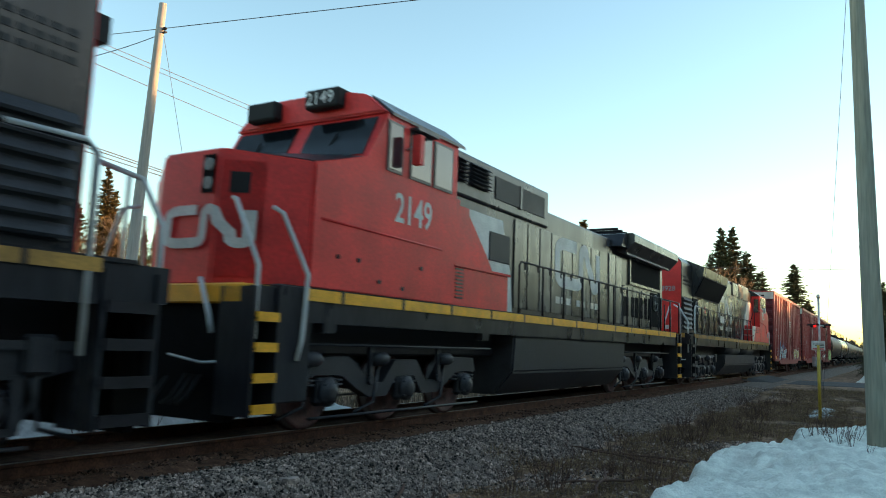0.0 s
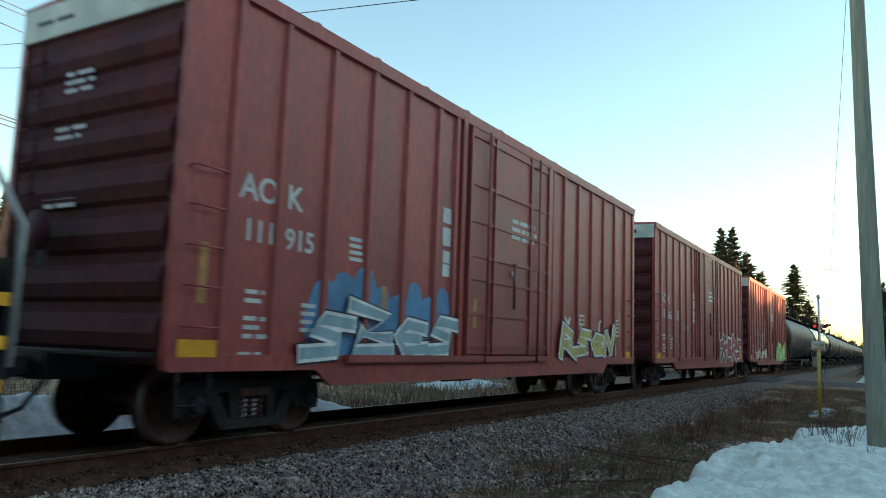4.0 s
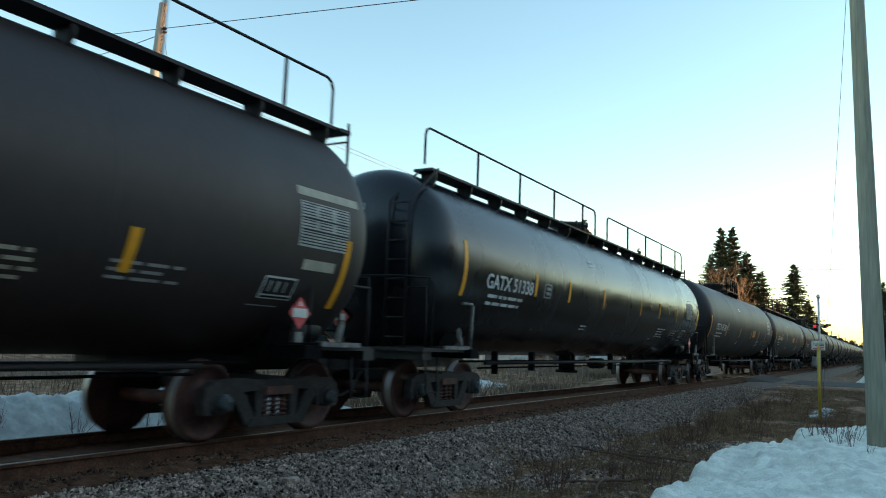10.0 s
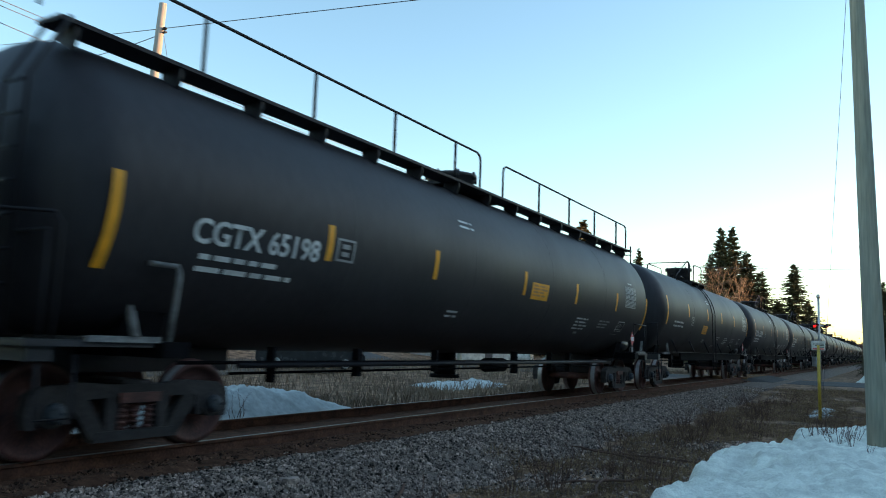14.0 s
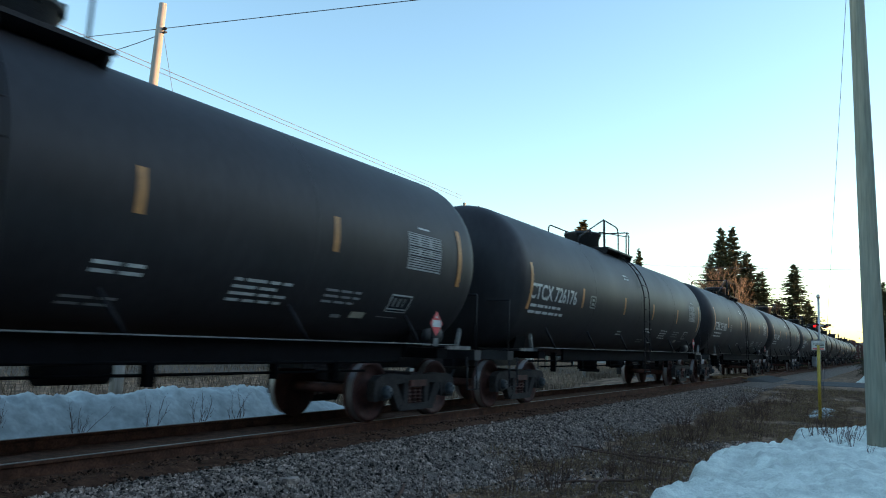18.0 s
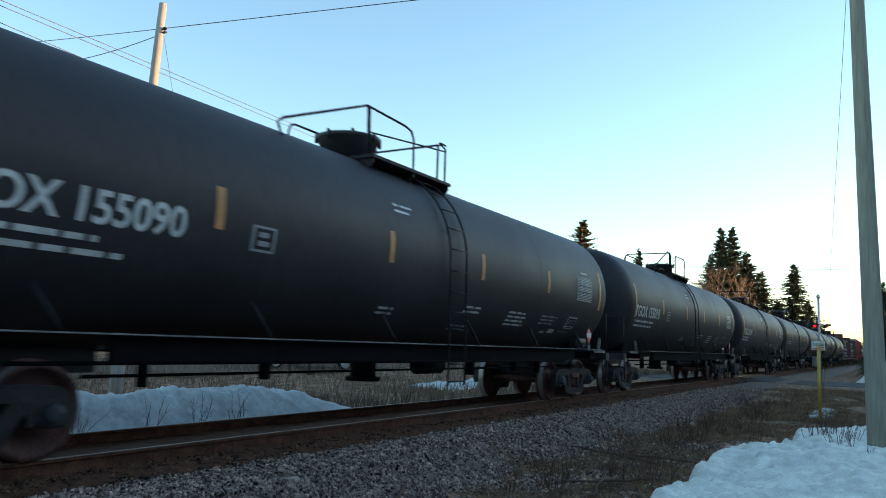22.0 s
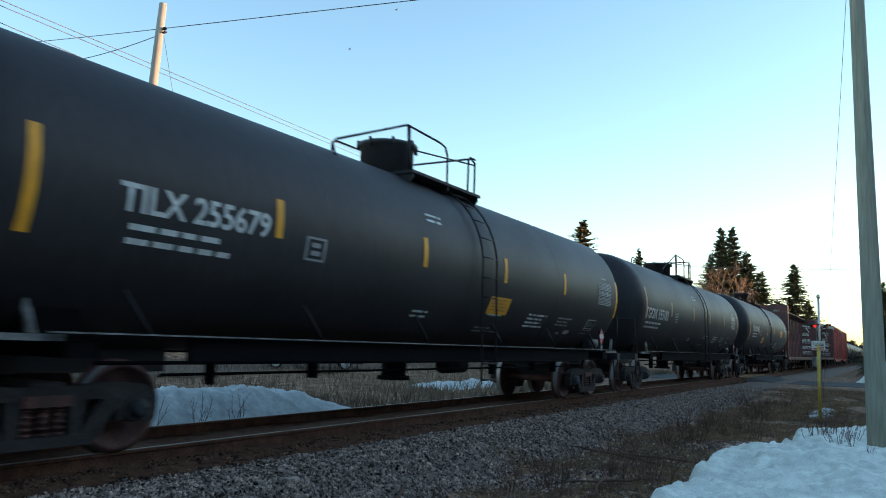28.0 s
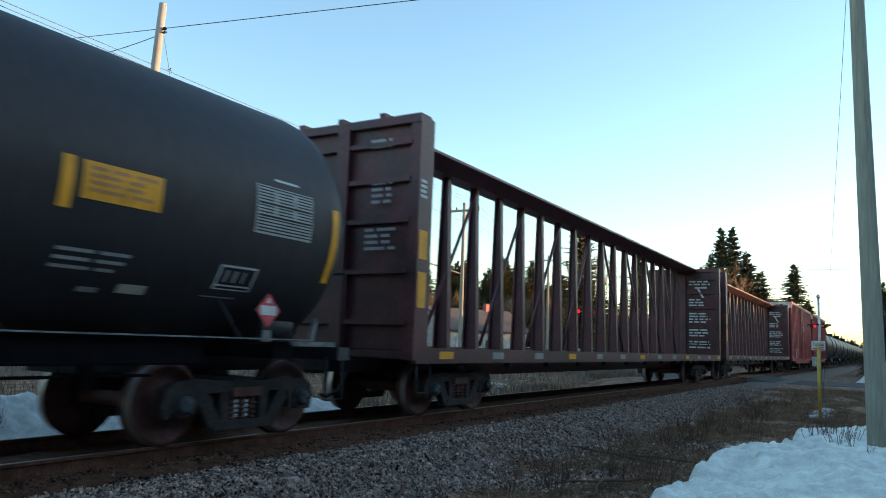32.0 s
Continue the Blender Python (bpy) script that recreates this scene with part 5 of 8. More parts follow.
                tube(bm, [(x - 0.72, -1.46, 1.95), (x + 0.52, -1.46, 1.95)], 0.018, 5)
            else:
                # the front rail runs across before the head, and a bent post stands at the deck's edge
                tube(bm, [(0.82, -1.48, 1.1), (0.82, -1.48, 2.16), (0.76, -1.46, 2.25), (0.4, -1.0, 2.26), (0.4, 1.0, 2.26), (0.76, 1.46, 2.25), (0.82, 1.48, 2.16), (0.82, 1.48, 1.1)], 0.02, 6)
                tube_part("step_post", [(2.05, -1.5, 1.1), (2.12, -1.5, 1.84), (2.08, -1.5, 1.9), (1.75, -1.5, 1.9)], 0.032, M["worn_lit_steel"], car, "scuffed bent post at the deck's edge")
            part("end_rail", bm, M["steel_black"], car)
        # piping below
        bm = bmesh.new()
        tube(bm, [(3.4, -1.1, 0.88), (L - 3.4, -1.1, 0.88)], 0.035)
        part("train_pipe", bm, M["steel_black"], car)
    # sills, saddles, couplers, brake gear
    for x0, x1, f in ((0.55, 4.0, -1), (L - 4.0, L - 0.55, 1)):
        box_part("stub_sill", (x0, x1, -0.3, 0.3, 0.78, 1.12), M["steel_black"], car)
        xm = 2.1 if f < 0 else L - 2.1
        bm = bmesh.new()
        ang = [radians(a) for a in range(-132, -47, 7)]
        prism(bm, [(r * math.cos(t), zc + r * math.sin(t)) for t in ang] + [(0.95, 0.98), (-0.95, 0.98)], xm - 0.25, xm + 0.25, "yz")
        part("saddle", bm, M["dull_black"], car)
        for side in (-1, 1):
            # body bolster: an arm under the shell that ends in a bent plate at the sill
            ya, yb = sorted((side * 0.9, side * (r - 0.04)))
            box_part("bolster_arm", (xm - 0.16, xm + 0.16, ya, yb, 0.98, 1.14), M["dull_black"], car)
            bm = bmesh.new()
            q = xm + f * 0.48
            prism(bm, [(q - f * 0.03, 1.19), (q + f * 0.035, 1.19), (q + f * 0.095, 1.4), (q + f * 0.08, 1.48), (q + f * 0.045, 1.4)], *sorted((side * (r - 0.09), side * (r - 0.03))))
            part("bolster_plate", bm, M["worn_lit_steel"], car, "worn grey bolster plate")
            # end platform with a worn edge
            pa, pb = sorted((L / 2 + f * (L / 2 - 1.92), L / 2 + f * (L / 2 - 1.12)))
            box_part("end_deck", (pa, pb, *sorted((side * 0.55, side * (r - 0.1))), 1.13, 1.17), M["steel_black"], car)
            box_part("deck_edge", (pa, pb, *sorted((side * (r - 0.1), side * (r - 0.06))), 1.125, 1.185), M["worn_lit_steel"], car, "scuffed pale deck edge")
        tube_part("head_grab_rail", [(L / 2 + f * (L / 2 - 0.98), -0.62, 1.15), (L / 2 + f * (L / 2 - 0.8), -0.62, 1.3), (L / 2 + f * (L / 2 - 0.76), -0.62, 2.75), (L / 2 + f * (L / 2 - 0.95), -0.62, 2.85)], 0.02, M["steel_black"], car)
        xe = 0.75 if f < 0 else L - 0.75
        box_part("end_sill", (xe - 0.12, xe + 0.12, -1.45, 1.45, 0.95, 1.12), M["tanksteel"], car)
        tube_part("end_handrail", [(xe, -1.4, 1.12), (xe, -1.4, 2.1), (xe, 1.4, 2.1), (xe, 1.4, 1.12)], 0.018, M["steel_black"], car)
        tube_part("step", [(xe, -1.42, 1.0), (xe, -1.45, 0.45), (xe + 0.35 * -f, -1.45, 0.45), (xe + 0.35 * -f, -1.42, 1.0)], 0.018, M["steel_black"], car)
        coupler(car, 0.02 if f < 0 else L - 0.02, -f)
        truck(car, 2.1 if f < 0 else L - 2.1)
    bm = bmesh.new()
    tube(bm, [(0.66, 0.95 + 0.24 * math.cos(k * 0.3491), 1.62 + 0.24 * math.sin(k * 0.3491)) for k in range(19)], 0.018, 5)
    for k in range(5):
        cyl(bm, (0.7, 0.95, 1.62), (0.66, 0.95 + 0.23 * math.cos(k * 1.2566), 1.62 + 0.23 * math.sin(k * 1.2566)), 0.013, 5)
    part("brake_wheel", bm, M["steel_black"], car)
    bm = bmesh.new()
    lathe(bm, [(L - 1.98, 0.02), (L - 1.95, 0.13), (L - 1.88, 0.17), (L - 1.42, 0.17), (L - 1.35, 0.13), (L - 1.32, 0.02)], "x", (0, -0.95, 1.36), 18)
    part("air_reservoir", bm, M["tanksteel"], car, "dark grey air reservoir cylinder")
    bm = bmesh.new()
    cyl(bm, (L * 0.5 + 1.2, -0.3, 0.8), (L * 0.5 + 2.0, -0.3, 0.8), 0.15, 14)
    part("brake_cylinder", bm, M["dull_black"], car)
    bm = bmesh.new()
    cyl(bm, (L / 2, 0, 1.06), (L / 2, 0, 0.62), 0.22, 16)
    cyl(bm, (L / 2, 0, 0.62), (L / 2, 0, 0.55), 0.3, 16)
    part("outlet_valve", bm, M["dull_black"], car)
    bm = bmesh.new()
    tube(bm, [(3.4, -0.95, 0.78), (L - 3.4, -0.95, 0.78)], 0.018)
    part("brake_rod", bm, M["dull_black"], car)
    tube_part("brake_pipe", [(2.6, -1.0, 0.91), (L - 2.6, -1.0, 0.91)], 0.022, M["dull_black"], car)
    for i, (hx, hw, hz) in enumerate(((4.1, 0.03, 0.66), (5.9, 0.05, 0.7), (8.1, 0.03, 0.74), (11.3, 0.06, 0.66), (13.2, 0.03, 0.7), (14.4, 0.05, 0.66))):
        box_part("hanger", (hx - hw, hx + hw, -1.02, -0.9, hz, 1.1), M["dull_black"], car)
    return car


def fitted(bm, width, height):
    """Scales flat lettering to a width and a height of capitals."""
    xs, ys = [v.co.x for v in bm.verts], [v.co.y for v in bm.verts]
    a, b = width / (max(xs) - min(xs)), height / (max(ys) - min(ys))
    x0, y0 = min(xs), min(ys)
    for v in bm.verts:
        v.co.x, v.co.y = (v.co.x - x0) * a, (v.co.y - y0) * b
    return bm


def tank_marks(car, L, margin, r, zc, mark, number, style, seed=0, reflect="yellow", yellow_at=(), pale="white", spots=None, at=(1.5, 2.55, 0.33), low=0.0, rs=0.0, ys=-0.3, end_drop=0.05, panel=0.0, box_at=5.14):
    """Lettering, reflective strips, data panels and placards."""
    col = M[pale]
    s = dict(r=r, zc=zc)
    if mark:
        shell_part("lettering", fitted(flat_text(mark + " " + number, 0.5, 0.01), at[1], at[2]), col, car, x=at[0], s=-0.4 + low, label="reporting mark in stencilled letters", **s)
    shell_part("small_print", bars(at[0] + 0.15, -0.5 + low, 2, at[1] * 0.75, 0.06, 0.08, seed), col, car, **s)
    xs = spots or ([1.45, 4.45, 7.72, 10.58, 13.58, L - (1.31 if at[0] > 2 else 1.7)])
    for i, x in enumerate(xs):
        ends = i in (0, len(xs) - 1)
        h = 0.95 if ends else 0.46
        shell_part("reflector", patch(-0.06, 0.06, -h / 2, h / 2), M[reflect], car, x=x, s=rs + (end_drop if ends else 0.0), lift=0.008, label="reflective strip", **s)
    bm = patch(box_at - 0.19, box_at + 0.19, -0.4, -0.1)
    shell_part("stencil_frame", bm, M["pale"], car, **s)
    shell_part("stencil_field", patch(box_at - 0.15, box_at + 0.15, -0.37, -0.13), M["steel_black"], car, lift=0.009, **s)
    shell_part("stencil_bar", bars(box_at - 0.09, -0.17, 2, 0.2, 0.06, 0.04, seed, False), M["pale"], car, lift=0.011, **s)
    shell_part("small_print", bars(7.88, 0.7, 2, 0.5, 0.04, 0.06, seed + 1), col, car, **s)
    shell_part("small_print", bars(7.8, -0.9, 2, 0.45, 0.04, 0.05, seed + 2), col, car, **s)
    px = L - margin - 1.94 + panel
    shell_part("panel_header_print", bars(px + 0.3, 0.4, 1, 0.42, 0.03, 0.02, seed + 3, False), col, car, **s)
    dp = shell_part("data_panel", patch(px, px + 0.95, -0.27, 0.29), M["panel_grey"], car, label="pale data panel with rows of small print", **s)
    for k in range(15):
        bm = bmesh.new()
        top_ = 0.275 - 0.036 * k
        cells = ((0.02, 0.28), (0.33, 0.6), (0.66, 0.93)) if k in (1, 2, 3, 4, 6, 7, 8) else ((0.02, 0.93),)
        h = 0.024 if k in (5, 9) else 0.015
        for a, b in cells:
            bm.faces.new([bm.verts.new(c) for c in ((px + a, top_ - h, 0), (px + b, top_ - h, 0), (px + b, top_, 0), (px + a, top_, 0))])
        part("row_print", on_shell(bm, r, zc, 0, 0, 0.009), M["steel_black"], dp)
    if style == "short":
        shell_part("small_plate", patch(14.4, 14.72, -1.14, -1.03), M["cream"], car, label="small pale builder's plate", **s)
    shell_part("small_print", bars(L - margin - 5.2, -0.72, 4, 0.95, 0.04, 0.05, seed + 4), col, car, **s)
    shell_part("small_print", bars(L - margin - 3.6, -0.72, 3, 0.9, 0.035, 0.05, seed + 5), M["pale"], car, **s)
    if style == "short":
        shell_part("small_print", bars(10.25, -0.72, 2, 0.75, 0.04, 0.05, seed + 7), col, car, **s)
        shell_part("small_print", bars(10.1, -1.12, 2, 0.65, 0.035, 0.05, seed + 8), M["pale"], car, **s)
    shell_part("small_print", bars(14.0, -1.1, 1, 0.26, 0.06, 0.05, seed + 10), M["pale"], car, **s)
    q = L - margin - 2.1 + 0.7 * panel
    shell_part("stencil_frame", patch(q, q + 0.55, -0.98, -0.68), M["white"], car, **s)
    shell_part("stencil_field", patch(q + 0.025, q + 0.525, -0.915, -0.705), M["steel_black"], car, lift=0.009, **s)
    shell_part("stencil_field", patch(q + 0.025, q + 0.525, -0.965, -0.935), M["steel_black"], car, lift=0.009, **s)
    for a, b in ((0.1, 0.14), (0.22, 0.27), (0.36, 0.39)):
        shell_part("stencil_bar", patch(q + a, q + b, -0.88, -0.74), M["pale"], car, lift=0.011, **s)
    shell_part("stencil_line", patch(q - 0.1, q + 0.4, -1.09, -1.075), M["pale"], car, **s)
    for q in yellow_at:
        x, ys = q if isinstance(q, tuple) else (q, ys)
        shell_part("notice", patch(0, 0.85, -0.17, 0.17), M["yellow"], car, x=x, s=ys, label="yellow notice panel", lift=0.008, **s)
        shell_part("notice_print", bars(x + 0.06, ys + 0.13, 4, 0.76, 0.035, 0.03, seed + 6), M["orange"], car, lift=0.011, **s)
    # placards on both ends of the near flank
    def placard(put, x, y, z, lift):
        p = part("placard", put(diamond(0.2), x, y, z), M["placard_red"], car, "red and white hazard placard")
        bm = bmesh.new()
        bm.faces.new([bm.verts.new(c) for c in ((-0.035, 0.085, 0), (0.035, 0.085, 0), (0, 0.15, 0))])
        part("placard_symbol", put(bm, x - lift[0], y - lift[1], z), M["white"], p)
        part("placard_number", put(patch(-0.13, 0.13, -0.055, 0.055), x - lift[0], y - lift[1], z), M["white"], p)
    placard(facing_front, 0.62, 0.22, 1.6, (0.006, 0))
    placard(standing, L - 2.25, -1.48, 1.53, (0, 0.006))
    box_part("placard_holder", (L - 2.34, L - 2.16, -1.47, -1.44, 1.17, 1.66), M["steel_black"], car)
    box_part("placard_foot", (L - 2.33, L - 2.19, -1.49, -1.42, 1.17, 1.3), M["worn_lit_steel"], car)
    # writing on the front head
    for y0, z0, rows, w in ((0.85, zc + 0.75, 3, 0.9), (0.5, zc - 0.2, 5, 0.45)):
        bm = bars(0, 0, rows, w, 0.07, 0.07, seed + 9)
        if mark and rows == 3:
            bm = fitted(flat_text(mark + " " + number, 0.3, 0.006), 1.05, 0.15)
        for v in bm.verts:
            yy, zz = y0 - v.co.x, z0 + v.co.y - zc
            q = min(0.999, math.hypot(yy, zz) / r)
            v.co = Vector((margin + SEAM - HEAD * head_bulge(q) - 0.012, yy, zz + zc))
        part("end_print", bm, M["pale"], car)


def boxcar(name="boxcar"):
    L = 18.16
    car = thing(name, "reddish brown steel boxcar with sliding plug doors", "boxcar", group="boxcars of the train")
    x0, x1, w, zb, zt = 1.05, 16.9, 1.5, 0.98, 5.12
    bm = bmesh.new()
    rbx(bm, x0, x1, -w, w, zb, zt, 0.03)
    body = part("body", bm, M["boxcar"], car)
    # side posts
    bm = bmesh.new()
    prism(bm, [(-0.075, -w + 0.004), (-0.045, -w - 0.05), (0.045, -w - 0.05), (0.075, -w + 0.004)], 1.0, 5.08, "xy")
    rib = mesh_of("side_post", bm)
    rib.materials.append(M["boxcar"])
    posts = [1.72, 2.5, 3.4, 4.3, 5.2, 6.1, 6.68] + [10.95, 11.6, 12.5, 13.4, 14.3, 15.2, 16.1]
    for x in posts:
        part("side_post", rib, None, body, at=(x, 0, 0))
        o = part("side_post", rib, None, body, at=(x, 0, 0))
        o.rotation_euler = (0, 0, math.pi)
    for x in (x0 + 0.04, x1 - 0.04):
        box_part("corner_post", (x - 0.09, x + 0.09, -w - 0.035, -w + 0.06, 0.86, 5.14), M["boxcar"], body)
        box_part("corner_post", (x - 0.09, x + 0.09, w - 0.06, w + 0.035, 0.86, 5.14), M["boxcar"], body)
    # sills and top plates
    for s in (-1, 1):
        bm = bmesh.new()
        prism(bm, [(x0, 1.02), (x0, 0.84), (3.3, 0.84), (3.6, 0.64), (14.3, 0.64), (14.6, 0.84), (x1, 0.84), (x1, 1.02)], *sorted((s * (w - 0.02), s * (w + 0.04))))
        part("side_sill", bm, M["boxcar"], car)
        box_part("top_plate", (x0, x1, *sorted((s * w, s * (w + 0.06))), 5.02, 5.13), M["boxcar"], car)
    # roof
    bm = bmesh.new()
    prism(bm, [(-w - 0.06, 5.13), (0, 5.2), (w + 0.06, 5.13), (w + 0.06, 5.2), (0, 5.27), (-w - 0.06, 5.2)], x0 - 0.05, x1 + 0.05, "yz")
    for i in range(12):
        x = x0 + 0.6 + i * (x1 - x0 - 1.2) / 11
        prism(bm, [(-w - 0.05, 5.2), (0, 5.27), (w + 0.05, 5.2), (w + 0.05, 5.23), (0, 5.3), (-w - 0.05, 5.23)], x - 0.05, x + 0.05, "yz")
    part("roof", bm, M["boxcar"], car)
    # corrugated ends with pale top plates
    for xe, f in ((x0, -1), (x1, 1)):
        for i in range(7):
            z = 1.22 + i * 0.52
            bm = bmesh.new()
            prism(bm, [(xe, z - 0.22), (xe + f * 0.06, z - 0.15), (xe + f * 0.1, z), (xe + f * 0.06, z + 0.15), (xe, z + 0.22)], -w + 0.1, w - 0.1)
            part("end_corrugation", bm, M["boxcar_end_shade"], car)
        box_part("end_sheet", (min(xe, xe + f * 0.012), max(xe, xe + f * 0.012), -w + 0.062, w - 0.062, 0.9, 4.72), M["boxcar_end_shade"], car, "purplish brown steel end with its shade put into the colour")
        box_part("end_plate", (min(xe, xe + f * 0.075), max(xe, xe + f * 0.075), -w, w, 4.72, 5.14), M["galvanised"], car, "pale galvanised plate at the end's top")
        bm = bmesh.new()
        tube(bm, [(xe + f * 0.14, 0.9, 1.0), (xe + f * 0.14, 0.9, 4.6)], 0.018, 5)
        tube(bm, [(xe + f * 0.1, 1.3, 1.0), (xe + f * 0.1, 1.3, 4.6)], 0.018, 5)
        for i in range(9):
            cyl(bm, (xe + f * 0.1, 0.9, 1.2 + 0.4 * i), (xe + f * 0.1, 1.3, 1.2 + 0.4 * i), 0.013, 5)
        part("end_ladder", bm, M["boxcar_end_shade"], car)
        bm = bmesh.new()
        xs = (xe + 0.12, xe + 0.55) if f < 0 else (xe - 0.55, xe - 0.12)
        for i in range(5 if f < 0 else 4):
            tube(bm, [(xs[0], -w - 0.03, 1.3 + 0.42 * i), (xs[0], -w - 0.1, 1.3 + 0.42 * i), (xs[1], -w - 0.1, 1.3 + 0.42 * i), (xs[1], -w - 0.03, 1.3 + 0.42 * i)], 0.013, 5)
        part("side_ladder", bm, M["boxcar"], car)
        tube_part("step", [(xs[0], -w - 0.02, 0.9), (xs[0], -w - 0.03, 0.5), (xs[1], -w - 0.03, 0.5), (xs[1], -w - 0.02, 0.9)], 0.018, M["steel_black"], car)
        coupler(car, 0.02 if f < 0 else L - 0.02, -f)
        box_part("draft_sill", ((0.5, 4.0) if f < 0 else (L - 4.0, L - 0.5)) + (-0.35, 0.35, 0.72, 1.0), M["steel_black"], car)
        truck(car, 2.75 if f < 0 else L - 2.75)
        bm = bmesh.new()
        rbx(bm, min(xe + f * 0.07, xe + f * 0.5), max(xe + f * 0.07, xe + f * 0.5), -1.45, 1.45, 0.98, 1.03, 0.008)
        part("crossover_platform", bm, M["steel_black"], car)
    bm = bmesh.new()
    lathe(bm, [(0, 0.02), (0.02, 0.26), (0.05, 0.26), (0.06, 0.2), (0.05, 0.03)], "x", (x0 - 0.3, 0.5, 2.3), 20)
    part("brake_wheel", bm, M["boxcar_end_shade"], car)
    # plug door on the near side (and a plain one on the other)
    d0, d1 = 7.05, 10.6
    for s in (-1, 1):
        door = box_part("door", (d0, d1, *sorted((s * (w + 0.001), s * (w + 0.085))), 1.05, 5.0), M["boxcar_door"], car, "plug door with locking rods", 0.015)
        y = s * (w + 0.09)
        yy = sorted((y, y + s * 0.035))
        for x in (d0 + 0.02, d0 + 0.95, d0 + 2.55, d1 - 0.1):
            box_part("door_stile", (x - 0.035, x + 0.035, *yy, 1.06, 4.98), M["boxcar_door"], door)
        for z in (1.2, 1.75, 2.35, 2.75, 3.35, 4.0, 4.85):
            box_part("door_rail", (d0 + 0.03, d1 - 0.05, *sorted((y, y + s * 0.022)), z - 0.03, z + 0.03), M["boxcar_door"], door)
        for x in (d0 + 0.65, d0 + 2.9):
            tube_part("locking_rod", [(x, y + s * 0.05, 0.92), (x, y + s * 0.05, 5.02)], 0.022, M["boxcar_door"], door)
        tube_part("lock_handle", [(d0 + 1.75, y + s * 0.06, 2.75), (d0 + 1.75, y + s * 0.06, 1.9)], 0.03, M["boxcar_door"], door)
        bm = bmesh.new()
        lathe(bm, [(0, 0.05), (0.03, 0.07), (0.04, 0.02)], "y", (d0 + 1.75, y + (0 if s > 0 else -0.04), 2.55), 10)
        part("lock_hub", bm, M["white"], door)
        box_part("door_track", (d0 - 3.2, d1 + 0.1, *sorted((y - s * 0.03, y + s * 0.03)), 0.93, 1.03), M["boxcar_door"], car)
        box_part("door_post", (d0 - 0.22, d0 - 0.08, *sorted((s * w, s * (w + 0.07))), 0.95, 5.08), M["boxcar"], car)
        box_part("door_post", (d1 + 0.06, d1 + 0.2, *sorted((s * w, s * (w + 0.07))), 0.95, 5.08), M["boxcar"], car)
    bm = bmesh.new()
    tube(bm, [(4, -0.5, 0.62), (14, -0.5, 0.62)], 0.03)
    tube(bm, [(5, 0.6, 0.7), (13, 0.6, 0.7)], 0.03)
    cyl(bm, (8.4, -0.4, 0.7), (9.4, -0.4, 0.7), 0.2, 12)
    part("brake_gear", bm, M["truck"], car)
    box_part("centre_sill", (3, 15.2, -0.3, 0.3, 0.68, 1.0), M["steel_black"], car)
    return car


def squiggle(rnd, x0, x1, z0, z1, n, w, y, closed=False):
    """Sprayed strokes: ribbons along wandering paths, laid on the side."""
    bm = bmesh.new()
    for k in range(n):
        cx = x0 + (x1 - x0) * (k + 0.5) / n + rnd.uniform(-0.1, 0.1)
        hw = (x1 - x0) / n * rnd.uniform(0.45, 0.75)
        pts = []
        ph, tw = rnd.uniform(0, 6.28), rnd.choice((1, 1.5, 2))
        for i in range(15):
            t = i / 14
            pts.append(Vector((cx + hw * math.sin(ph + t * 5.2 * tw * 0.6), 0, z0 + (z1 - z0) * (0.5 + 0.5 * math.cos(ph * 1.7 + t * 4.4)))))
        prev = None
        for i, p in enumerate(pts):
            d = (pts[min(i + 1, 14)] - pts[max(i - 1, 0)])
            d = d.normalized() if d.length > 1e-6 else Vector((1, 0, 0))
            nrm = Vector((-d.z, 0, d.x)) * w * (0.9 + 0.2 * math.sin(3.7 * i + k))
            pair = [bm.verts.new((p.x + nrm.x, y, p.z + nrm.z)), bm.verts.new((p.x - nrm.x, y, p.z - nrm.z))]
            if prev:
                bm.faces.new((prev[0], pair[0], pair[1], prev[1]))
            prev = pair
    return bm


def blobs(rnd, x0, x1, z0, z1, n, y):
    """Filled sprayed clouds."""
    bm = bmesh.new()
    for k in range(n):
        a = x0 + (x1 - x0) * k / n
        b = a + (x1 - x0) / n * 1.02
        h = (z1 - z0)
        cx, hw = (a + b) / 2, (b - a) * rnd.uniform(0.6, 0.95)
        top, low = z0 + h * rnd.uniform(0.7, 1.05), z0 - h * rnd.uniform(0.0, 0.08)
        pts = [(cx + hw * math.cos(q * 0.5236) * rnd.uniform(0.85, 1.1), (top + low) / 2 + (top - low) / 2 * math.sin(q * 0.5236) * rnd.uniform(0.9, 1.05)) for q in range(12)]
        bm.faces.new([bm.verts.new((px, y - 0.0006 * k, pz)) for px, pz in pts])
    return bm


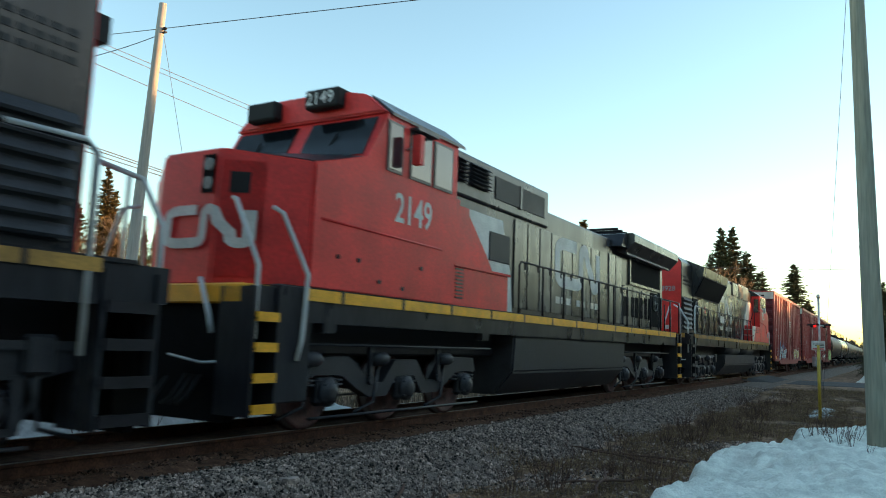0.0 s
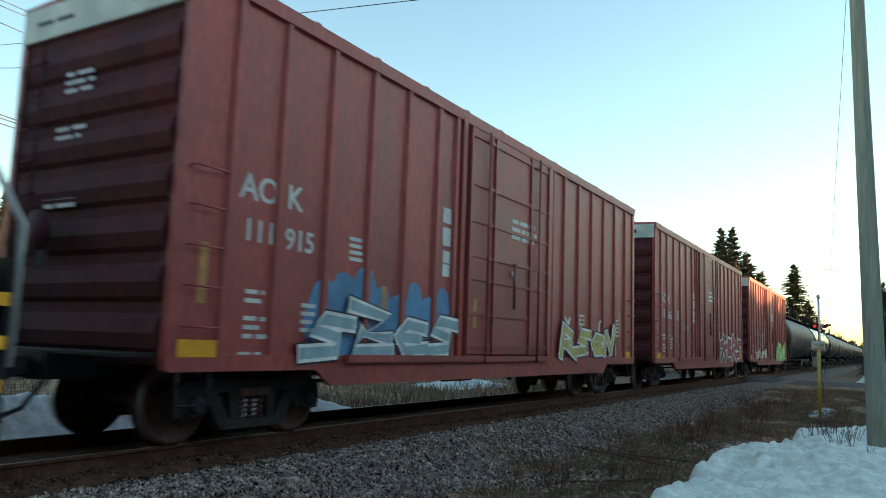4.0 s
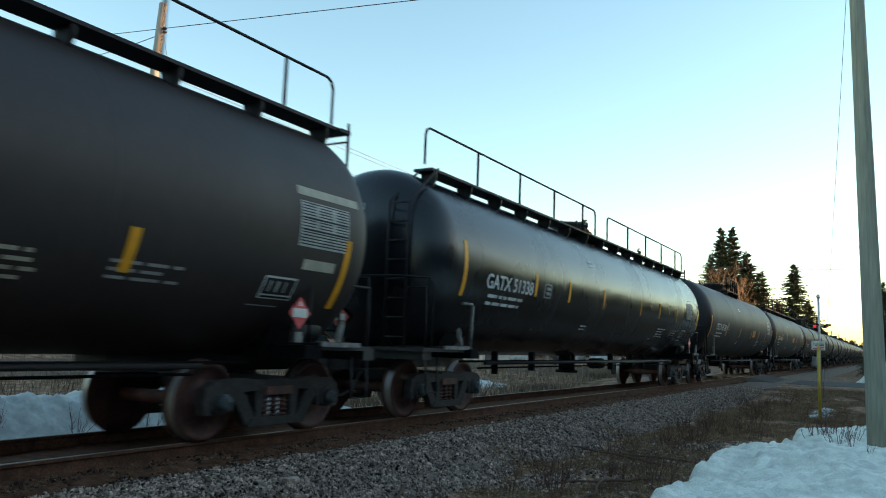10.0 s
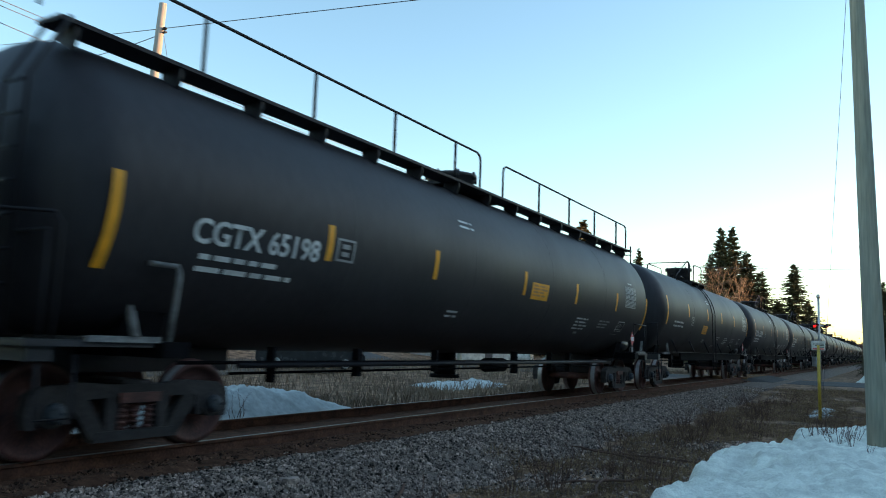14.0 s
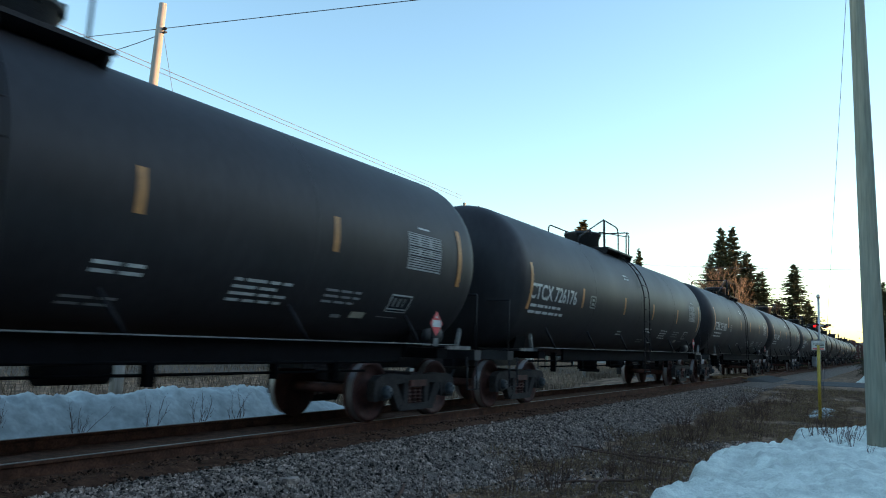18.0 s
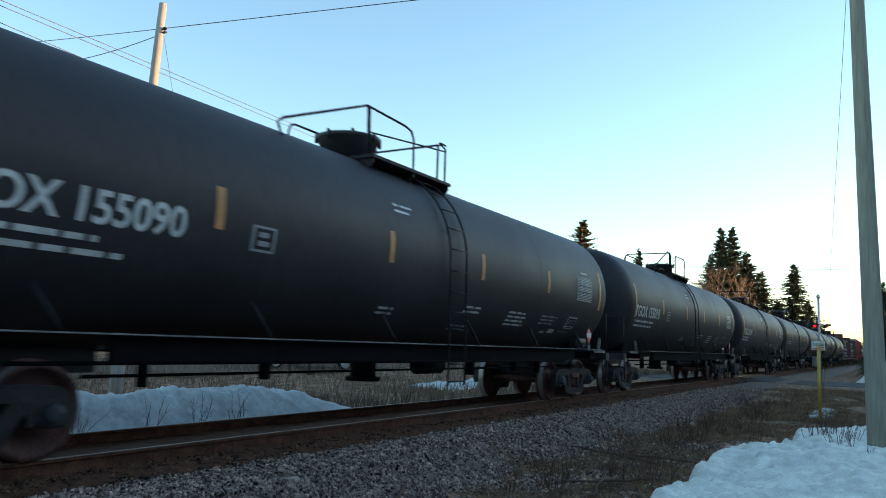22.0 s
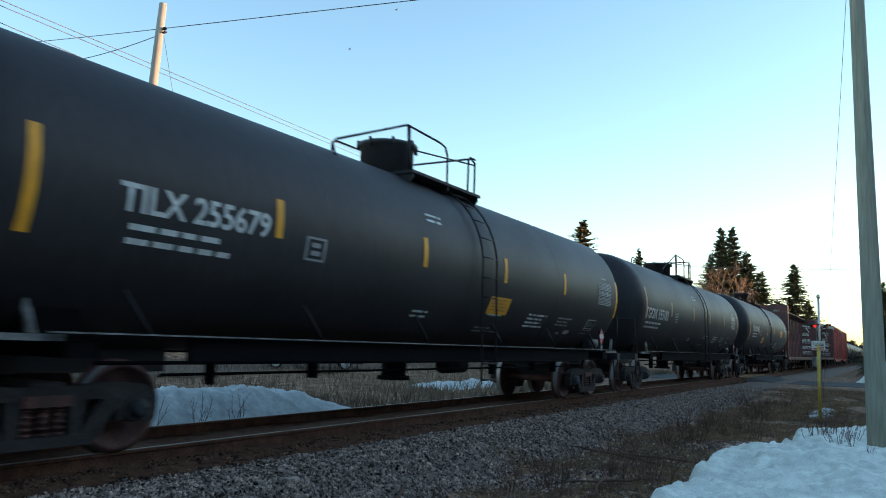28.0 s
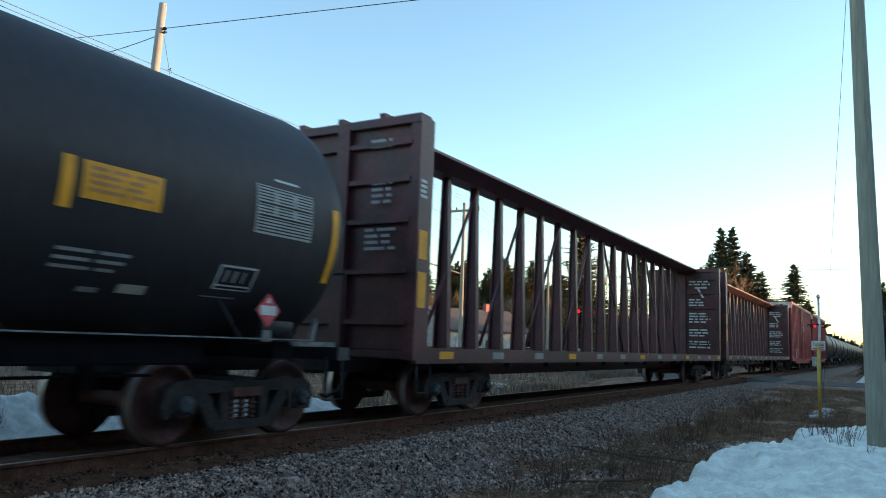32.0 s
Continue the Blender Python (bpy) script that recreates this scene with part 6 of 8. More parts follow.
STROKES = {
    "k": [[(0.52, 1.0), (0.42, 0.55), (0.28, 0.2), (0.05, 0.0)], [(0.0, 0.62), (0.35, 0.72)], [(0.4, 0.42), (0.72, 0.52), (0.98, 0.62)], [(0.45, 0.45), (0.72, 0.2), (0.8, 0.0)]],
    "e": [[(0.9, 0.66), (0.45, 0.74), (0.2, 0.45), (0.4, 0.14), (0.95, 0.2)], [(0.25, 0.44), (0.75, 0.42)]],
    "r": [[(0.15, 0.0), (0.22, 0.5), (0.32, 1.05)], [(0.3, 1.0), (0.8, 0.72), (0.62, 0.45), (0.28, 0.42)], [(0.45, 0.42), (0.72, 0.2), (1.0, 0.02)]],
    "s": [[(0.98, 0.66), (0.45, 0.72), (0.22, 0.52), (0.72, 0.38), (0.68, 0.12), (0.05, 0.06)]],
    "n": [[(0.1, 0.0), (0.25, 0.75)], [(0.25, 0.75), (0.6, 0.1)], [(0.6, 0.1), (0.85, 1.0)]],
    "z": [[(0.05, 0.9), (0.85, 0.72), (0.3, 0.38), (0.9, 0.3)], [(0.3, 0.38), (0.1, 0.02), (0.95, 0.05)]],
    "w": [[(0.0, 1.02), (0.25, 0.1)], [(0.25, 0.1), (0.5, 0.6)], [(0.5, 0.6), (0.75, 0.08)], [(0.75, 0.08), (1.0, 0.85)]],
}


def ribbons(strokes, x0, x1, z0, z1, w, y):
    """Broad sprayed strokes with square ends."""
    bm = bmesh.new()
    for k, line in enumerate(strokes):
        P = [Vector((x0 + (x1 - x0) * u, z0 + (z1 - z0) * v)) for u, v in line]
        prev = None
        for i, p in enumerate(P):
            d = (P[min(i + 1, len(P) - 1)] - P[max(i - 1, 0)]).normalized()
            p = p - d * w * 0.7 if i == 0 else p + d * w * 0.7 if i == len(P) - 1 else p
            q = Vector((-d.y, d.x)) * w
            pair = [bm.verts.new((p.x + q.x, y - 0.0004 * k, p.y + q.y)), bm.verts.new((p.x - q.x, y - 0.0004 * k, p.y - q.y))]
            if prev:
                bm.faces.new((prev[0], pair[0], pair[1], prev[1]))
            prev = pair
    return bm


def letters(car, word, x0, x1, z0, z1, layers, y):
    """Fat sprayed letters: the same strokes in narrowing layers."""
    step = (x1 - x0) / len(word)
    for k, (mat, w) in enumerate(layers):
        for i, c in enumerate(word):
            a = x0 + step * (i - 0.06)
            part("graffiti", ribbons(STROKES[c], a, a + step * 1.1, z0 + 0.05 * (i % 2), z1 - 0.1 * ((i + 1) % 2), w, y - 0.003 * k), M[mat], car, "spray-painted graffiti")


def boxcar_marks(car, mark, number, seed, graffiti):
    y = -1.5
    f = -1.503
    part("lettering", standing(flat_text(mark[0], 0.42, 0.006), 1.87, y, 2.77, 0.006), M["white"], car, "white reporting mark")
    part("lettering", standing(flat_text(mark[1], 0.42, 0.006), 2.64, y, 2.77, 0.006), M["white"], car)
    part("lettering", standing(flat_text(number[0], 0.36, 0.006), 1.95, y, 2.3, 0.006), M["white"], car)
    part("lettering", standing(flat_text(number[1], 0.36, 0.006), 2.64, y, 2.28, 0.006), M["white"], car)
    for x, z, rows, w in ((2.05, 1.75, 2, 0.35), (2.05, 1.45, 3, 0.4), (3.0, 1.65, 4, 0.32), (2.0, 1.05, 2, 0.4), (9.0, 3.0, 0, 0.4), (12.6, 2.0, 5, 0.5), (15.3, 2.0, 5, 0.4), (7.5, 1.15, 1, 0.5), (6.35, 1.12, 1, 0.3)):
        if rows:
            part("small_print", standing(bars(x, z, rows, w, 0.05, 0.05, seed + int(x * 10)), 0, y, 0, 0.006), M["white"], car)
    part("small_print", standing(bars(8.75, 3.62, 3, 1.2, 0.08, 0.07, seed + 3), 0, -1.585, 0, 0.006), M["white"], car)
    part("small_print", standing(bars(3.9, 2.6, 4, 0.3, 0.05, 0.04, seed + 4, False), 0, y, 0, 0.006), M["white"], car)
    for z, h in ((3.3, 0.25), (2.95, 0.3), (2.62, 0.2), (2.4, 0.2)):
        part("sticker", standing(patch(6.32 + random.uniform(0, 0.05), 6.58, z - h / 2, z + h / 2), 0, y, 0, 0.007), M["white"], car)
    for x, z0, z1 in ((1.42, 1.55, 2.2), (4.75, 1.5, 2.0), (7.35, 1.5, 2.0), (10.8, 1.6, 2.1), (13.0, 1.5, 2.0), (15.7, 1.55, 2.2)):
        part("reflector", standing(patch(x - 0.06, x + 0.06, z0, z1), 0, -1.5 if x != 7.35 else -1.585, 0, 0.008), M["orange"], car, "yellow reflective strip")
    for a in (1.1, 16.0):
        part("reflector", standing(patch(a + 0.03, a + 0.55, 0.99, 1.17), 0, -1.542, 0, 0.006), M["yellow"], car, "yellow reflective strip")
    for i, (yy, z, rows, w) in enumerate(((0.5, 4.2, 3, 0.55), (0.6, 3.55, 3, 0.6), (0.7, 2.85, 3, 0.7))):
        bm = bars(0, 0, rows, w, 0.05, 0.05, seed + 7 + i)
        part("end_print", facing_front(bm, 0.97, yy, z), M["white"], car)
    part("end_print", facing_front(bars(0, 0, 1, 0.5, 0.1, 0.03, 4), 0.97, -0.55, 4.98), M["steel_black"], car)
    part("end_print", facing_front(bars(0, 0, 1, 0.8, 0.06, 0.03, 5), 0.97, 1.2, 4.95), M["tanksteel"], car)
    rnd = random.Random(seed)
    for kind, mat, x0, x1, z0, z1, n, w, lift in graffiti:
        bmg = blobs(rnd, x0, x1, z0, z1, n, f - lift) if kind == "fill" else squiggle(rnd, x0, x1, z0, z1, n, w, f - lift)
        part("graffiti", bmg, M[mat], car, "spray-painted graffiti")


def centerbeam(name="centerbeam_flatcar"):
    L = 25.5
    car = thing(name, "empty maroon centre-beam flatcar with bulkhead ends", "flatcar", group="centre-beam flatcars of the train")
    box_part("deck", (0.7, L - 0.7, -1.42, 1.42, 0.95, 1.1), M["maroon"], car, r=0.02)
    for s in (-1, 1):
        box_part("side_sill", (0.7, L - 0.7, *sorted((s * 1.42, s * 1.5)), 0.9, 1.14), M["maroon"], car)
    box_part("fish_belly_sill", (4.5, L - 4.5, -0.35, 0.35, 0.6, 0.95), M["maroon"], car)
    for xa, xb in ((0.62, 0.9), (L - 0.9, L - 0.62)):
        b = box_part("bulkhead", (xa + 0.08, xb - 0.08, -1.4, 1.4, 1.1, 4.72), M["maroon"], car)
        for s in (-1, 1):
            box_part("corner_post", (xa, xb + (0.12 if xa < 2 else 0), *sorted((s * 1.32, s * 1.5)), 0.95, 4.76), M["maroon"], b)
        for z in (1.5, 2.3, 3.1, 3.75, 4.35):
            box_part("bulkhead_rib", (xa - 0.02, xb + 0.02, -1.34, 1.34, z - 0.025, z + 0.05), M["maroon"], b)
        for y in (-0.75, 0.1, 0.95):
            box_part("top_bracket", (xa - 0.02, xb + 0.02, y - 0.05, y + 0.05, 4.8, 4.88), M["maroon"], b)
        box_part("top_beam", (xa - 0.02, xb + 0.02, -1.5, 1.5, 4.66, 4.8), M["maroon"], b)
        box_part("centre_post", (xa - 0.04, xb + 0.04, -0.12, 0.12, 1.1, 4.7), M["maroon"], b)
    bm = bmesh.new()
    prism(bm, [(-0.58, 4.78), (-0.58, 4.73), (-0.18, 4.58), (0.18, 4.58), (0.58, 4.73), (0.58, 4.78)], 0.9, L - 0.9, "yz")
    part("top_chord", bm, M["maroon"], car)
    n = 18
    bm = bmesh.new()
    prism(bm, [(-0.17, 1.1), (-0.135, 1.1), (-0.045, 4.6), (-0.07, 4.6)], -0.07, 0.07, "yz")
    prism(bm, [(0.17, 1.1), (0.135, 1.1), (0.045, 4.6), (0.07, 4.6)], -0.07, 0.07, "yz")
    prism(bm, [(-0.15, 1.1), (0.15, 1.1), (0.055, 4.6), (-0.055, 4.6)], -0.012, 0.012, "yz")
    post = mesh_of("beam_post", bm)
    post.materials.append(M["maroon"])
    xs = [2.79 + 1.205 * i for i in range(n)]
    for i, x in enumerate(xs):
        part("beam_post", post, None, car, at=(x, 0, 0))
        if (i % 2 == 0 and 0 < i < 9) or (i % 2 == 1 and 9 <= i < n - 1):
            a = x + (-2.1 if i < n / 2 else 2.1)
            tube_part("diagonal", [(a, -0.06, 1.2), (x, -0.06, 4.55)], 0.04, M["maroon"], car)
    for i in range(13):
        x = 1.4 + i * (L - 2.8) / 12
        part("reflector", standing(patch(x, x + 0.45, 0.97, 1.09), 0, -1.505, 0, 0.004), M["yellow" if i % 3 == 0 else "pale"], car)
        tube_part("strap_winch", [(x + 0.8, -1.4, 0.85), (x + 0.95, -1.4, 0.85)], 0.05, M["steel_black"], car)
    for f, x in ((-1, 0.7), (1, L - 0.7)):
        coupler(car, 0.02 if f < 0 else L - 0.02, -f)
        box_part("draft_sill", ((0.4, 4.6) if f < 0 else (L - 4.6, L - 0.4)) + (-0.3, 0.3, 0.72, 0.96), M["steel_black"], car)
        truck(car, 2.9 if f < 0 else L - 2.9)
        tube_part("step", [(x - f * 0.1, -1.45, 0.95), (x - f * 0.1, -1.47, 0.45), (x - f * 0.5, -1.47, 0.45), (x - f * 0.5, -1.45, 0.95)], 0.018, M["steel_black"], car)
    return car


def centerbeam_marks(car, seed):
    for i, (yy, z, rows, w, h) in enumerate(((-0.55, 4.45, 1, 0.5, 0.14), (-0.6, 3.75, 4, 0.45, 0.05), (-0.5, 3.0, 4, 0.6, 0.05))):
        part("end_print", facing_front(bars(0, 0, rows, w, h, 0.05, seed + i), 0.61, yy, z), M["pale"], car)
    for z0, z1 in ((1.75, 2.3), (2.5, 2.95)):
        part("reflector", standing(patch(0.66, 0.9, z0, z1), 0, -1.505, 0, 0.004), M["yellow"], car)
    part("small_print", standing(bars(0.66, 3.75, 4, 0.2, 0.05, 0.03, seed, False), 0, -1.505, 0, 0.004), M["white"], car)
    # warning panel on the inner face of the rear bulkhead
    for i, (z, rows, w) in enumerate(((4.4, 3, 0.9), (3.5, 3, 0.7), (2.9, 4, 0.9), (2.2, 3, 0.8), (1.7, 3, 0.9))):
        part("warning_print", facing_front(bars(0, 0, rows, w, 0.06, 0.06, seed + 5 + i), 24.59, -0.25, z), M["white"], car, "white warning lettering")
    bm = bmesh.new()
    prism(bm, [(-0.9, 3.55), (-0.8, 3.55), (-0.55, 4.0), (-0.65, 4.0)], 24.58, 24.585, "yz")
    prism(bm, [(-1.0, 3.95), (-0.5, 3.95), (-0.5, 4.02), (-1.0, 4.02)], 24.58, 24.585, "yz")
    part("emblem", bm, M["white"], car, "plain white emblem")


# ---- locomotives ----
def loco_wheels():
    return wheelset_mesh(0.52)


LWHEELS = loco_wheels()


def loco_frame_mesh(s, kind):
    """Six-wheel truck side: equaliser humps for one kind, boxed cast frame for the other."""
    bm = bmesh.new()
    y0, y1 = sorted((s * 1.02, s * 1.2))
    if kind == "humped":
        pts = [(-2.3, 0.75), (-2.2, 0.98), (-1.5, 1.0), (-1.25, 0.9), (-0.95, 0.62), (-0.6, 0.62), (-0.3, 0.95), (0.3, 0.95), (0.6, 0.62), (0.95, 0.62), (1.25, 0.9), (1.5, 1.0), (2.2, 0.98), (2.3, 0.75), (1.6, 0.74), (1.25, 0.55), (0.95, 0.42), (0.5, 0.42), (0.25, 0.7), (-0.25, 0.7), (-0.5, 0.42), (-0.95, 0.42), (-1.25, 0.55), (-1.6, 0.74)]
        prism(bm, pts, y0, y1)
    else:
        ya, yb = sorted((s * 1.04, s * 1.18))
        prism(bm, [(-2.75, 0.86), (-2.7, 1.06), (-2.3, 1.1), (2.3, 1.1), (2.7, 1.06), (2.75, 0.86), (2.4, 0.78), (1.45, 0.78), (1.3, 0.68), (0.6, 0.68), (0.45, 0.8), (-0.45, 0.8), (-0.6, 0.68), (-1.3, 0.68), (-1.45, 0.78), (-2.4, 0.78)], ya, yb)
        prism(bm, [(-2.72, 1.04), (-2.72, 1.12), (2.72, 1.12), (2.72, 1.04)], *sorted((s * 1.0, s * 1.24)))
        prism(bm, [(-1.3, 0.66), (-1.3, 0.72), (1.3, 0.72), (1.3, 0.66)], *sorted((s * 1.02, s * 1.22)))
        for x in (-1.9, 0.0, 1.9):
            for dx in (-0.3, 0.3):
                prism(bm, [(x + dx - 0.06, 0.82), (x + dx + 0.06, 0.82), (x + dx + 0.05, 0.34), (x + dx - 0.05, 0.34)], *sorted((s * 1.06, s * 1.2)))
            prism(bm, [(x - 0.35, 0.3), (x + 0.35, 0.3), (x + 0.35, 0.36), (x - 0.35, 0.36)], *sorted((s * 1.08, s * 1.18)))
        for x in (-0.95, 0.95):
            for i in range(6):
                lathe(bm, [(0, 0.06), (0.016, 0.085), (0.032, 0.06)], "z", (x + 0.2, s * 1.2, 0.74 + 0.055 * i), 10)
            rbx(bm, x - 0.38, x - 0.02, *sorted((s * 1.16, s * 1.3)), 0.42, 0.66, 0.03)
            lathe(bm, [(0, 0.03), (0.02, 0.12), (0.3, 0.12), (0.36, 0.08), (0.38, 0.03)], "x", (x - 0.5, s * 1.26, 1.0), 14)
            tube(bm, [(x - 0.1, s * 1.3, 1.0), (x + 0.3, s * 1.32, 1.02), (x + 0.45, s * 1.3, 0.8)], 0.03, 6)
        for x in (-2.35, 2.35):
            tube(bm, [(x, s * 1.2, 1.1), (x, s * 1.22, 0.6), (x + (0.22 if x < 0 else -0.22), s * 1.1, 0.2)], 0.03, 6)
            rbx(bm, x - 0.14, x + 0.14, *sorted((s * 1.14, s * 1.28)), 0.82, 1.18, 0.03)
    for x in (-1.9, 0.0, 1.9):
        rbx(bm, x - 0.2, x + 0.2, *sorted((s * 1.05, s * 1.22)), 0.34, 0.72, 0.05)
        lathe(bm, [(0, 0.19), (0.05 * s, 0.19), (0.06 * s, 0.14), (0.11 * s, 0.12), (0.12 * s, 0.04)], "y", (x, s * 1.2, 0.52), 16)
        for k in range(4):
            an = 0.785 + k * 1.571
            cyl(bm, (x + 0.15 * math.cos(an), s * 1.24, 0.52 + 0.15 * math.sin(an)), (x + 0.15 * math.cos(an), s * 1.28, 0.52 + 0.15 * math.sin(an)), 0.022, 6)
        for dx in (-0.3, 0.3):
            for i in range(4):
                cyl(bm, (x + dx, s * 1.12, 0.6 + 0.06 * i), (x + dx, s * 1.12, 0.63 + 0.06 * i), 0.08, 10)
    for x in (-2.5, -0.95, 0.95):
        if kind == "humped":
            lathe(bm, [(0, 0.03), (0.02, 0.1), (0.3, 0.1), (0.36, 0.07), (0.42, 0.03)], "x", (x, s * 1.24, 0.96), 14)
        tube(bm, [(x + 0.2, s * 1.2, 0.85), (x + 0.1, s * 1.22, 0.35), (x - 0.35, s * 1.2, 0.22)], 0.025, 5)
    tube(bm, [(-2.3, s * 1.24, 0.2), (2.3, s * 1.24, 0.2)], 0.022, 5)
    if kind == "humped":
        tube(bm, [(-2.6, s * 1.28, 1.15), (2.7, s * 1.28, 1.15)], 0.02, 5)
        for x in (-0.95, 0.95):
            cyl(bm, (x, s * 1.2, 0.66), (x, s * 1.26, 0.66), 0.07, 10)
            prism(bm, [(x - 0.06, 1.14), (x + 0.06, 1.14), (x + 0.03, 0.62), (x - 0.03, 0.62)], *sorted((s * 1.18, s * 1.24)))
    return mesh_of("truck_side", bm)


LSIDE = {(s, k): loco_frame_mesh(s, k) for s in (-1, 1) for k in ("humped", "boxed")}
for m in LSIDE.values():
    m.materials.append(M["tanksteel"])


def loco_truck(car, x, kind):
    bm = bmesh.new()
    rbx(bm, -2.2, 2.2, -0.55, 0.55, 0.55, 1.1, 0.04)
    t = part("truck", bm, M["truck"], car, "grimy three-axle locomotive truck", (x, 0, 0))
    for s in (-1, 1):
        part("truck_side", LSIDE[(s, kind)], None, t)
    for a in (-1.9, 0.0, 1.9):
        w = part("wheelset", LWHEELS, None, t, at=(a, 0, 0.52))
        SPIN.append(w)


def stairs(car, x0, x1, s, z0=0.4, z1=1.8, n=4, edge="cn_yellow"):
    """Corner steps with yellow edges between two side plates."""
    y0, y1 = sorted((s * 0.95, s * 1.5))
    for xx in (x0, x1):
        box_part("step_side", (xx - 0.02, xx + 0.02, y0, y1, z0 - 0.08, z1), M["cn_black"], car)
    for i in range(n):
        z = z0 + (z1 - z0) * i / n
        st = box_part("step_tread", (x0, x1, y0 - 0.02, y1 + 0.02, z - 0.03, z), M["steel_black"], car)
        box_part("step_edge", (x0 + 0.02, x1 - 0.02, *sorted((s * 1.5, s * 1.535)), z - 0.05, z + 0.06), M[edge], st, "painted step edge")


def grab(car, pts, r=0.03):
    return tube_part("grab_rail", pts, r, M["hand"], car, "silver grab rail", 8)


def windows_in(car, y, spans, z0, z1, s, frame_mat):
    for a, b in spans:
        w = box_part("window", (a - 0.04, b + 0.04, *sorted((y, y + s * 0.02)), z0 - 0.04, z1 + 0.04), frame_mat, car)
        box_part("pane", (a, b, *sorted((y + s * 0.015, y + s * 0.028)), z0, z1), M["glass"], w)


def side_rail(car, x0, x1, y, z0, z1, n):
    bm = bmesh.new()
    tube(bm, [(x0, y, z0), (x0, y, z1 - 0.08), (x0 + 0.08, y, z1), (x1 - 0.08, y, z1), (x1, y, z1 - 0.08), (x1, y, z0)], 0.02, 6)
    top = part("handrail", bm, M["steel_black"], car)
    for i in range(1, n):
        x = x0 + (x1 - x0) * i / n
        tube_part("handrail_post", [(x, y, z0), (x, y, z1)], 0.024, M["steel_black"], top)


def hood_doors(car, x0, x1, n, y, z0, z1, s, mat):
    for i in range(n):
        a = x0 + (x1 - x0) * i / n
        b = x0 + (x1 - x0) * (i + 1) / n
        d = box_part("hood_door", (a + 0.03, b - 0.03, *sorted((y, y + s * 0.03)), z0, z1), mat, car, r=0.008)
        box_part("latch", (b - 0.12, b - 0.07, *sorted((y + s * 0.028, y + s * 0.05)), (z0 + z1) / 2 - 0.08, (z0 + z1) / 2 + 0.08), M["steel_black"], d)


def louvres(car, x0, x1, y, z0, z1, n, s, label="dark louvred intake"):
    b = box_part("louvre_bank", (x0, x1, *sorted((y, y + s * 0.015)), z0, z1), M["louvre"], car, label)
    for i in range(n):
        z = z0 + (z1 - z0) * (i + 0.5) / n
        h = (z1 - z0) / n * 0.42
        bm = bmesh.new()
        prism(bm, [(y + s * 0.012, z + h), (y + s * 0.09, z - h * 0.6), (y + s * 0.075, z - h), (y + s * 0.012, z + h * 0.6)], x0, x1, "yz")
        part("louvre_slat", bm, M["tanksteel"], b)
    return b


def ribbon_mark(x0, x1, z0, z1, w, y):
    """A plain white ribbon: an open ring, then a band that falls and rises."""
    bm = bmesh.new()

    def stroke(pts):
        prev = None
        n = len(pts)
        for i, p in enumerate(pts):
            d = Vector(pts[min(i + 1, n - 1)]) - Vector(pts[max(i - 1, 0)])
            d.normalize()
            q = Vector((-d.y, d.x)) * w / 2
            pair = [bm.verts.new((p[0] + q.x, y, p[1] + q.y)), bm.verts.new((p[0] - q.x, y, p[1] - q.y))]
            if prev:
                bm.faces.new((prev[0], pair[0], pair[1], prev[1]))
            prev = pair
    h = w / 2
    X, Z = x1 - x0 - w, z1 - z0 - w
    at = lambda u, v: (x0 + h + X * u, z0 + h + Z * v)
    arc = lambda cu, cv, ru, rv, a0, a1: [at(cu + ru * math.cos(radians(a0 + (a1 - a0) * i / 7)), cv + rv * math.sin(radians(a0 + (a1 - a0) * i / 7))) for i in range(8)]
    stroke([at(0.44, 1.0), at(0.2, 1.0)] + arc(0.16, 0.8, 0.16, 0.2, 90, 180) + arc(0.16, 0.2, 0.16, 0.2, 180, 270) + [at(0.3, 0.0), at(0.4, 0.0)] + arc(0.42, 0.16, 0.13, 0.16, 270, 350) + [at(0.555, 0.5)] + arc(0.64, 0.84, 0.085, 0.16, 180, 60) + [at(0.74, 0.6), at(0.84, 0.3)] + arc(0.92, 0.16, 0.08, 0.16, 215, 360) + [at(1.0, 0.5), at(1.0, 1.0)])
    return bm


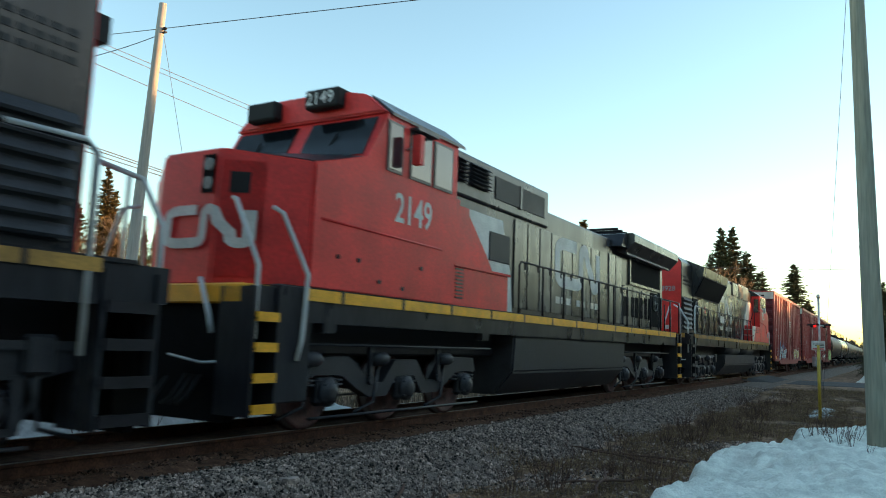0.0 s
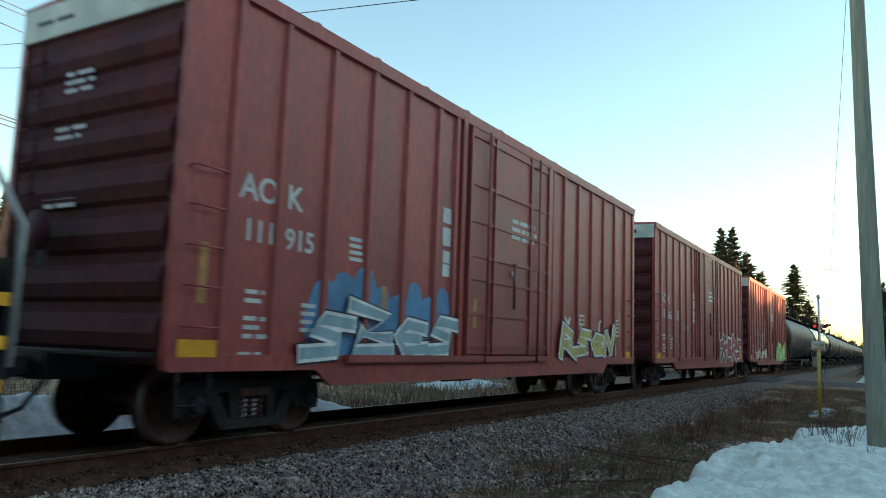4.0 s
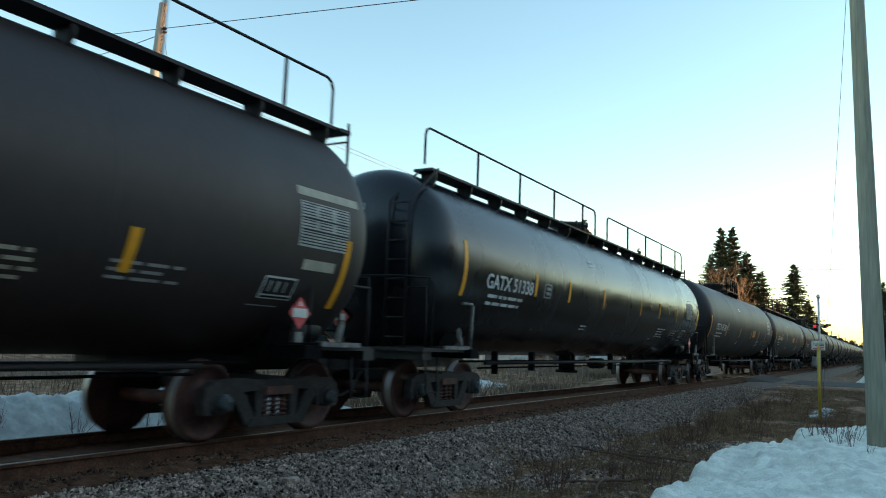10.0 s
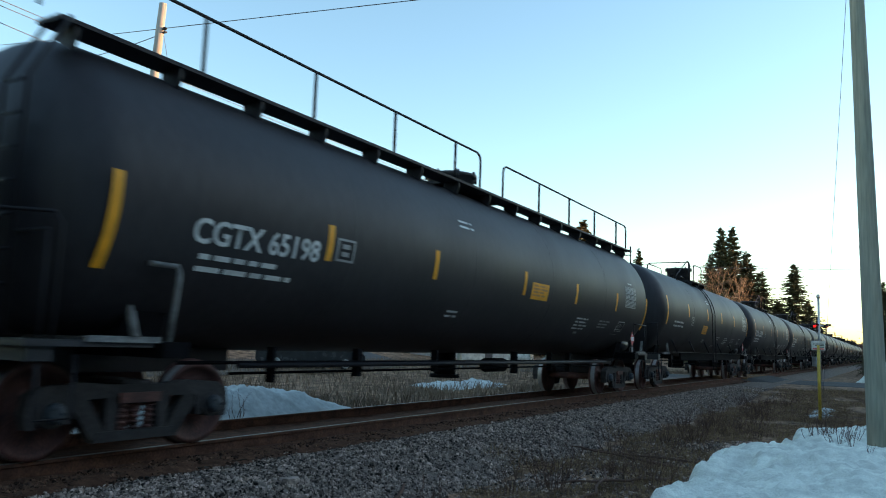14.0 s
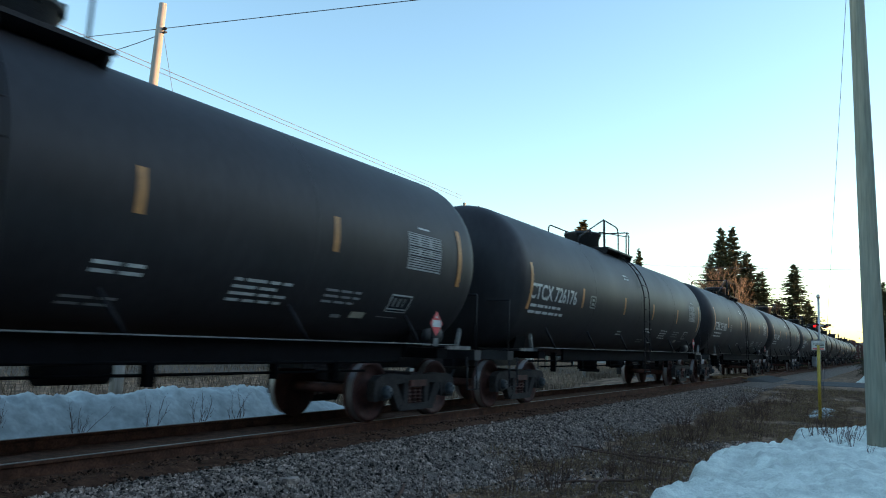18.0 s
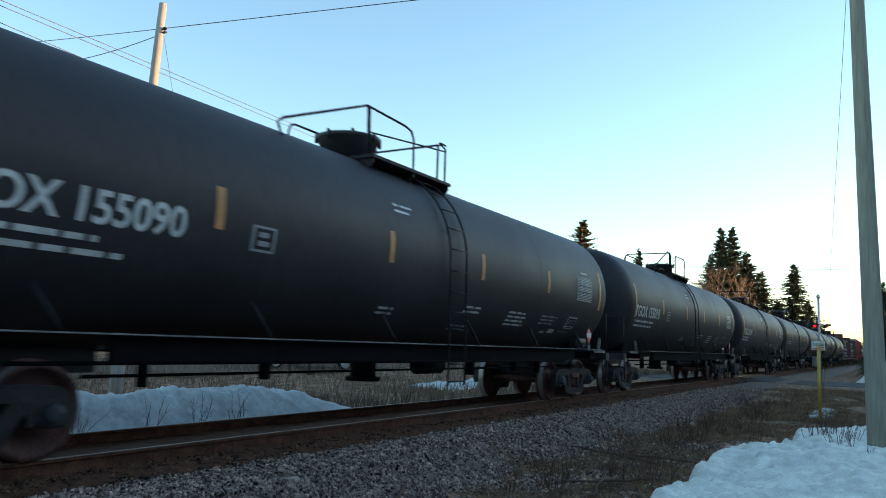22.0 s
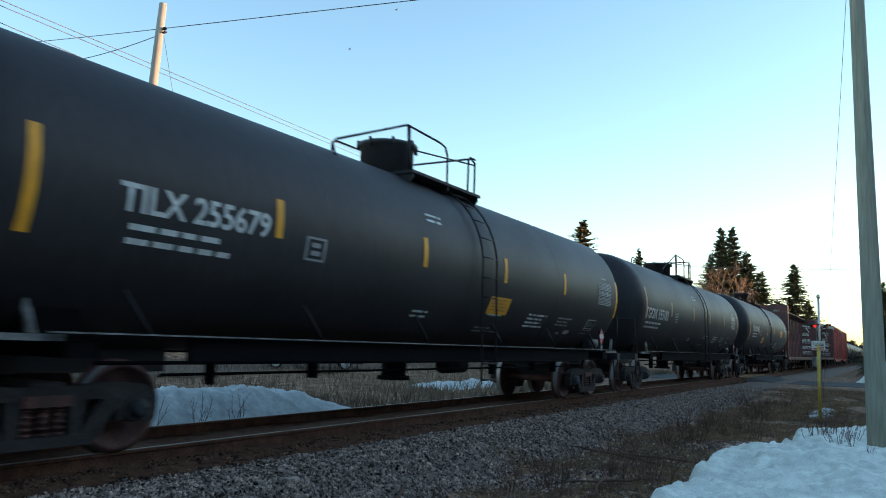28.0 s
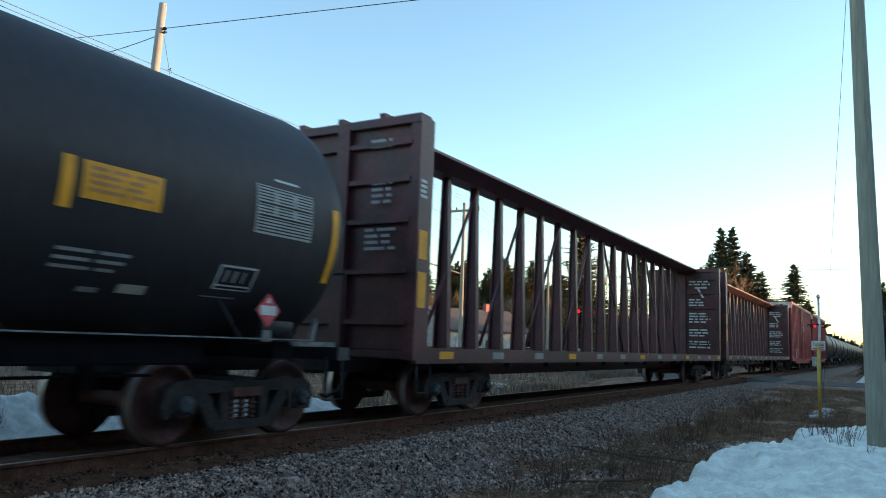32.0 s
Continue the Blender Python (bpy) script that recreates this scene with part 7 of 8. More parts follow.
def common_frame(car, L, kind, trucks, sill_z, fuel, stripe="cn_yellow"):
    z0, z1 = sill_z
    box_part("frame", (0.8, L - 0.8, -1.45, 1.45, z1 - 0.38, z1 - 0.02), M["cn_black"], car)
    for s in (-1, 1):
        box_part("frame_stripe", (1.6, L - 1.3, *sorted((s * 1.45, s * 1.49)), z0, z1), M[stripe], car, "yellow reflective sill stripe")
        for k in range(int(L / 1.45)):
            box_part("stripe_gap", (2.3 + 1.45 * k, 2.36 + 1.45 * k, *sorted((s * 1.45, s * 1.493)), z0, z1), M["cn_black"], car)
        box_part("walkway", (1.2, L - 1.2, *sorted((s * 0.9, s * 1.48)), z1 - 0.02, z1 + 0.02), M["steel_black"], car)
        box_part("side_skirt", (1.6, L - 1.3, *sorted((s * 1.4, s * 1.46)), z1 - 0.42, z0), M["cn_black"], car)
    for x in trucks:
        loco_truck(car, x, kind)
    a, b, fz0, fz1 = fuel
    bm = bmesh.new()
    prism(bm, [(-1.0, fz0), (-1.38, fz0 + 0.45), (-1.42, fz1), (1.42, fz1), (1.38, fz0 + 0.45), (1.0, fz0)], a, b, "yz")
    bmesh.ops.bevel(bm, geom=bm.edges[:], offset=0.04, segments=2, affect="EDGES")
    part("fuel_tank", bm, M["tanksteel"], car, "dark grey fuel tank")
    bm = bmesh.new()
    rbx(bm, 1.2, L - 1.2, -0.95, 0.95, 1.0, z0 - 0.1, 0.03)
    part("underframe", bm, M["steel_black"], car)
    for f, x in ((-1, 0.85), (1, L - 0.85)):
        bm = bmesh.new()
        prism(bm, [(-0.93, z0), (-0.93, 0.8), (-1.3, 0.62), (-1.05, 0.22), (1.05, 0.22), (1.3, 0.62), (0.93, 0.8), (0.93, z0)], x - 0.06, x + 0.06, "yz")
        part("pilot", bm, M["dull_black"], car)
        coupler(car, 0.02 if f < 0 else L - 0.02, -f)
        tube_part("uncoupling_lever", [(x + f * 0.1, -1.35, 0.95), (x + f * 0.15, -0.7, 0.9), (x + f * 0.2, -0.2, 0.98)], 0.018, M["hand"], car)
        for k in range(3):
            tube_part("air_hose", [(x + f * 0.08, -0.4 - 0.12 * k, 0.75), (x + f * 0.3, -0.42 - 0.12 * k, 0.5), (x + f * 0.4, -0.38 - 0.12 * k, 0.42)], 0.022, M["black"], car)


def wide_cab_loco():
    L = 21.8
    car = thing("locomotive", "red and black wide-cab diesel locomotive with a white nose emblem", "locomotive", group="locomotives of the train")
    common_frame(car, L, "humped", (4.35, 17.6), (1.69, 1.84), (7.85, 15.0, 0.26, 1.42))
    # nose
    bm = bmesh.new()
    A = [(0.9, -0.52, 1.84), (0.9, 0.52, 1.84), (0.96, 0.52, 3.58), (0.96, -0.52, 3.58)]
    B = [(1.66, -1.5, 1.84), (1.66, 1.5, 1.84), (1.66, 1.5, 3.46), (1.66, -1.5, 3.46)]
    va, vb = [bm.verts.new(c) for c in A], [bm.verts.new(c) for c in B]
    top = [bm.verts.new(c) for c in ((1.66, 0.5, 3.66), (1.66, -0.5, 3.66))]
    bm.faces.new(va)
    bm.faces.new((vb[0], vb[3], top[1], top[0], vb[2], vb[1]))
    bm.faces.new((va[0], va[3], vb[3], vb[0]))
    bm.faces.new((va[1], vb[1], vb[2], va[2]))
    bm.faces.new((va[0], vb[0], vb[1], va[1]))
    bm.faces.new((va[2], vb[2], top[0]))
    bm.faces.new((va[3], top[1], vb[3]))
    bm.faces.new((va[3], va[2], top[0], top[1]))
    bmesh.ops.bevel(bm, geom=bm.edges[:], offset=0.03, segments=2, affect="EDGES")
    nose = part("nose", bm, M["cn_red"], car, "red nose with a white emblem")

    def on_nose(y, z, lift=0.014):
        x = 0.9 + (z - 1.84) * 0.034 + max(0.0, abs(y) - 0.52) * 0.755
        return Vector((x - lift, y, z))

    def nose_patch(name, y0, y1, z0, z1, mat, lift):
        bm = bmesh.new()
        bm.faces.new([bm.verts.new(on_nose(y, z, lift)) for y, z in ((y0, z0), (y1, z0), (y1, z1), (y0, z1))])
        bmesh.ops.solidify(bm, geom=bm.faces[:], thickness=0.012)
        return part(name, bm, mat, nose)
    nose_patch("nose_door", -1.0, -0.56, 1.95, 3.42, M["cn_red"], 0.03)
    nose_patch("nose_door_window", -0.86, -0.66, 3.0, 3.27, M["louvre"], 0.05)
    flat = ribbon_mark(-0.35, 0.95, 2.3, 2.85, 0.13, 0.0)
    bmesh.ops.bisect_plane(flat, geom=flat.verts[:] + flat.edges[:] + flat.faces[:], plane_co=(0.52, 0, 0), plane_no=(1, 0, 0))
    for v in flat.verts:
        v.co = on_nose(-v.co.x, v.co.z, 0.045)
    part("emblem", flat, M["cn_white"], nose, "plain white ribbon emblem")
    nose_patch("headlight_frame", -0.46, -0.24, 3.0, 3.5, M["black"], 0.02)
    for z in (3.13, 3.37):
        bm = bmesh.new()
        lathe(bm, [(0, 0.08), (0.03, 0.09)], "x", (0.91, -0.35, z), 14)
        part("headlight", bm, M["headlight"], nose)
    # cab
    bm = bmesh.new()
    prism(bm, [(1.62, 1.84), (1.62, 3.46), (2.72, 3.76), (3.16, 4.55), (5.28, 4.6), (5.28, 1.84)], -1.5, 1.5)
    bmesh.ops.bevel(bm, geom=bm.edges[:], offset=0.03, segments=2, affect="EDGES")
    cab = part("cab", bm, M["cn_red"], car, "red crew cab")
    bm = bmesh.new()
    prism(bm, [(-1.5, 4.54), (-1.12, 4.86), (-0.6, 4.97), (0.6, 4.97), (1.12, 4.86), (1.5, 4.54)], 3.08, 5.4, "yz")
    bmesh.ops.bevel(bm, geom=bm.edges[:], offset=0.03, segments=2, affect="EDGES")
    part("cab_roof", bm, M["cn_red"], cab)
    for s in (-1, 1):
        bm = bmesh.new()
        prism(bm, [(s * 1.53, 4.52), (s * 1.53, 4.57), (s * 1.12, 4.89), (s * 1.12, 4.85)], 3.25, 5.45, "yz")
        part("rain_gutter", bm, M["cn_black"], cab)
    # nose top, dark against glare
    bm = bmesh.new()
    v = [bm.verts.new(c) for c in ((1.66, -0.5, 3.68), (1.66, 0.5, 3.68), (1.68, 1.46, 3.485), (2.72, 1.46, 3.79), (2.72, -1.46, 3.79), (1.68, -1.46, 3.485))]
    bm.faces.new((v[0], v[1], v[3], v[4]))
    bm.faces.new((v[1], v[2], v[3]))
    bm.faces.new((v[0], v[4], v[5]))
    bmesh.ops.solidify(bm, geom=bm.faces[:], thickness=0.01)
    part("nose_top", bm, M["cn_black"], cab, "matt black nose top")
    # windscreens
    for y0, y1 in ((-1.38, -0.14), (0.14, 1.38)):
        bm = bmesh.new()
        vs = [bm.verts.new(c) for c in ((2.745, y0, 3.84), (2.745, y1, 3.84), (3.1, y1, 4.48), (3.1, y0, 4.48))]
        bm.faces.new(vs)
        bmesh.ops.solidify(bm, geom=bm.faces[:], thickness=0.012)
        part("windscreen", bm, M["glass"], cab)
        tube_part("wiper", [(2.8, (y0 + y1) / 2 + 0.2, 3.8), (2.93, (y0 + y1) / 2, 4.25)], 0.015, M["black"], cab)
    bm = bmesh.new()
    rbx(bm, 2.9, 3.3, -0.75, -0.1, 4.68, 4.98, 0.03)
    nb = part("number_board", bm, M["black"], cab, "black number board with white numerals")
    part("road_number", facing_front(flat_text("2149", 0.27, 0.004), 2.89, -0.14, 4.74), M["white"], nb)
    bm = bmesh.new()
    rbx(bm, 2.9, 3.3, 0.5, 1.1, 4.62, 4.92, 0.03)
    part("number_board", bm, M["black"], cab)
    for s in (-1, 1):
        y = s * 1.5
        windows_in(cab, y, ((3.2, 3.52), (3.8, 4.35), (4.5, 5.02)), 3.72, 4.4, s, M["cn_black"])
        box_part("window_shade", (3.74, 4.36, *sorted((y, y + s * 0.16)), 4.42, 4.46), M["cn_black"], cab)
        tube_part("mirror_arm", [(3.68, y, 4.1), (3.68, y + s * 0.2, 4.15)], 0.015, M["hand"], cab)
        box_part("mirror", (3.62, 3.74, *sorted((y + s * 0.14, y + s * 0.28)), 3.85, 4.3), M["cn_red"], cab)
        bm = bmesh.new()
        tube(bm, [(1.8, y + s * 0.004, 2.75), (4.8, y + s * 0.004, 2.72)], 0.018, 5)
        part("drip_rail", bm, M["cn_red"], cab)
        for x, z in ((2.15, 2.3), (2.6, 2.3), (3.1, 2.05), (3.7, 2.0), (4.2, 2.35)):
            bm = bmesh.new()
            lathe(bm, [(0, 0.035), (0.02, 0.03)], "y", (x, y if s > 0 else y - 0.02, z), 10)
            part("jack_pad", bm, M["cn_black"], cab)
        if s < 0:
            part("road_number", standing(flat_text("2149", 0.62, 0.008, 0.85), 3.42, y, 2.98, 0.008), M["cn_white"], cab, "white road number")
        # red side box with the raked white stripe
        rb = box_part("side_box", (5.28, 7.4, *sorted((s * 0.9, s * 1.46)), 1.84, 2.52), M["cn_red"], car, r=0.02)
        for k in range(9):
            box_part("box_vent", (5.36, 5.62, *sorted((s * 1.46, s * 1.472)), 1.98 + 0.06 * k, 2.005 + 0.06 * k), M["cn_black"], rb)
        box_part("side_box_lid", (5.28, 7.45, *sorted((s * 0.9, s * 1.49)), 2.52, 2.56), M["cn_red"], car)
        box_part("cab_back_door", (5.28, 5.6, *sorted((s * 0.95, s * 1.38)), 2.56, 3.7), M["cn_red"], car, r=0.02)
    # hood
    bm = bmesh.new()
    rbx(bm, 5.28, 20.4, -1.0, 1.0, 1.84, 4.32, 0.05, 2)
    hood = part("hood", bm, M["cn_black"], car, "weathered black engine hood")
    bm = bmesh.new()
    rbx(bm, 5.4, 10.3, -1.06, 1.06, 3.9, 4.74, 0.05, 2)
    cb = part("blower_housing", bm, M["cn_black"], car)
    for s in (-1, 1):
        y = s * 1.06
        for a, b in ((6.02, 6.34), (6.5, 7.25)):
            louvres(cb, a, b, y, 4.16, 4.6, 6, s)
        box_part("grille", (7.54, 10.01, *sorted((y, y + s * 0.02)), 4.1, 4.55), M["louvre"], cb, "dark mesh intake grille")
        for i in range(1, 2):
            box_part("grille_bar", (8.68, 8.77, *sorted((y, y + s * 0.035)), 4.08, 4.57), M["cn_black"], cb)
        yh = s * 1.0
        # raked colour bands on the hood
        for name, mat, pts, lift in (("red_band", "cn_red", [(5.3, 1.86), (8.28, 1.86), (7.35, 2.88), (6.56, 3.6), (6.56, 3.72), (5.3, 3.72)], 0.034), ("white_band", "cn_white", [(8.28, 1.86), (8.5, 1.86), (8.39, 2.68), (7.97, 3.72), (6.56, 3.72), (6.56, 3.6), (7.35, 2.88)], 0.034)):
            bm = bmesh.new()
            prism(bm, pts, *sorted((yh, yh + s * lift)))
            part(name, bm, M[mat], hood)
        box_part("access_panel", (7.39, 8.3, *sorted((yh, yh + s * 0.06)), 2.86, 3.43), M["louvre"], hood, r=0.01)
        hood_doors(hood, 8.55, 14.6, 9, yh, 2.0, 3.85, s, M["cn_door"])
        hood_doors(hood, 14.75, 15.95, 2, yh, 1.95, 3.9, s, M["cn_door"])
        hood_doors(hood, 16.0, 18.98, 6, yh, 1.95, 3.1, s, M["cn_door"])
        for k, (a, b) in enumerate(((16.1, 16.56), (16.86, 17.14), (17.25, 17.58), (17.77, 18.06), (18.28, 18.56), (18.72, 18.96))):
            box_part("door_screen", (a, b, *sorted((yh + s * 0.028, yh + s * 0.042)), 2.2, 2.78 + 0.02 * k), M["dull_black"], hood)
        box_part("handbrake_recess", (19.05, 19.95, *sorted((yh, yh + s * 0.03)), 2.0, 3.1), M["dull_black"], hood, "dark handbrake recess")
        bm = bmesh.new()
        tube(bm, [(19.45 + 0.26 * math.cos(k * 0.349), yh + s * 0.08, 2.78 + 0.26 * math.sin(k * 0.349)) for k in range(19)], 0.016, 5)
        cyl(bm, (19.45, yh + s * 0.02, 2.78), (19.45, yh + s * 0.09, 2.78), 0.06, 10)
        for k in range(4):
            cyl(bm, (19.45, yh + s * 0.08, 2.78), (19.45 + 0.25 * math.cos(k * 1.571), yh + s * 0.08, 2.78 + 0.25 * math.sin(k * 1.571)), 0.012, 5)
        part("handbrake_wheel", bm, M["worn_lit_steel"], hood)
    part("emblem", ribbon_mark(10.79, 13.94, 2.62, 3.84, 0.3, -1.036), M["cn_white"], hood, "large white ribbon emblem")
    for x in (0, 1, 2, 4, 5, 7, 8):
        part("web_address", standing(patch(10.85 + 0.34 * x, 11.1 + 0.34 * x, 2.24, 2.4), 0, -1.03, 0, 0.006), M["cn_white"], hood)
    # radiator wings
    bm = bmesh.new()
    prism(bm, [(-1.0, 4.02), (-1.2, 3.98), (-1.5, 4.3), (-1.5, 4.5), (-1.44, 4.56), (1.44, 4.56), (1.5, 4.5), (1.5, 4.3), (1.2, 3.98), (1.0, 4.02)], 15.6, 20.78, "yz")
    rad = part("radiator", bm, M["cn_black"], car, "overhanging radiator housing")
    bm = bmesh.new()
    prism(bm, [(15.02, 4.12), (15.62, 4.12), (15.62, 4.56), (15.3, 4.5)], -1.3, 1.3)
    part("radiator_nose", bm, M["cn_black"], rad)
    for s in (-1, 1):
        box_part("wing_lip", (15.75, 20.6, *sorted((s * 1.16, s * 1.24)), 3.96, 4.03), M["worn_lit_steel"], rad, "scuffed pale lower lip")
        box_part("radiator_screen", (16.75, 20.1, *sorted((s * 1.0, s * 1.045)), 3.25, 3.94), M["dull_black"], rad, "black radiator intake screen")
        for x0, x1, z0, z1 in ((16.66, 16.75, 3.2, 3.97), (20.1, 20.35, 2.0, 3.97), (16.66, 20.1, 3.17, 3.25)):
            box_part("screen_frame", (x0, x1, *sorted((s * 1.0, s * 1.06)), z0, z1), M["cn_door"], rad)
    bm = bmesh.new()
    for i in range(14):
        cyl(bm, (15.0 + 0.42 * i, -1.2, 4.6), (15.0 + 0.42 * i, 1.2, 4.6), 0.035, 5)
    part("fan_grille", bm, M["steel_black"], rad)
    bm = bmesh.new()
    rbx(bm, 12.0, 12.9, -0.45, 0.45, 4.3, 4.5, 0.03)
    part("exhaust_stack", bm, M["steel_black"], car)
    box_part("hood_end", (20.4, 20.46, -1.0, 1.0, 1.9, 4.3), M["cn_red"], car, "red rear hood end")
    for s in (-1, 1):
        side_rail(car, 7.9, 21.0, s * 1.46, 1.84, 2.88, 11)
        stairs(car, 0.72, 1.12, s)
        box_part("corner_plate", (1.12, 1.72, *sorted((s * 1.3, s * 1.49)), 0.45, 1.86), M["cn_black"], car, r=0.02)
        stairs(car, 20.6, 21.1, s)
        grab(car, [(1.45, s * 1.52, 0.95), (1.5, s * 1.54, 1.2), (1.55, s * 1.54, 2.0), (1.3, s * 1.3, 2.75), (1.22, s * 1.2, 2.82)])
        grab(car, [(0.78, s * 1.45, 1.2), (0.78, s * 1.45, 2.05), (0.75, s * 1.05, 2.85), (0.9, s * 0.85, 2.9)])
        grab(car, [(0.55, s * 1.0, 1.25), (0.55, s * 0.95, 1.45), (0.7, s * 0.6, 1.9)])
        grab(car, [(21.25, s * 1.46, 1.0), (21.25, s * 1.46, 2.5), (21.0, s * 1.46, 2.88)])
        grab(car, [(20.52, s * 1.3, 1.84), (20.52, s * 1.3, 2.9), (20.9, s * 0.9, 3.0), (21.25, s * 0.6, 2.6), (21.25, s * 0.6, 1.3)], 0.022)
        for x in (2.0, 6.4):
            box_part("sill_bracket", (x, x + 0.25, *sorted((s * 1.3, s * 1.46)), 1.3, 1.5), M["cn_black"], car)
    for y in (-0.9, -0.3, 0.3, 0.9):
        tube_part("end_post", [(21.3, y, 1.84), (21.3, y, 2.85)], 0.02, M["steel_black"], car)
    box_part("anticlimber", (0.7, 1.2, -1.3, 1.3, 1.6, 1.84), M["cn_yellow"], car, "yellow front platform edge", 0.02)
    return car


def flared_loco():
    """Runs hood first: x = 0 is the hood end."""
    L = 22.96
    car = thing("locomotive", "black diesel locomotive with red ends and flared radiators", "locomotive", group="locomotives of the train")
    common_frame(car, L, "boxed", (4.3, 18.9), (1.76, 1.89), (8.0, 16.5, 0.26, 1.16), "worn_yellow")
    for s in (-1, 1):
        for a, b in ((8.2, 12.0), (12.4, 16.2)):
            bm = bmesh.new()
            cyl(bm, (a, s * 1.18, 1.4), (b, s * 1.18, 1.4), 0.22, 18)
            part("air_reservoir", bm, M["tanksteel"], car, "dark air reservoir cylinder")
    bm = bmesh.new()
    prism(bm, [(-1.02, 1.88), (-1.02, 4.6), (-0.8, 4.86), (0.8, 4.86), (1.02, 4.6), (1.02, 1.88)], 1.56, 18.25, "yz")
    bmesh.ops.bevel(bm, geom=bm.edges[:], offset=0.03, segments=2, affect="EDGES")
    hood = part("hood", bm, M["cn_dark"], car, "weathered black engine hood")
    bm = bmesh.new()
    prism(bm, [(-1.0, 1.92), (-1.0, 4.59), (-0.79, 4.84), (0.79, 4.84), (1.0, 4.59), (1.0, 1.92)], 1.546, 1.562, "yz")
    end = part("hood_end", bm, M["cn_red"], car, "red hood end with louvres and headlights")
    bm = facing_front(flat_text("8928", 0.27, 0.003), 1.54, -0.25, 3.5)
    part("road_number", bm, M["pale"], end)
    for i in range(7):
        box_part("louvre_slat", (1.48, 1.55, 0.1, 0.62, 2.35 + 0.18 * i, 2.43 + 0.18 * i), M["louvre"], end)
    bm = bmesh.new()
    for y in (0.28, 0.52):
        lathe(bm, [(-0.06, 0.09), (0.0, 0.1)], "x", (1.546, y, 3.95), 14)
    part("headlight", bm, M["headlight"], end)
    box_part("headlight_frame", (1.5, 1.55, 0.14, 0.66, 3.82, 4.08), M["black"], end)
    box_part("marker_lamp", (1.45, 1.55, -0.55, -0.42, 2.05, 2.2), M["white"], end)
    part("end_emblem", facing_front(patch(-0.3, 0.3, 0, 0.18), 1.54, 0.1, 4.25), M["pale"], end)
    box_part("number_board", (1.4, 1.7, 0.62, 1.0, 4.1, 4.38), M["black"], end)
    for s in (-1, 1):
        yh = s * 1.02
        b = louvres(hood, 1.68, 3.05, yh, 2.05, 3.3, 7, s, "large dark louvred intake")
        hood_doors(hood, 4.15, 8.3, 5, yh, 2.0, 3.34, s, M["cn_panel"])
        box_part("handbrake_recess", (3.28, 4.06, *sorted((yh, yh + s * 0.03)), 2.08, 3.34), M["dull_black"], hood, "dark handbrake recess")
        bm = bmesh.new()
        tube(bm, [(3.72 + 0.25 * math.cos(k * 0.349), yh + s * 0.09, 2.98 + 0.25 * math.sin(k * 0.349)) for k in range(19)], 0.016, 5)
        for k in range(4):
            cyl(bm, (3.72, yh + s * 0.09, 2.98), (3.72 + 0.24 * math.cos(k * 1.571), yh + s * 0.09, 2.98 + 0.24 * math.sin(k * 1.571)), 0.012, 5)
        cyl(bm, (3.72, yh + s * 0.02, 2.98), (3.72, yh + s * 0.1, 2.98), 0.05, 10)
        part("handbrake_wheel", bm, M["worn_lit_steel"], hood)
        box_part("brake_notice", (3.46, 3.66, *sorted((yh + s * 0.03, yh + s * 0.036)), 2.7, 2.86), M["white"], hood)
        box_part("fire_notice", (5.5, 5.64, *sorted((yh + s * 0.032, yh + s * 0.04)), 2.85, 3.1), M["placard_red"], hood, "small red notice")
        for a, b, z in ((4.2, 4.75, 3.37), (6.6, 6.9, 3.37)):
            box_part("caution_strip", (a, b, *sorted((yh, yh + s * 0.008)), z, z + 0.025), M["worn_yellow"], hood)
        hood_doors(hood, 12.0, 14.6, 4, yh, 2.0, 3.9, s, M["cn_panel"])
        hood_doors(hood, 8.5, 12.0, 4, yh, 2.0, 3.85, s, M["cn_panel"])
        for k in range(3):
            for i in range(8):
                box_part("vent", (1.75 + 0.16 * i, 1.85 + 0.16 * i, *sorted((yh, yh + s * 0.012)), 3.75 + 0.14 * k, 3.82 + 0.14 * k), M["louvre"], hood)
        bm = bmesh.new()
        prism(bm, [(s * 1.02, 3.42), (s * 1.08, 3.42), (s * 1.46, 4.22), (s * 1.5, 4.56), (s * 0.8, 4.86), (s * 0.7, 4.4)], 3.3, 8.45, "yz")
        rad = part("radiator", bm, M["cn_dark"], car, "flared radiator housing")
        bm = bmesh.new()
        prism(bm, [(s * 1.09, 3.44), (s * 1.12, 3.44), (s * 1.485, 4.16), (s * 1.455, 4.16)], 3.35, 8.25, "yz")
        part("radiator_screen", bm, M["dull_black"], rad)
        box_part("brake_hatch", (12.1, 13.72, *sorted((s * 0.3, s * 1.07)), 4.08, 4.74), M["cn_dark"], hood, r=0.03)
        hs = box_part("equipment_housing", (13.78, 17.1, *sorted((s * 0.3, s * 1.06)), 4.04, 4.82), M["cn_dark"], hood, r=0.03)
        box_part("grille", (13.95, 15.1, *sorted((s * 1.06, s * 1.08)), 4.12, 4.68), M["louvre"], hs, "dark mesh intake grille")
        for lx, lz in ((10.84, 3.97), (11.67, 3.95), (12.0, 3.23), (13.43, 3.88), (14.92, 3.66), (13.5, 2.25)):
            lb = box_part("warning_label", (lx - 0.11, lx + 0.11, *sorted((s * 1.05, s * 1.058)), lz - 0.05, lz + 0.06), M["pale"], hood)
            box_part("label_band", (lx - 0.09, lx + 0.09, *sorted((s * 1.058, s * 1.062)), lz - 0.01, lz + 0.045), M["orange"], lb)
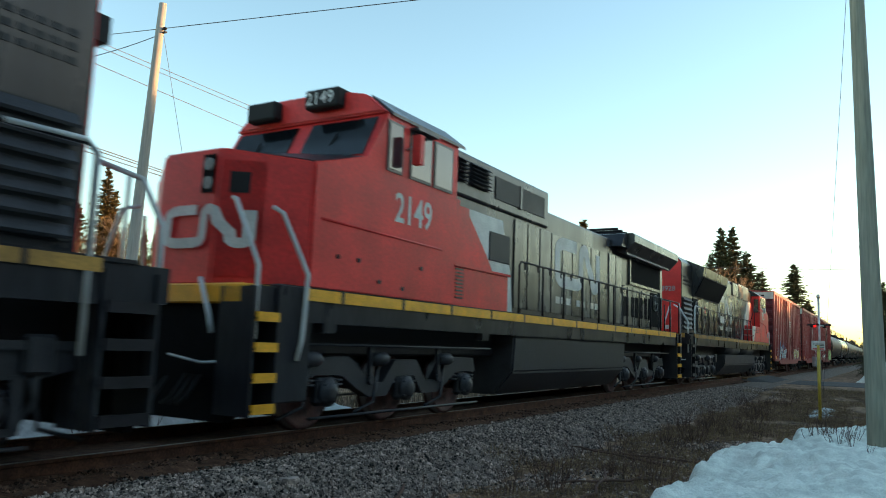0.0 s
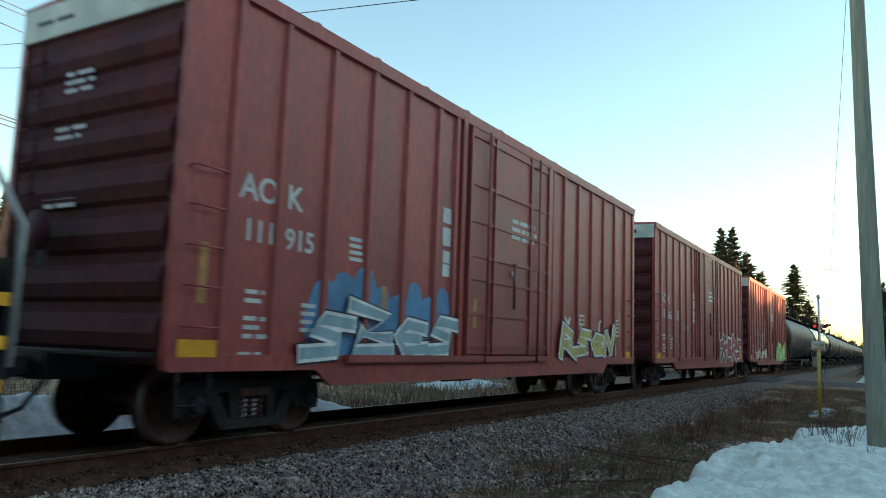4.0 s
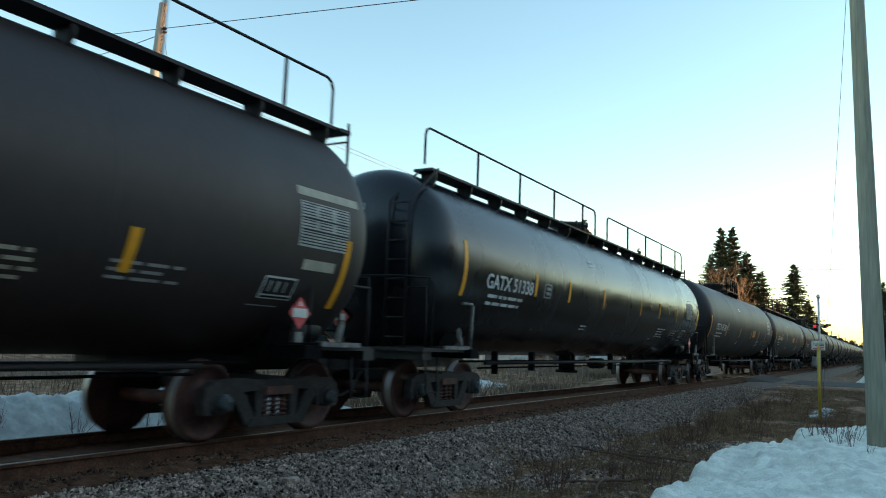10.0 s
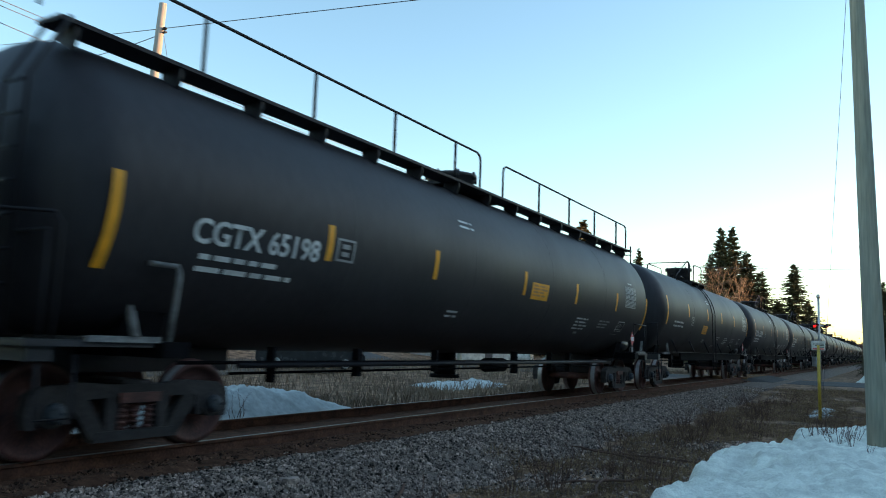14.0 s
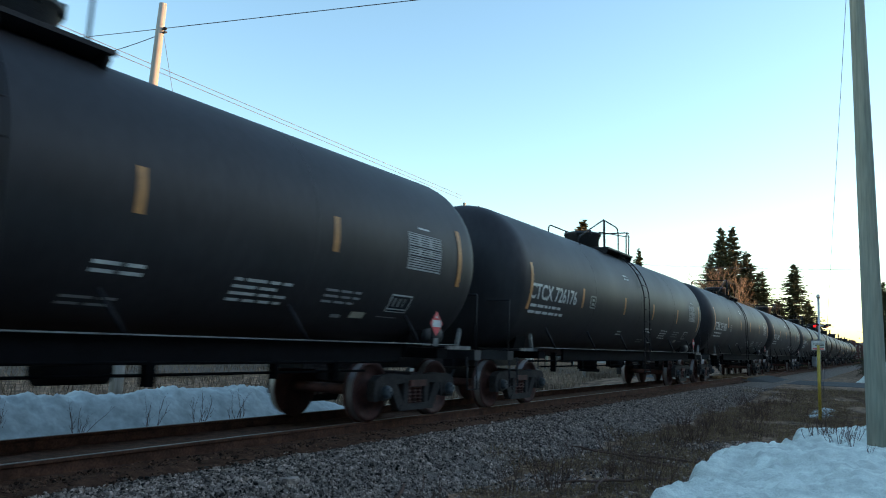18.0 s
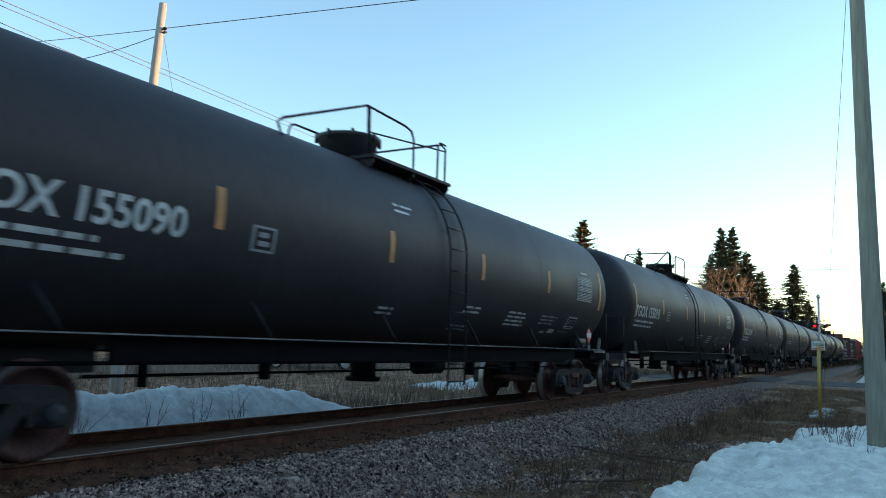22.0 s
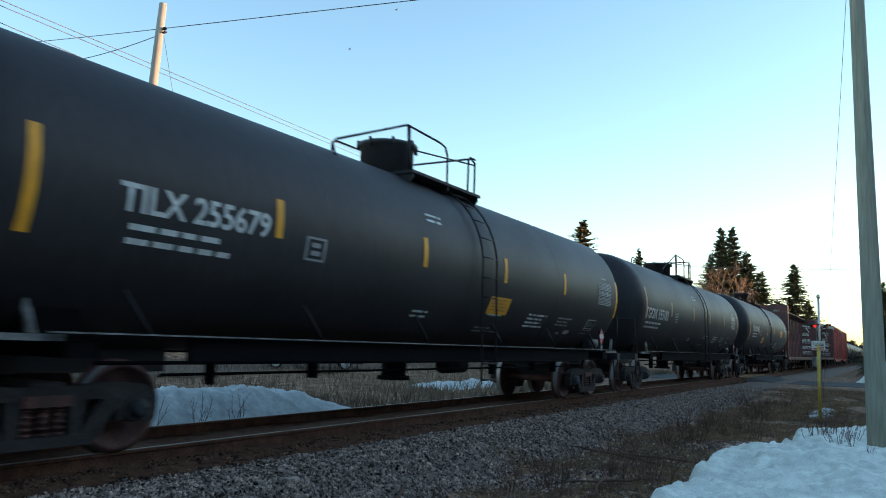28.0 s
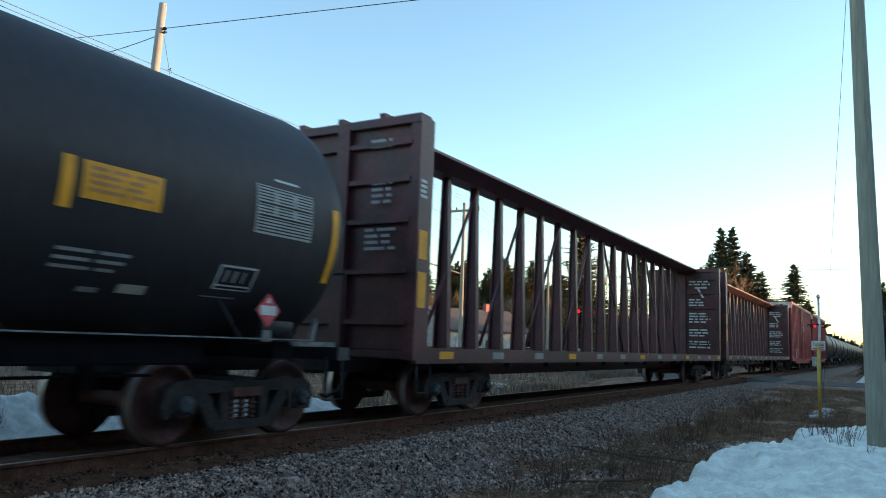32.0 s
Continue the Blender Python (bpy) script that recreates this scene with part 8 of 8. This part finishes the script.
        for name, mat, pts, lift in (("white_band", "cn_white", [(14.7, 1.9), (16.3, 1.9), (16.9, 3.02), (17.6, 3.84), (17.68, 4.05), (16.48, 4.05), (15.81, 3.27)], 0.036), ("red_band", "cn_red", [(16.3, 1.9), (18.22, 1.9), (18.22, 4.05), (17.68, 4.05), (17.6, 3.84), (16.9, 3.02)], 0.036)):
            bm = bmesh.new()
            prism(bm, pts, *sorted((yh, yh + s * lift)))
            part(name, bm, M[mat], hood)
        sb = box_part("side_box", (15.55, 18.3, *sorted((s * 0.98, s * 1.45)), 1.88, 2.73), M["cn_red"], car, "red and cream walkway box", 0.02)
        bm = bmesh.new()
        prism(bm, [(15.57, 1.9), (16.05, 1.9), (16.75, 2.71), (15.57, 2.71)], *sorted((s * 1.45, s * 1.456)))
        part("cream_end", bm, M["cn_white"], sb)
        for vx, vz in ((16.1, 2.5), (15.82, 2.2)):
            box_part("hand_hole", (vx - 0.13, vx + 0.13, *sorted((s * 1.456, s * 1.46)), vz - 0.03, vz + 0.03), M["black"], sb)
        for vx in (16.75, 17.5):
            for k in range(3):
                box_part("box_vent", (vx, vx + 0.34, *sorted((s * 1.45, s * 1.465)), 2.4 + 0.09 * k, 2.425 + 0.09 * k), M["cn_dark"], sb)
        for k in range(2):
            st = box_part("walkway_step", (14.98 + 0.28 * k, 15.55, *sorted((s * 1.0, s * 1.4)), 1.9 + 0.3 * k, 2.2 + 0.3 * k), M["cn_red"], car, "red step with a grey tread", 0.015)
            box_part("tread", (14.95 + 0.28 * k, 15.54, *sorted((s * 1.0, s * 1.42)), 2.2 + 0.3 * k, 2.225 + 0.3 * k), M["galvanised"], st)
        box_part("rear_door_window", (18.235, 18.248, *sorted((s * 1.16, s * 1.38)), 3.55, 4.3), M["glass"], car)
    part("emblem", ribbon_mark(8.45, 11.8, 2.6, 3.86, 0.31, -1.056), M["cn_white"], hood, "large white ribbon emblem")
    for x in (0, 1, 2, 4, 5, 7, 8):
        part("web_address", standing(patch(8.5 + 0.37 * x, 8.77 + 0.37 * x, 2.28, 2.46), 0, -1.05, 0, 0.006), M["cn_white"], hood)
    for x in (4.4, 6.0, 7.5):
        bm = bmesh.new()
        lathe(bm, [(4.55, 0.6), (4.7, 0.62), (4.72, 0.5)], "z", (x, 0, 0), 20)
        part("fan", bm, M["steel_black"], hood)
    bm = bmesh.new()
    for k in range(3):
        cyl(bm, (9.3 + 0.1 * k, -0.3 + 0.2 * k, 4.78), (9.75 + 0.1 * k, -0.3 + 0.2 * k, 4.82), 0.045, 8)
    tube(bm, [(9.5, -0.1, 4.6), (9.5, -0.1, 4.8)], 0.03)
    part("air_horn", bm, M["steel_black"], hood)
    box_part("platform_edge", (0.72, 0.8, -1.3, 1.3, 1.74, 1.89), M["worn_yellow"], car, "dirty yellow platform edge")
    # cab and nose at the rear
    bm = bmesh.new()
    prism(bm, [(18.25, 1.88), (18.25, 4.5), (20.45, 4.5), (20.72, 3.75), (21.4, 3.66), (21.74, 3.5), (21.76, 1.88)], -1.46, 1.46)
    bmesh.ops.bevel(bm, geom=bm.edges[:], offset=0.035, segments=2, affect="EDGES")
    cab = part("cab", bm, M["cn_red"], car, "red crew cab and nose")
    bm = bmesh.new()
    prism(bm, [(-1.48, 4.48), (-1.05, 4.76), (-0.5, 4.86), (0.5, 4.86), (1.05, 4.76), (1.48, 4.48)], 18.2, 20.52, "yz")
    part("cab_roof", bm, M["cn_dark"], cab)
    for s in (-1, 1):
        y = s * 1.46
        windows_in(cab, y, ((18.5, 18.95), (19.1, 19.55), (19.62, 19.98), (20.1, 20.4)), 3.82, 4.4, s, M["hand"])
        box_part("sash", (19.02, 20.05, *sorted((y + s * 0.03, y + s * 0.045)), 3.74, 3.79), M["hand"], cab)
        tube_part("mirror_arm", [(19.05, y, 4.0), (19.05, y + s * 0.18, 4.0)], 0.015, M["hand"], cab)
        box_part("mirror", (18.98, 19.12, *sorted((y + s * 0.1, y + s * 0.2)), 3.55, 3.85), M["hand"], cab)
        tube_part("drip_rail", [(18.3, y + s * 0.01, 3.0), (20.4, y + s * 0.01, 2.9), (20.9, y + s * 0.01, 2.4)], 0.016, M["cn_red"], cab)
        if s < 0:
            part("road_number", standing(flat_text("8928", 0.6, 0.008, 0.86), 18.92, y, 3.2, 0.008), M["cn_white"], cab, "white road number")
        box_part("access_plate", (21.15, 21.35, *sorted((y, y + s * 0.012)), 2.2, 2.5), M["pale"], cab)
        side_rail(car, 1.75, 15.0, s * 1.46, 1.88, 2.92, 11)
        tube_part("handrail", [(15.0, s * 1.46, 2.92), (16.4, s * 1.44, 3.75), (18.2, s * 1.44, 3.6)], 0.02, M["steel_black"], car)
        tube_part("handrail_post", [(16.45, s * 1.44, 3.74), (16.45, s * 1.44, 2.73)], 0.02, M["steel_black"], car)
        stairs(car, 0.95, 1.55, s, n=4, edge="steel_black")
        stairs(car, 21.95, 22.4, s)
        grab(car, [(1.72, s * 1.46, 1.0), (1.72, s * 1.46, 2.85), (1.85, s * 1.46, 2.95), (2.6, s * 1.46, 2.93)])
        grab(car, [(0.9, s * 1.4, 1.2), (0.9, s * 1.4, 2.3), (0.95, s * 1.1, 2.8), (1.3, s * 0.8, 2.95)])
        grab(car, [(0.75, s * 0.55, 1.3), (0.75, s * 0.6, 2.3), (0.85, s * 0.75, 2.9)], 0.025)
        grab(car, [(22.1, s * 1.42, 1.0), (22.1, s * 1.42, 2.3), (21.97, s * 1.42, 2.6)])
        grab(car, [(22.5, s * 1.4, 0.9), (22.5, s * 1.4, 2.1), (22.2, s * 1.42, 2.55)])
    return car


# ---- the train ----
def travel(t):
    """How far the train has rolled at t seconds: it gathers speed slowly."""
    return 11.50577 * t + 0.0152424 * t * t - 2.88528e-5 * t ** 3


TRAIN = []      # (car, front coupling face at the start, turned round)

lead = flared_loco()
tagged(lead, "black diesel locomotive with red cab leading the train")
second = wide_cab_loco()
third = copy_thing(lead, Matrix())
SPIN += [o for o in third.children_recursive if o.name.startswith("wheelset")]
tagged(third, "black diesel locomotive running hood first, red ends")
TRAIN += [(lead, 5.95, True), (second, 5.6, False), (third, 27.4, False)]


def again(car):
    c = copy_thing(car, Matrix())
    SPIN.extend(o for o in c.children_recursive if o.name.startswith("wheelset"))
    return c


# boxcars
box = boxcar()
boxes = [box, again(box), again(box), again(box), again(box)]
# graffiti: loose strokes and fills, then fat letters in layers
G = {
    0: [("fill", "graf_blue", 3.2, 6.6, 1.0, 2.25, 8, 0, 0.002), ("line", "graf_white", 11.2, 15.4, 1.0, 1.9, 6, 0.03, 0.004)],
    1: [("line", "pale", 2.8, 6.6, 1.1, 1.75, 4, 0.014, 0.004), ("fill", "graf_yellow", 11.0, 16.7, 1.0, 2.1, 8, 0, 0.002)],
    2: [("fill", "graf_yellow", 3.6, 5.2, 0.95, 1.6, 4, 0, 0.002), ("line", "graf_white", 3.9, 6.6, 1.5, 2.35, 6, 0.025, 0.012), ("fill", "graf_green", 11.3, 16.3, 0.95, 1.75, 7, 0, 0.002)],
    3: [("line", "graf_white", 3.4, 6.9, 0.9, 1.7, 6, 0.05, 0.008)],
    4: [],
}
FAT = {
    0: [("szes", 3.0, 6.8, 1.0, 1.75, (("graf_black", 0.14), ("graf_white", 0.115), ("graf_pale_blue", 0.07))), ("rsen", 11.3, 15.2, 1.05, 1.75, (("graf_black", 0.16), ("graf_white", 0.13), ("graf_yellow", 0.08)))],
    1: [("kers", 11.35, 16.2, 1.02, 2.0, (("graf_black", 0.235), ("graf_white", 0.215), ("graf_pink", 0.14), ("graf_mauve", 0.025)))],
    2: [("se", 4.7, 7.0, 0.95, 1.6, (("graf_white", 0.1), ("graf_yellow", 0.02))), ("es", 2.7, 4.3, 1.0, 1.5, (("graf_white", 0.09), ("boxcar", 0.03))), ("nzwn", 11.3, 15.9, 0.98, 1.95, (("graf_black", 0.24), ("graf_green", 0.215)))],
    3: [], 4: [],
}
NUM = [("AO", "K", "111", "915"), ("AO", "K", "15", "066"), ("AO", "K", "15", "095"), ("AO", "K", "15", ""), ("AO", "K", "15", "")]
for i, b in enumerate(boxes):
    boxcar_marks(b, NUM[i][:2], NUM[i][2:], 30 + i, G[i])
    for word, x0, x1, z0, z1, layers in FAT[i]:
        letters(b, word, x0, x1, z0, z1, layers, -1.562)
part("tag", standing(fitted(flat_text("419", 0.3, 0.006), 0.8, 0.42), 5.0, -1.5, 2.0, 0.006), M["graf_white"], boxes[2], "hand-sprayed white numerals")
part("tag", standing(fitted(flat_text("Bean", 0.3, 0.006), 0.95, 0.26), 4.7, -1.5, 1.98, 0.006), M["pale"], boxes[1], "hand-sprayed pale word")
bm = bmesh.new()
hv = [bm.verts.new((5.2 + 0.075 * math.sin(a) ** 3, -1.507, 1.88 + 0.06 * math.cos(a) - 0.025 * math.cos(2 * a))) for a in [i * math.pi / 10 for i in range(20)]]
bm.faces.new(hv)
part("tag", bm, M["pale"], boxes[1], "small pale heart")
tagged(boxes[0], "reddish brown boxcar with blue graffiti, behind the locomotives")
tagged(boxes[1], "reddish brown boxcar with white and maroon graffiti")
tagged(boxes[2], "reddish brown boxcar with green graffiti near its end")
TRAIN += [(boxes[0], 50.36, False), (boxes[1], 68.54, False), (boxes[2], 86.8, False)]

# long tank cars with a walkway on top
ZC, R1 = 2.58, 1.56
long_a = tank_car(20.95, 1.32, 1.64, 2.6, M["tank_brown"], "long", label="weathered brownish black tank car with a long top walkway")
long_b = tank_car(20.93, 1.3, 1.62, 2.62, M["tank_gloss"], "long", label="glossy black tank car with a long top walkway")
long_c = tank_car(20.2, 1.32, 1.64, 2.65, M["tank"], "mid", label="black tank car with a short walkway at its dome", dome_at=-0.13)
long_d = tank_car(20.2, 1.32, 1.6, 2.63, M["tank"], "long", label="black tank car with a long top walkway", walk_from=0.9)
sp = [1.62, 4.6, 6.45, 8.83, 12.08, 14.14, 16.32, 19.45]
tank_marks(long_a, 20.95, 1.32, 1.64, 2.6, "GATX", "2132", "long", 1, pale="cream", spots=[1.5, 5.27, 8.05, 12.4, 16.2, 19.4], at=(2.28, 1.65, 0.24), rs=-0.62, panel=0.75, box_at=4.57)
shell_part("panel_header", patch(18.4, 19.6, 0.36, 0.47), M["cream"], long_a, r=1.64, zc=2.6, label="faded cream strip over the data panel")
shell_part("small_plate", patch(18.6, 19.2, -0.55, -0.42), M["cream"], long_a, r=1.64, zc=2.6, label="faded cream plate under the data panel")
tank_marks(long_b, 20.93, 1.3, 1.62, 2.62, "GATX", "51338", "long", 2, spots=sp, at=(2.44, 2.02, 0.27), rs=-0.18, box_at=5.22)
tank_marks(long_c, 20.2, 1.32, 1.64, 2.65, "CGTX", "65188", "long", 3, spots=[1.07, 4.5, 8.0, 11.32, 13.78, 16.3, 18.95], yellow_at=(11.75,), at=(2.2, 2.1, 0.28), rs=-0.47, ys=-0.4, low=-0.08, box_at=4.76)
tank_marks(long_d, 20.2, 1.32, 1.6, 2.63, "CGTX", "65198", "long", 4, spots=[1.25, 4.38, 7.02, 10.41, 13.26, 16.2, 18.95], yellow_at=(10.75,), at=(2.2, 2.0, 0.28), low=-0.07, rs=-0.19, ys=-0.3, end_drop=-0.2, box_at=4.71)
TRAIN += [(long_a, 104.96, False), (long_b, 125.97, False), (long_c, 146.9, False), (long_d, 167.1, False)]

# short-platform tank cars
LS, MS = 18.55, 1.32
SIZE = {"C": (1.65, 2.65)}  # the last one is a taller tank
stds = {k: tank_car(LS, MS, *SIZE.get(k, (R1, ZC)), M["tank"], "short_tall" if k.isupper() else "short", label="black tank car with a platform at its dome", dome_at=o) for k, o in (("a", -0.72), ("b", 0.7), ("A", -0.5), ("B", 0.22), ("C", 0.22))}
# front coupling face, mark, number, dome, strips' colour, their height, notices
ROWS = [(187.3, "", "", "B", "yellow", 0.1, (7.0,)), (205.94, "TGOX", "155208", "b", "orange", 0.0, ()), (224.33, "CTCX", "726176", "a", "orange", -0.2, ()), (242.9, "TCBX", "251108", "b", "orange", 0.0, ()),
        (261.4, "TGOX", "155090", "a", "orange", 0.0, ()), (279.95, "TGOX", "155018", "b", "orange", 0.0, ()), (298.5, "TCBX", "251011", "b", "orange", 0.0, ()), (317.0, "", "", "B", "yellow", 0.0, ()),
        (335.6, "TILX", "255679", "A", "yellow", 0.03, (10.15,)), (354.3, "TGOX", "155181", "a", "orange", 0.0, ()), (373.1, "TILX", "281468", "C", "yellow", -0.15, ((5.9, -0.65), (13.72, -0.1)))]
used, fresh = set(), {}
for x, mark, num, kind, refl, rs_, ya in ROWS:
    fresh[x] = again(stds[kind]) if kind in used else None
    used.add(kind)
for x, mark, num, kind, refl, rs_, ya in ROWS:
    TRAIN.append((fresh[x] or stds[kind], x, False))
for i in range(14):
    fresh[i] = again(stds["abAB"[i % 4]])
for i, (x, mark, num, kind, refl, rs_, ya) in enumerate(ROWS):
    tilx = refl == "yellow"
    tank_marks(TRAIN[10 + i][0], LS, MS, *SIZE.get(kind, (R1, ZC)), mark, num, "short", 10 + i, refl, ya, at=(2.3, 2.0, 0.29) if tilx else (1.42, 2.6, 0.33), low=0.17 if tilx else 0.0, rs=rs_, ys=-0.65 if x != 187.3 else -0.5, panel=0.55 if tilx else 0.0, end_drop=-0.12 if tilx else 0.05)

# centre-beam flatcars, then boxcars and more tank cars down the line
beam = centerbeam()
beam2 = again(beam)
for i, b in enumerate((beam, beam2)):
    centerbeam_marks(b, 60 + i)
TRAIN += [(beam, 391.9, False), (beam2, 417.4, False), (boxes[3], 442.9, False), (boxes[4], 461.1, False)]
x = 479.3
for i in range(14):
    TRAIN.append((fresh[i], x, False))
    x += LS


# two birds that cross the sky
def bird():
    ob = thing("bird", "small dark bird flying across the sky", "bird", group="birds")
    bm = bmesh.new()
    lathe(bm, [(-0.16, 0.005), (-0.1, 0.03), (0, 0.045), (0.1, 0.03), (0.22, 0.012)], "x", (0, 0, 0), 10)
    part("body", bm, M["black"], ob)
    for s in (-1, 1):
        bm = bmesh.new()
        prism(bm, [(-0.07, s * 0.02), (-0.02, s * 0.26), (0.05, s * 0.28), (0.07, s * 0.02)][::s], -0.006, 0.006, "xy")
        w = part("wing", bm, M["black"], ob)
        w.rotation_euler = (s * 0.5, 0, 0)
    bm = bmesh.new()
    prism(bm, [(0.16, -0.015), (0.3, -0.05), (0.3, 0.05), (0.16, 0.015)], -0.004, 0.004, "xy")
    part("tail", bm, M["black"], ob)
    return ob


FLIGHTS = [(bird(), [(0, 430, 270), (28.1, 69.8, 40.0), (29.1, 56.7, 32.1), (30.0, 49.9, 28.4), (31.1, 43.8, 24.9), (32.0, 39.5, 22.6)]),
           (bird(), [(0, 420, 330), (24.0, 176.1, 81.2), (25.4, 109.8, 51.1), (27.6, 67.2, 34.5), (28.1, 61.6, 32.4), (29.1, 53.1, 28.2), (29.6, 49.4, 26.1), (32.0, 34.0, 18.0)])]


def motions():
    """Keys the cars along the track and turns their wheels."""
    times = [float(t) for t in range(0, 33)]
    for car, x0, turned in TRAIN:
        walk(car, [(t, pose(x0 - travel(t), D, 0, 0, 0, 180 if turned else 0)) for t in times])
    for ob, way in FLIGHTS:
        walk(ob, [(t, pose(x, 50, z)) for t, x, z in way])
    spin = {}
    steps = [i / FPS for i in range(0, 32 * FPS + 1)]
    for w in SPIN:
        r = w.location.z
        back = w.parent.parent.name == lead.name
        key = (round(w.location.x, 2), round(r, 2), back)
        if key not in spin:
            at = w.location.copy()
            sign = 1 if back else -1
            walk(w, [(t, pose(*at, 0, sign * math.degrees(travel(t) / r) % 360, 0)) for t in steps])
            spin[key] = w.animation_data.action
        else:
            w.rotation_mode = "QUATERNION"
            w.animation_data_create()
            w.animation_data.action = spin[key]
            w.animation_data.action_slot = spin[key].slots[0]


motions()
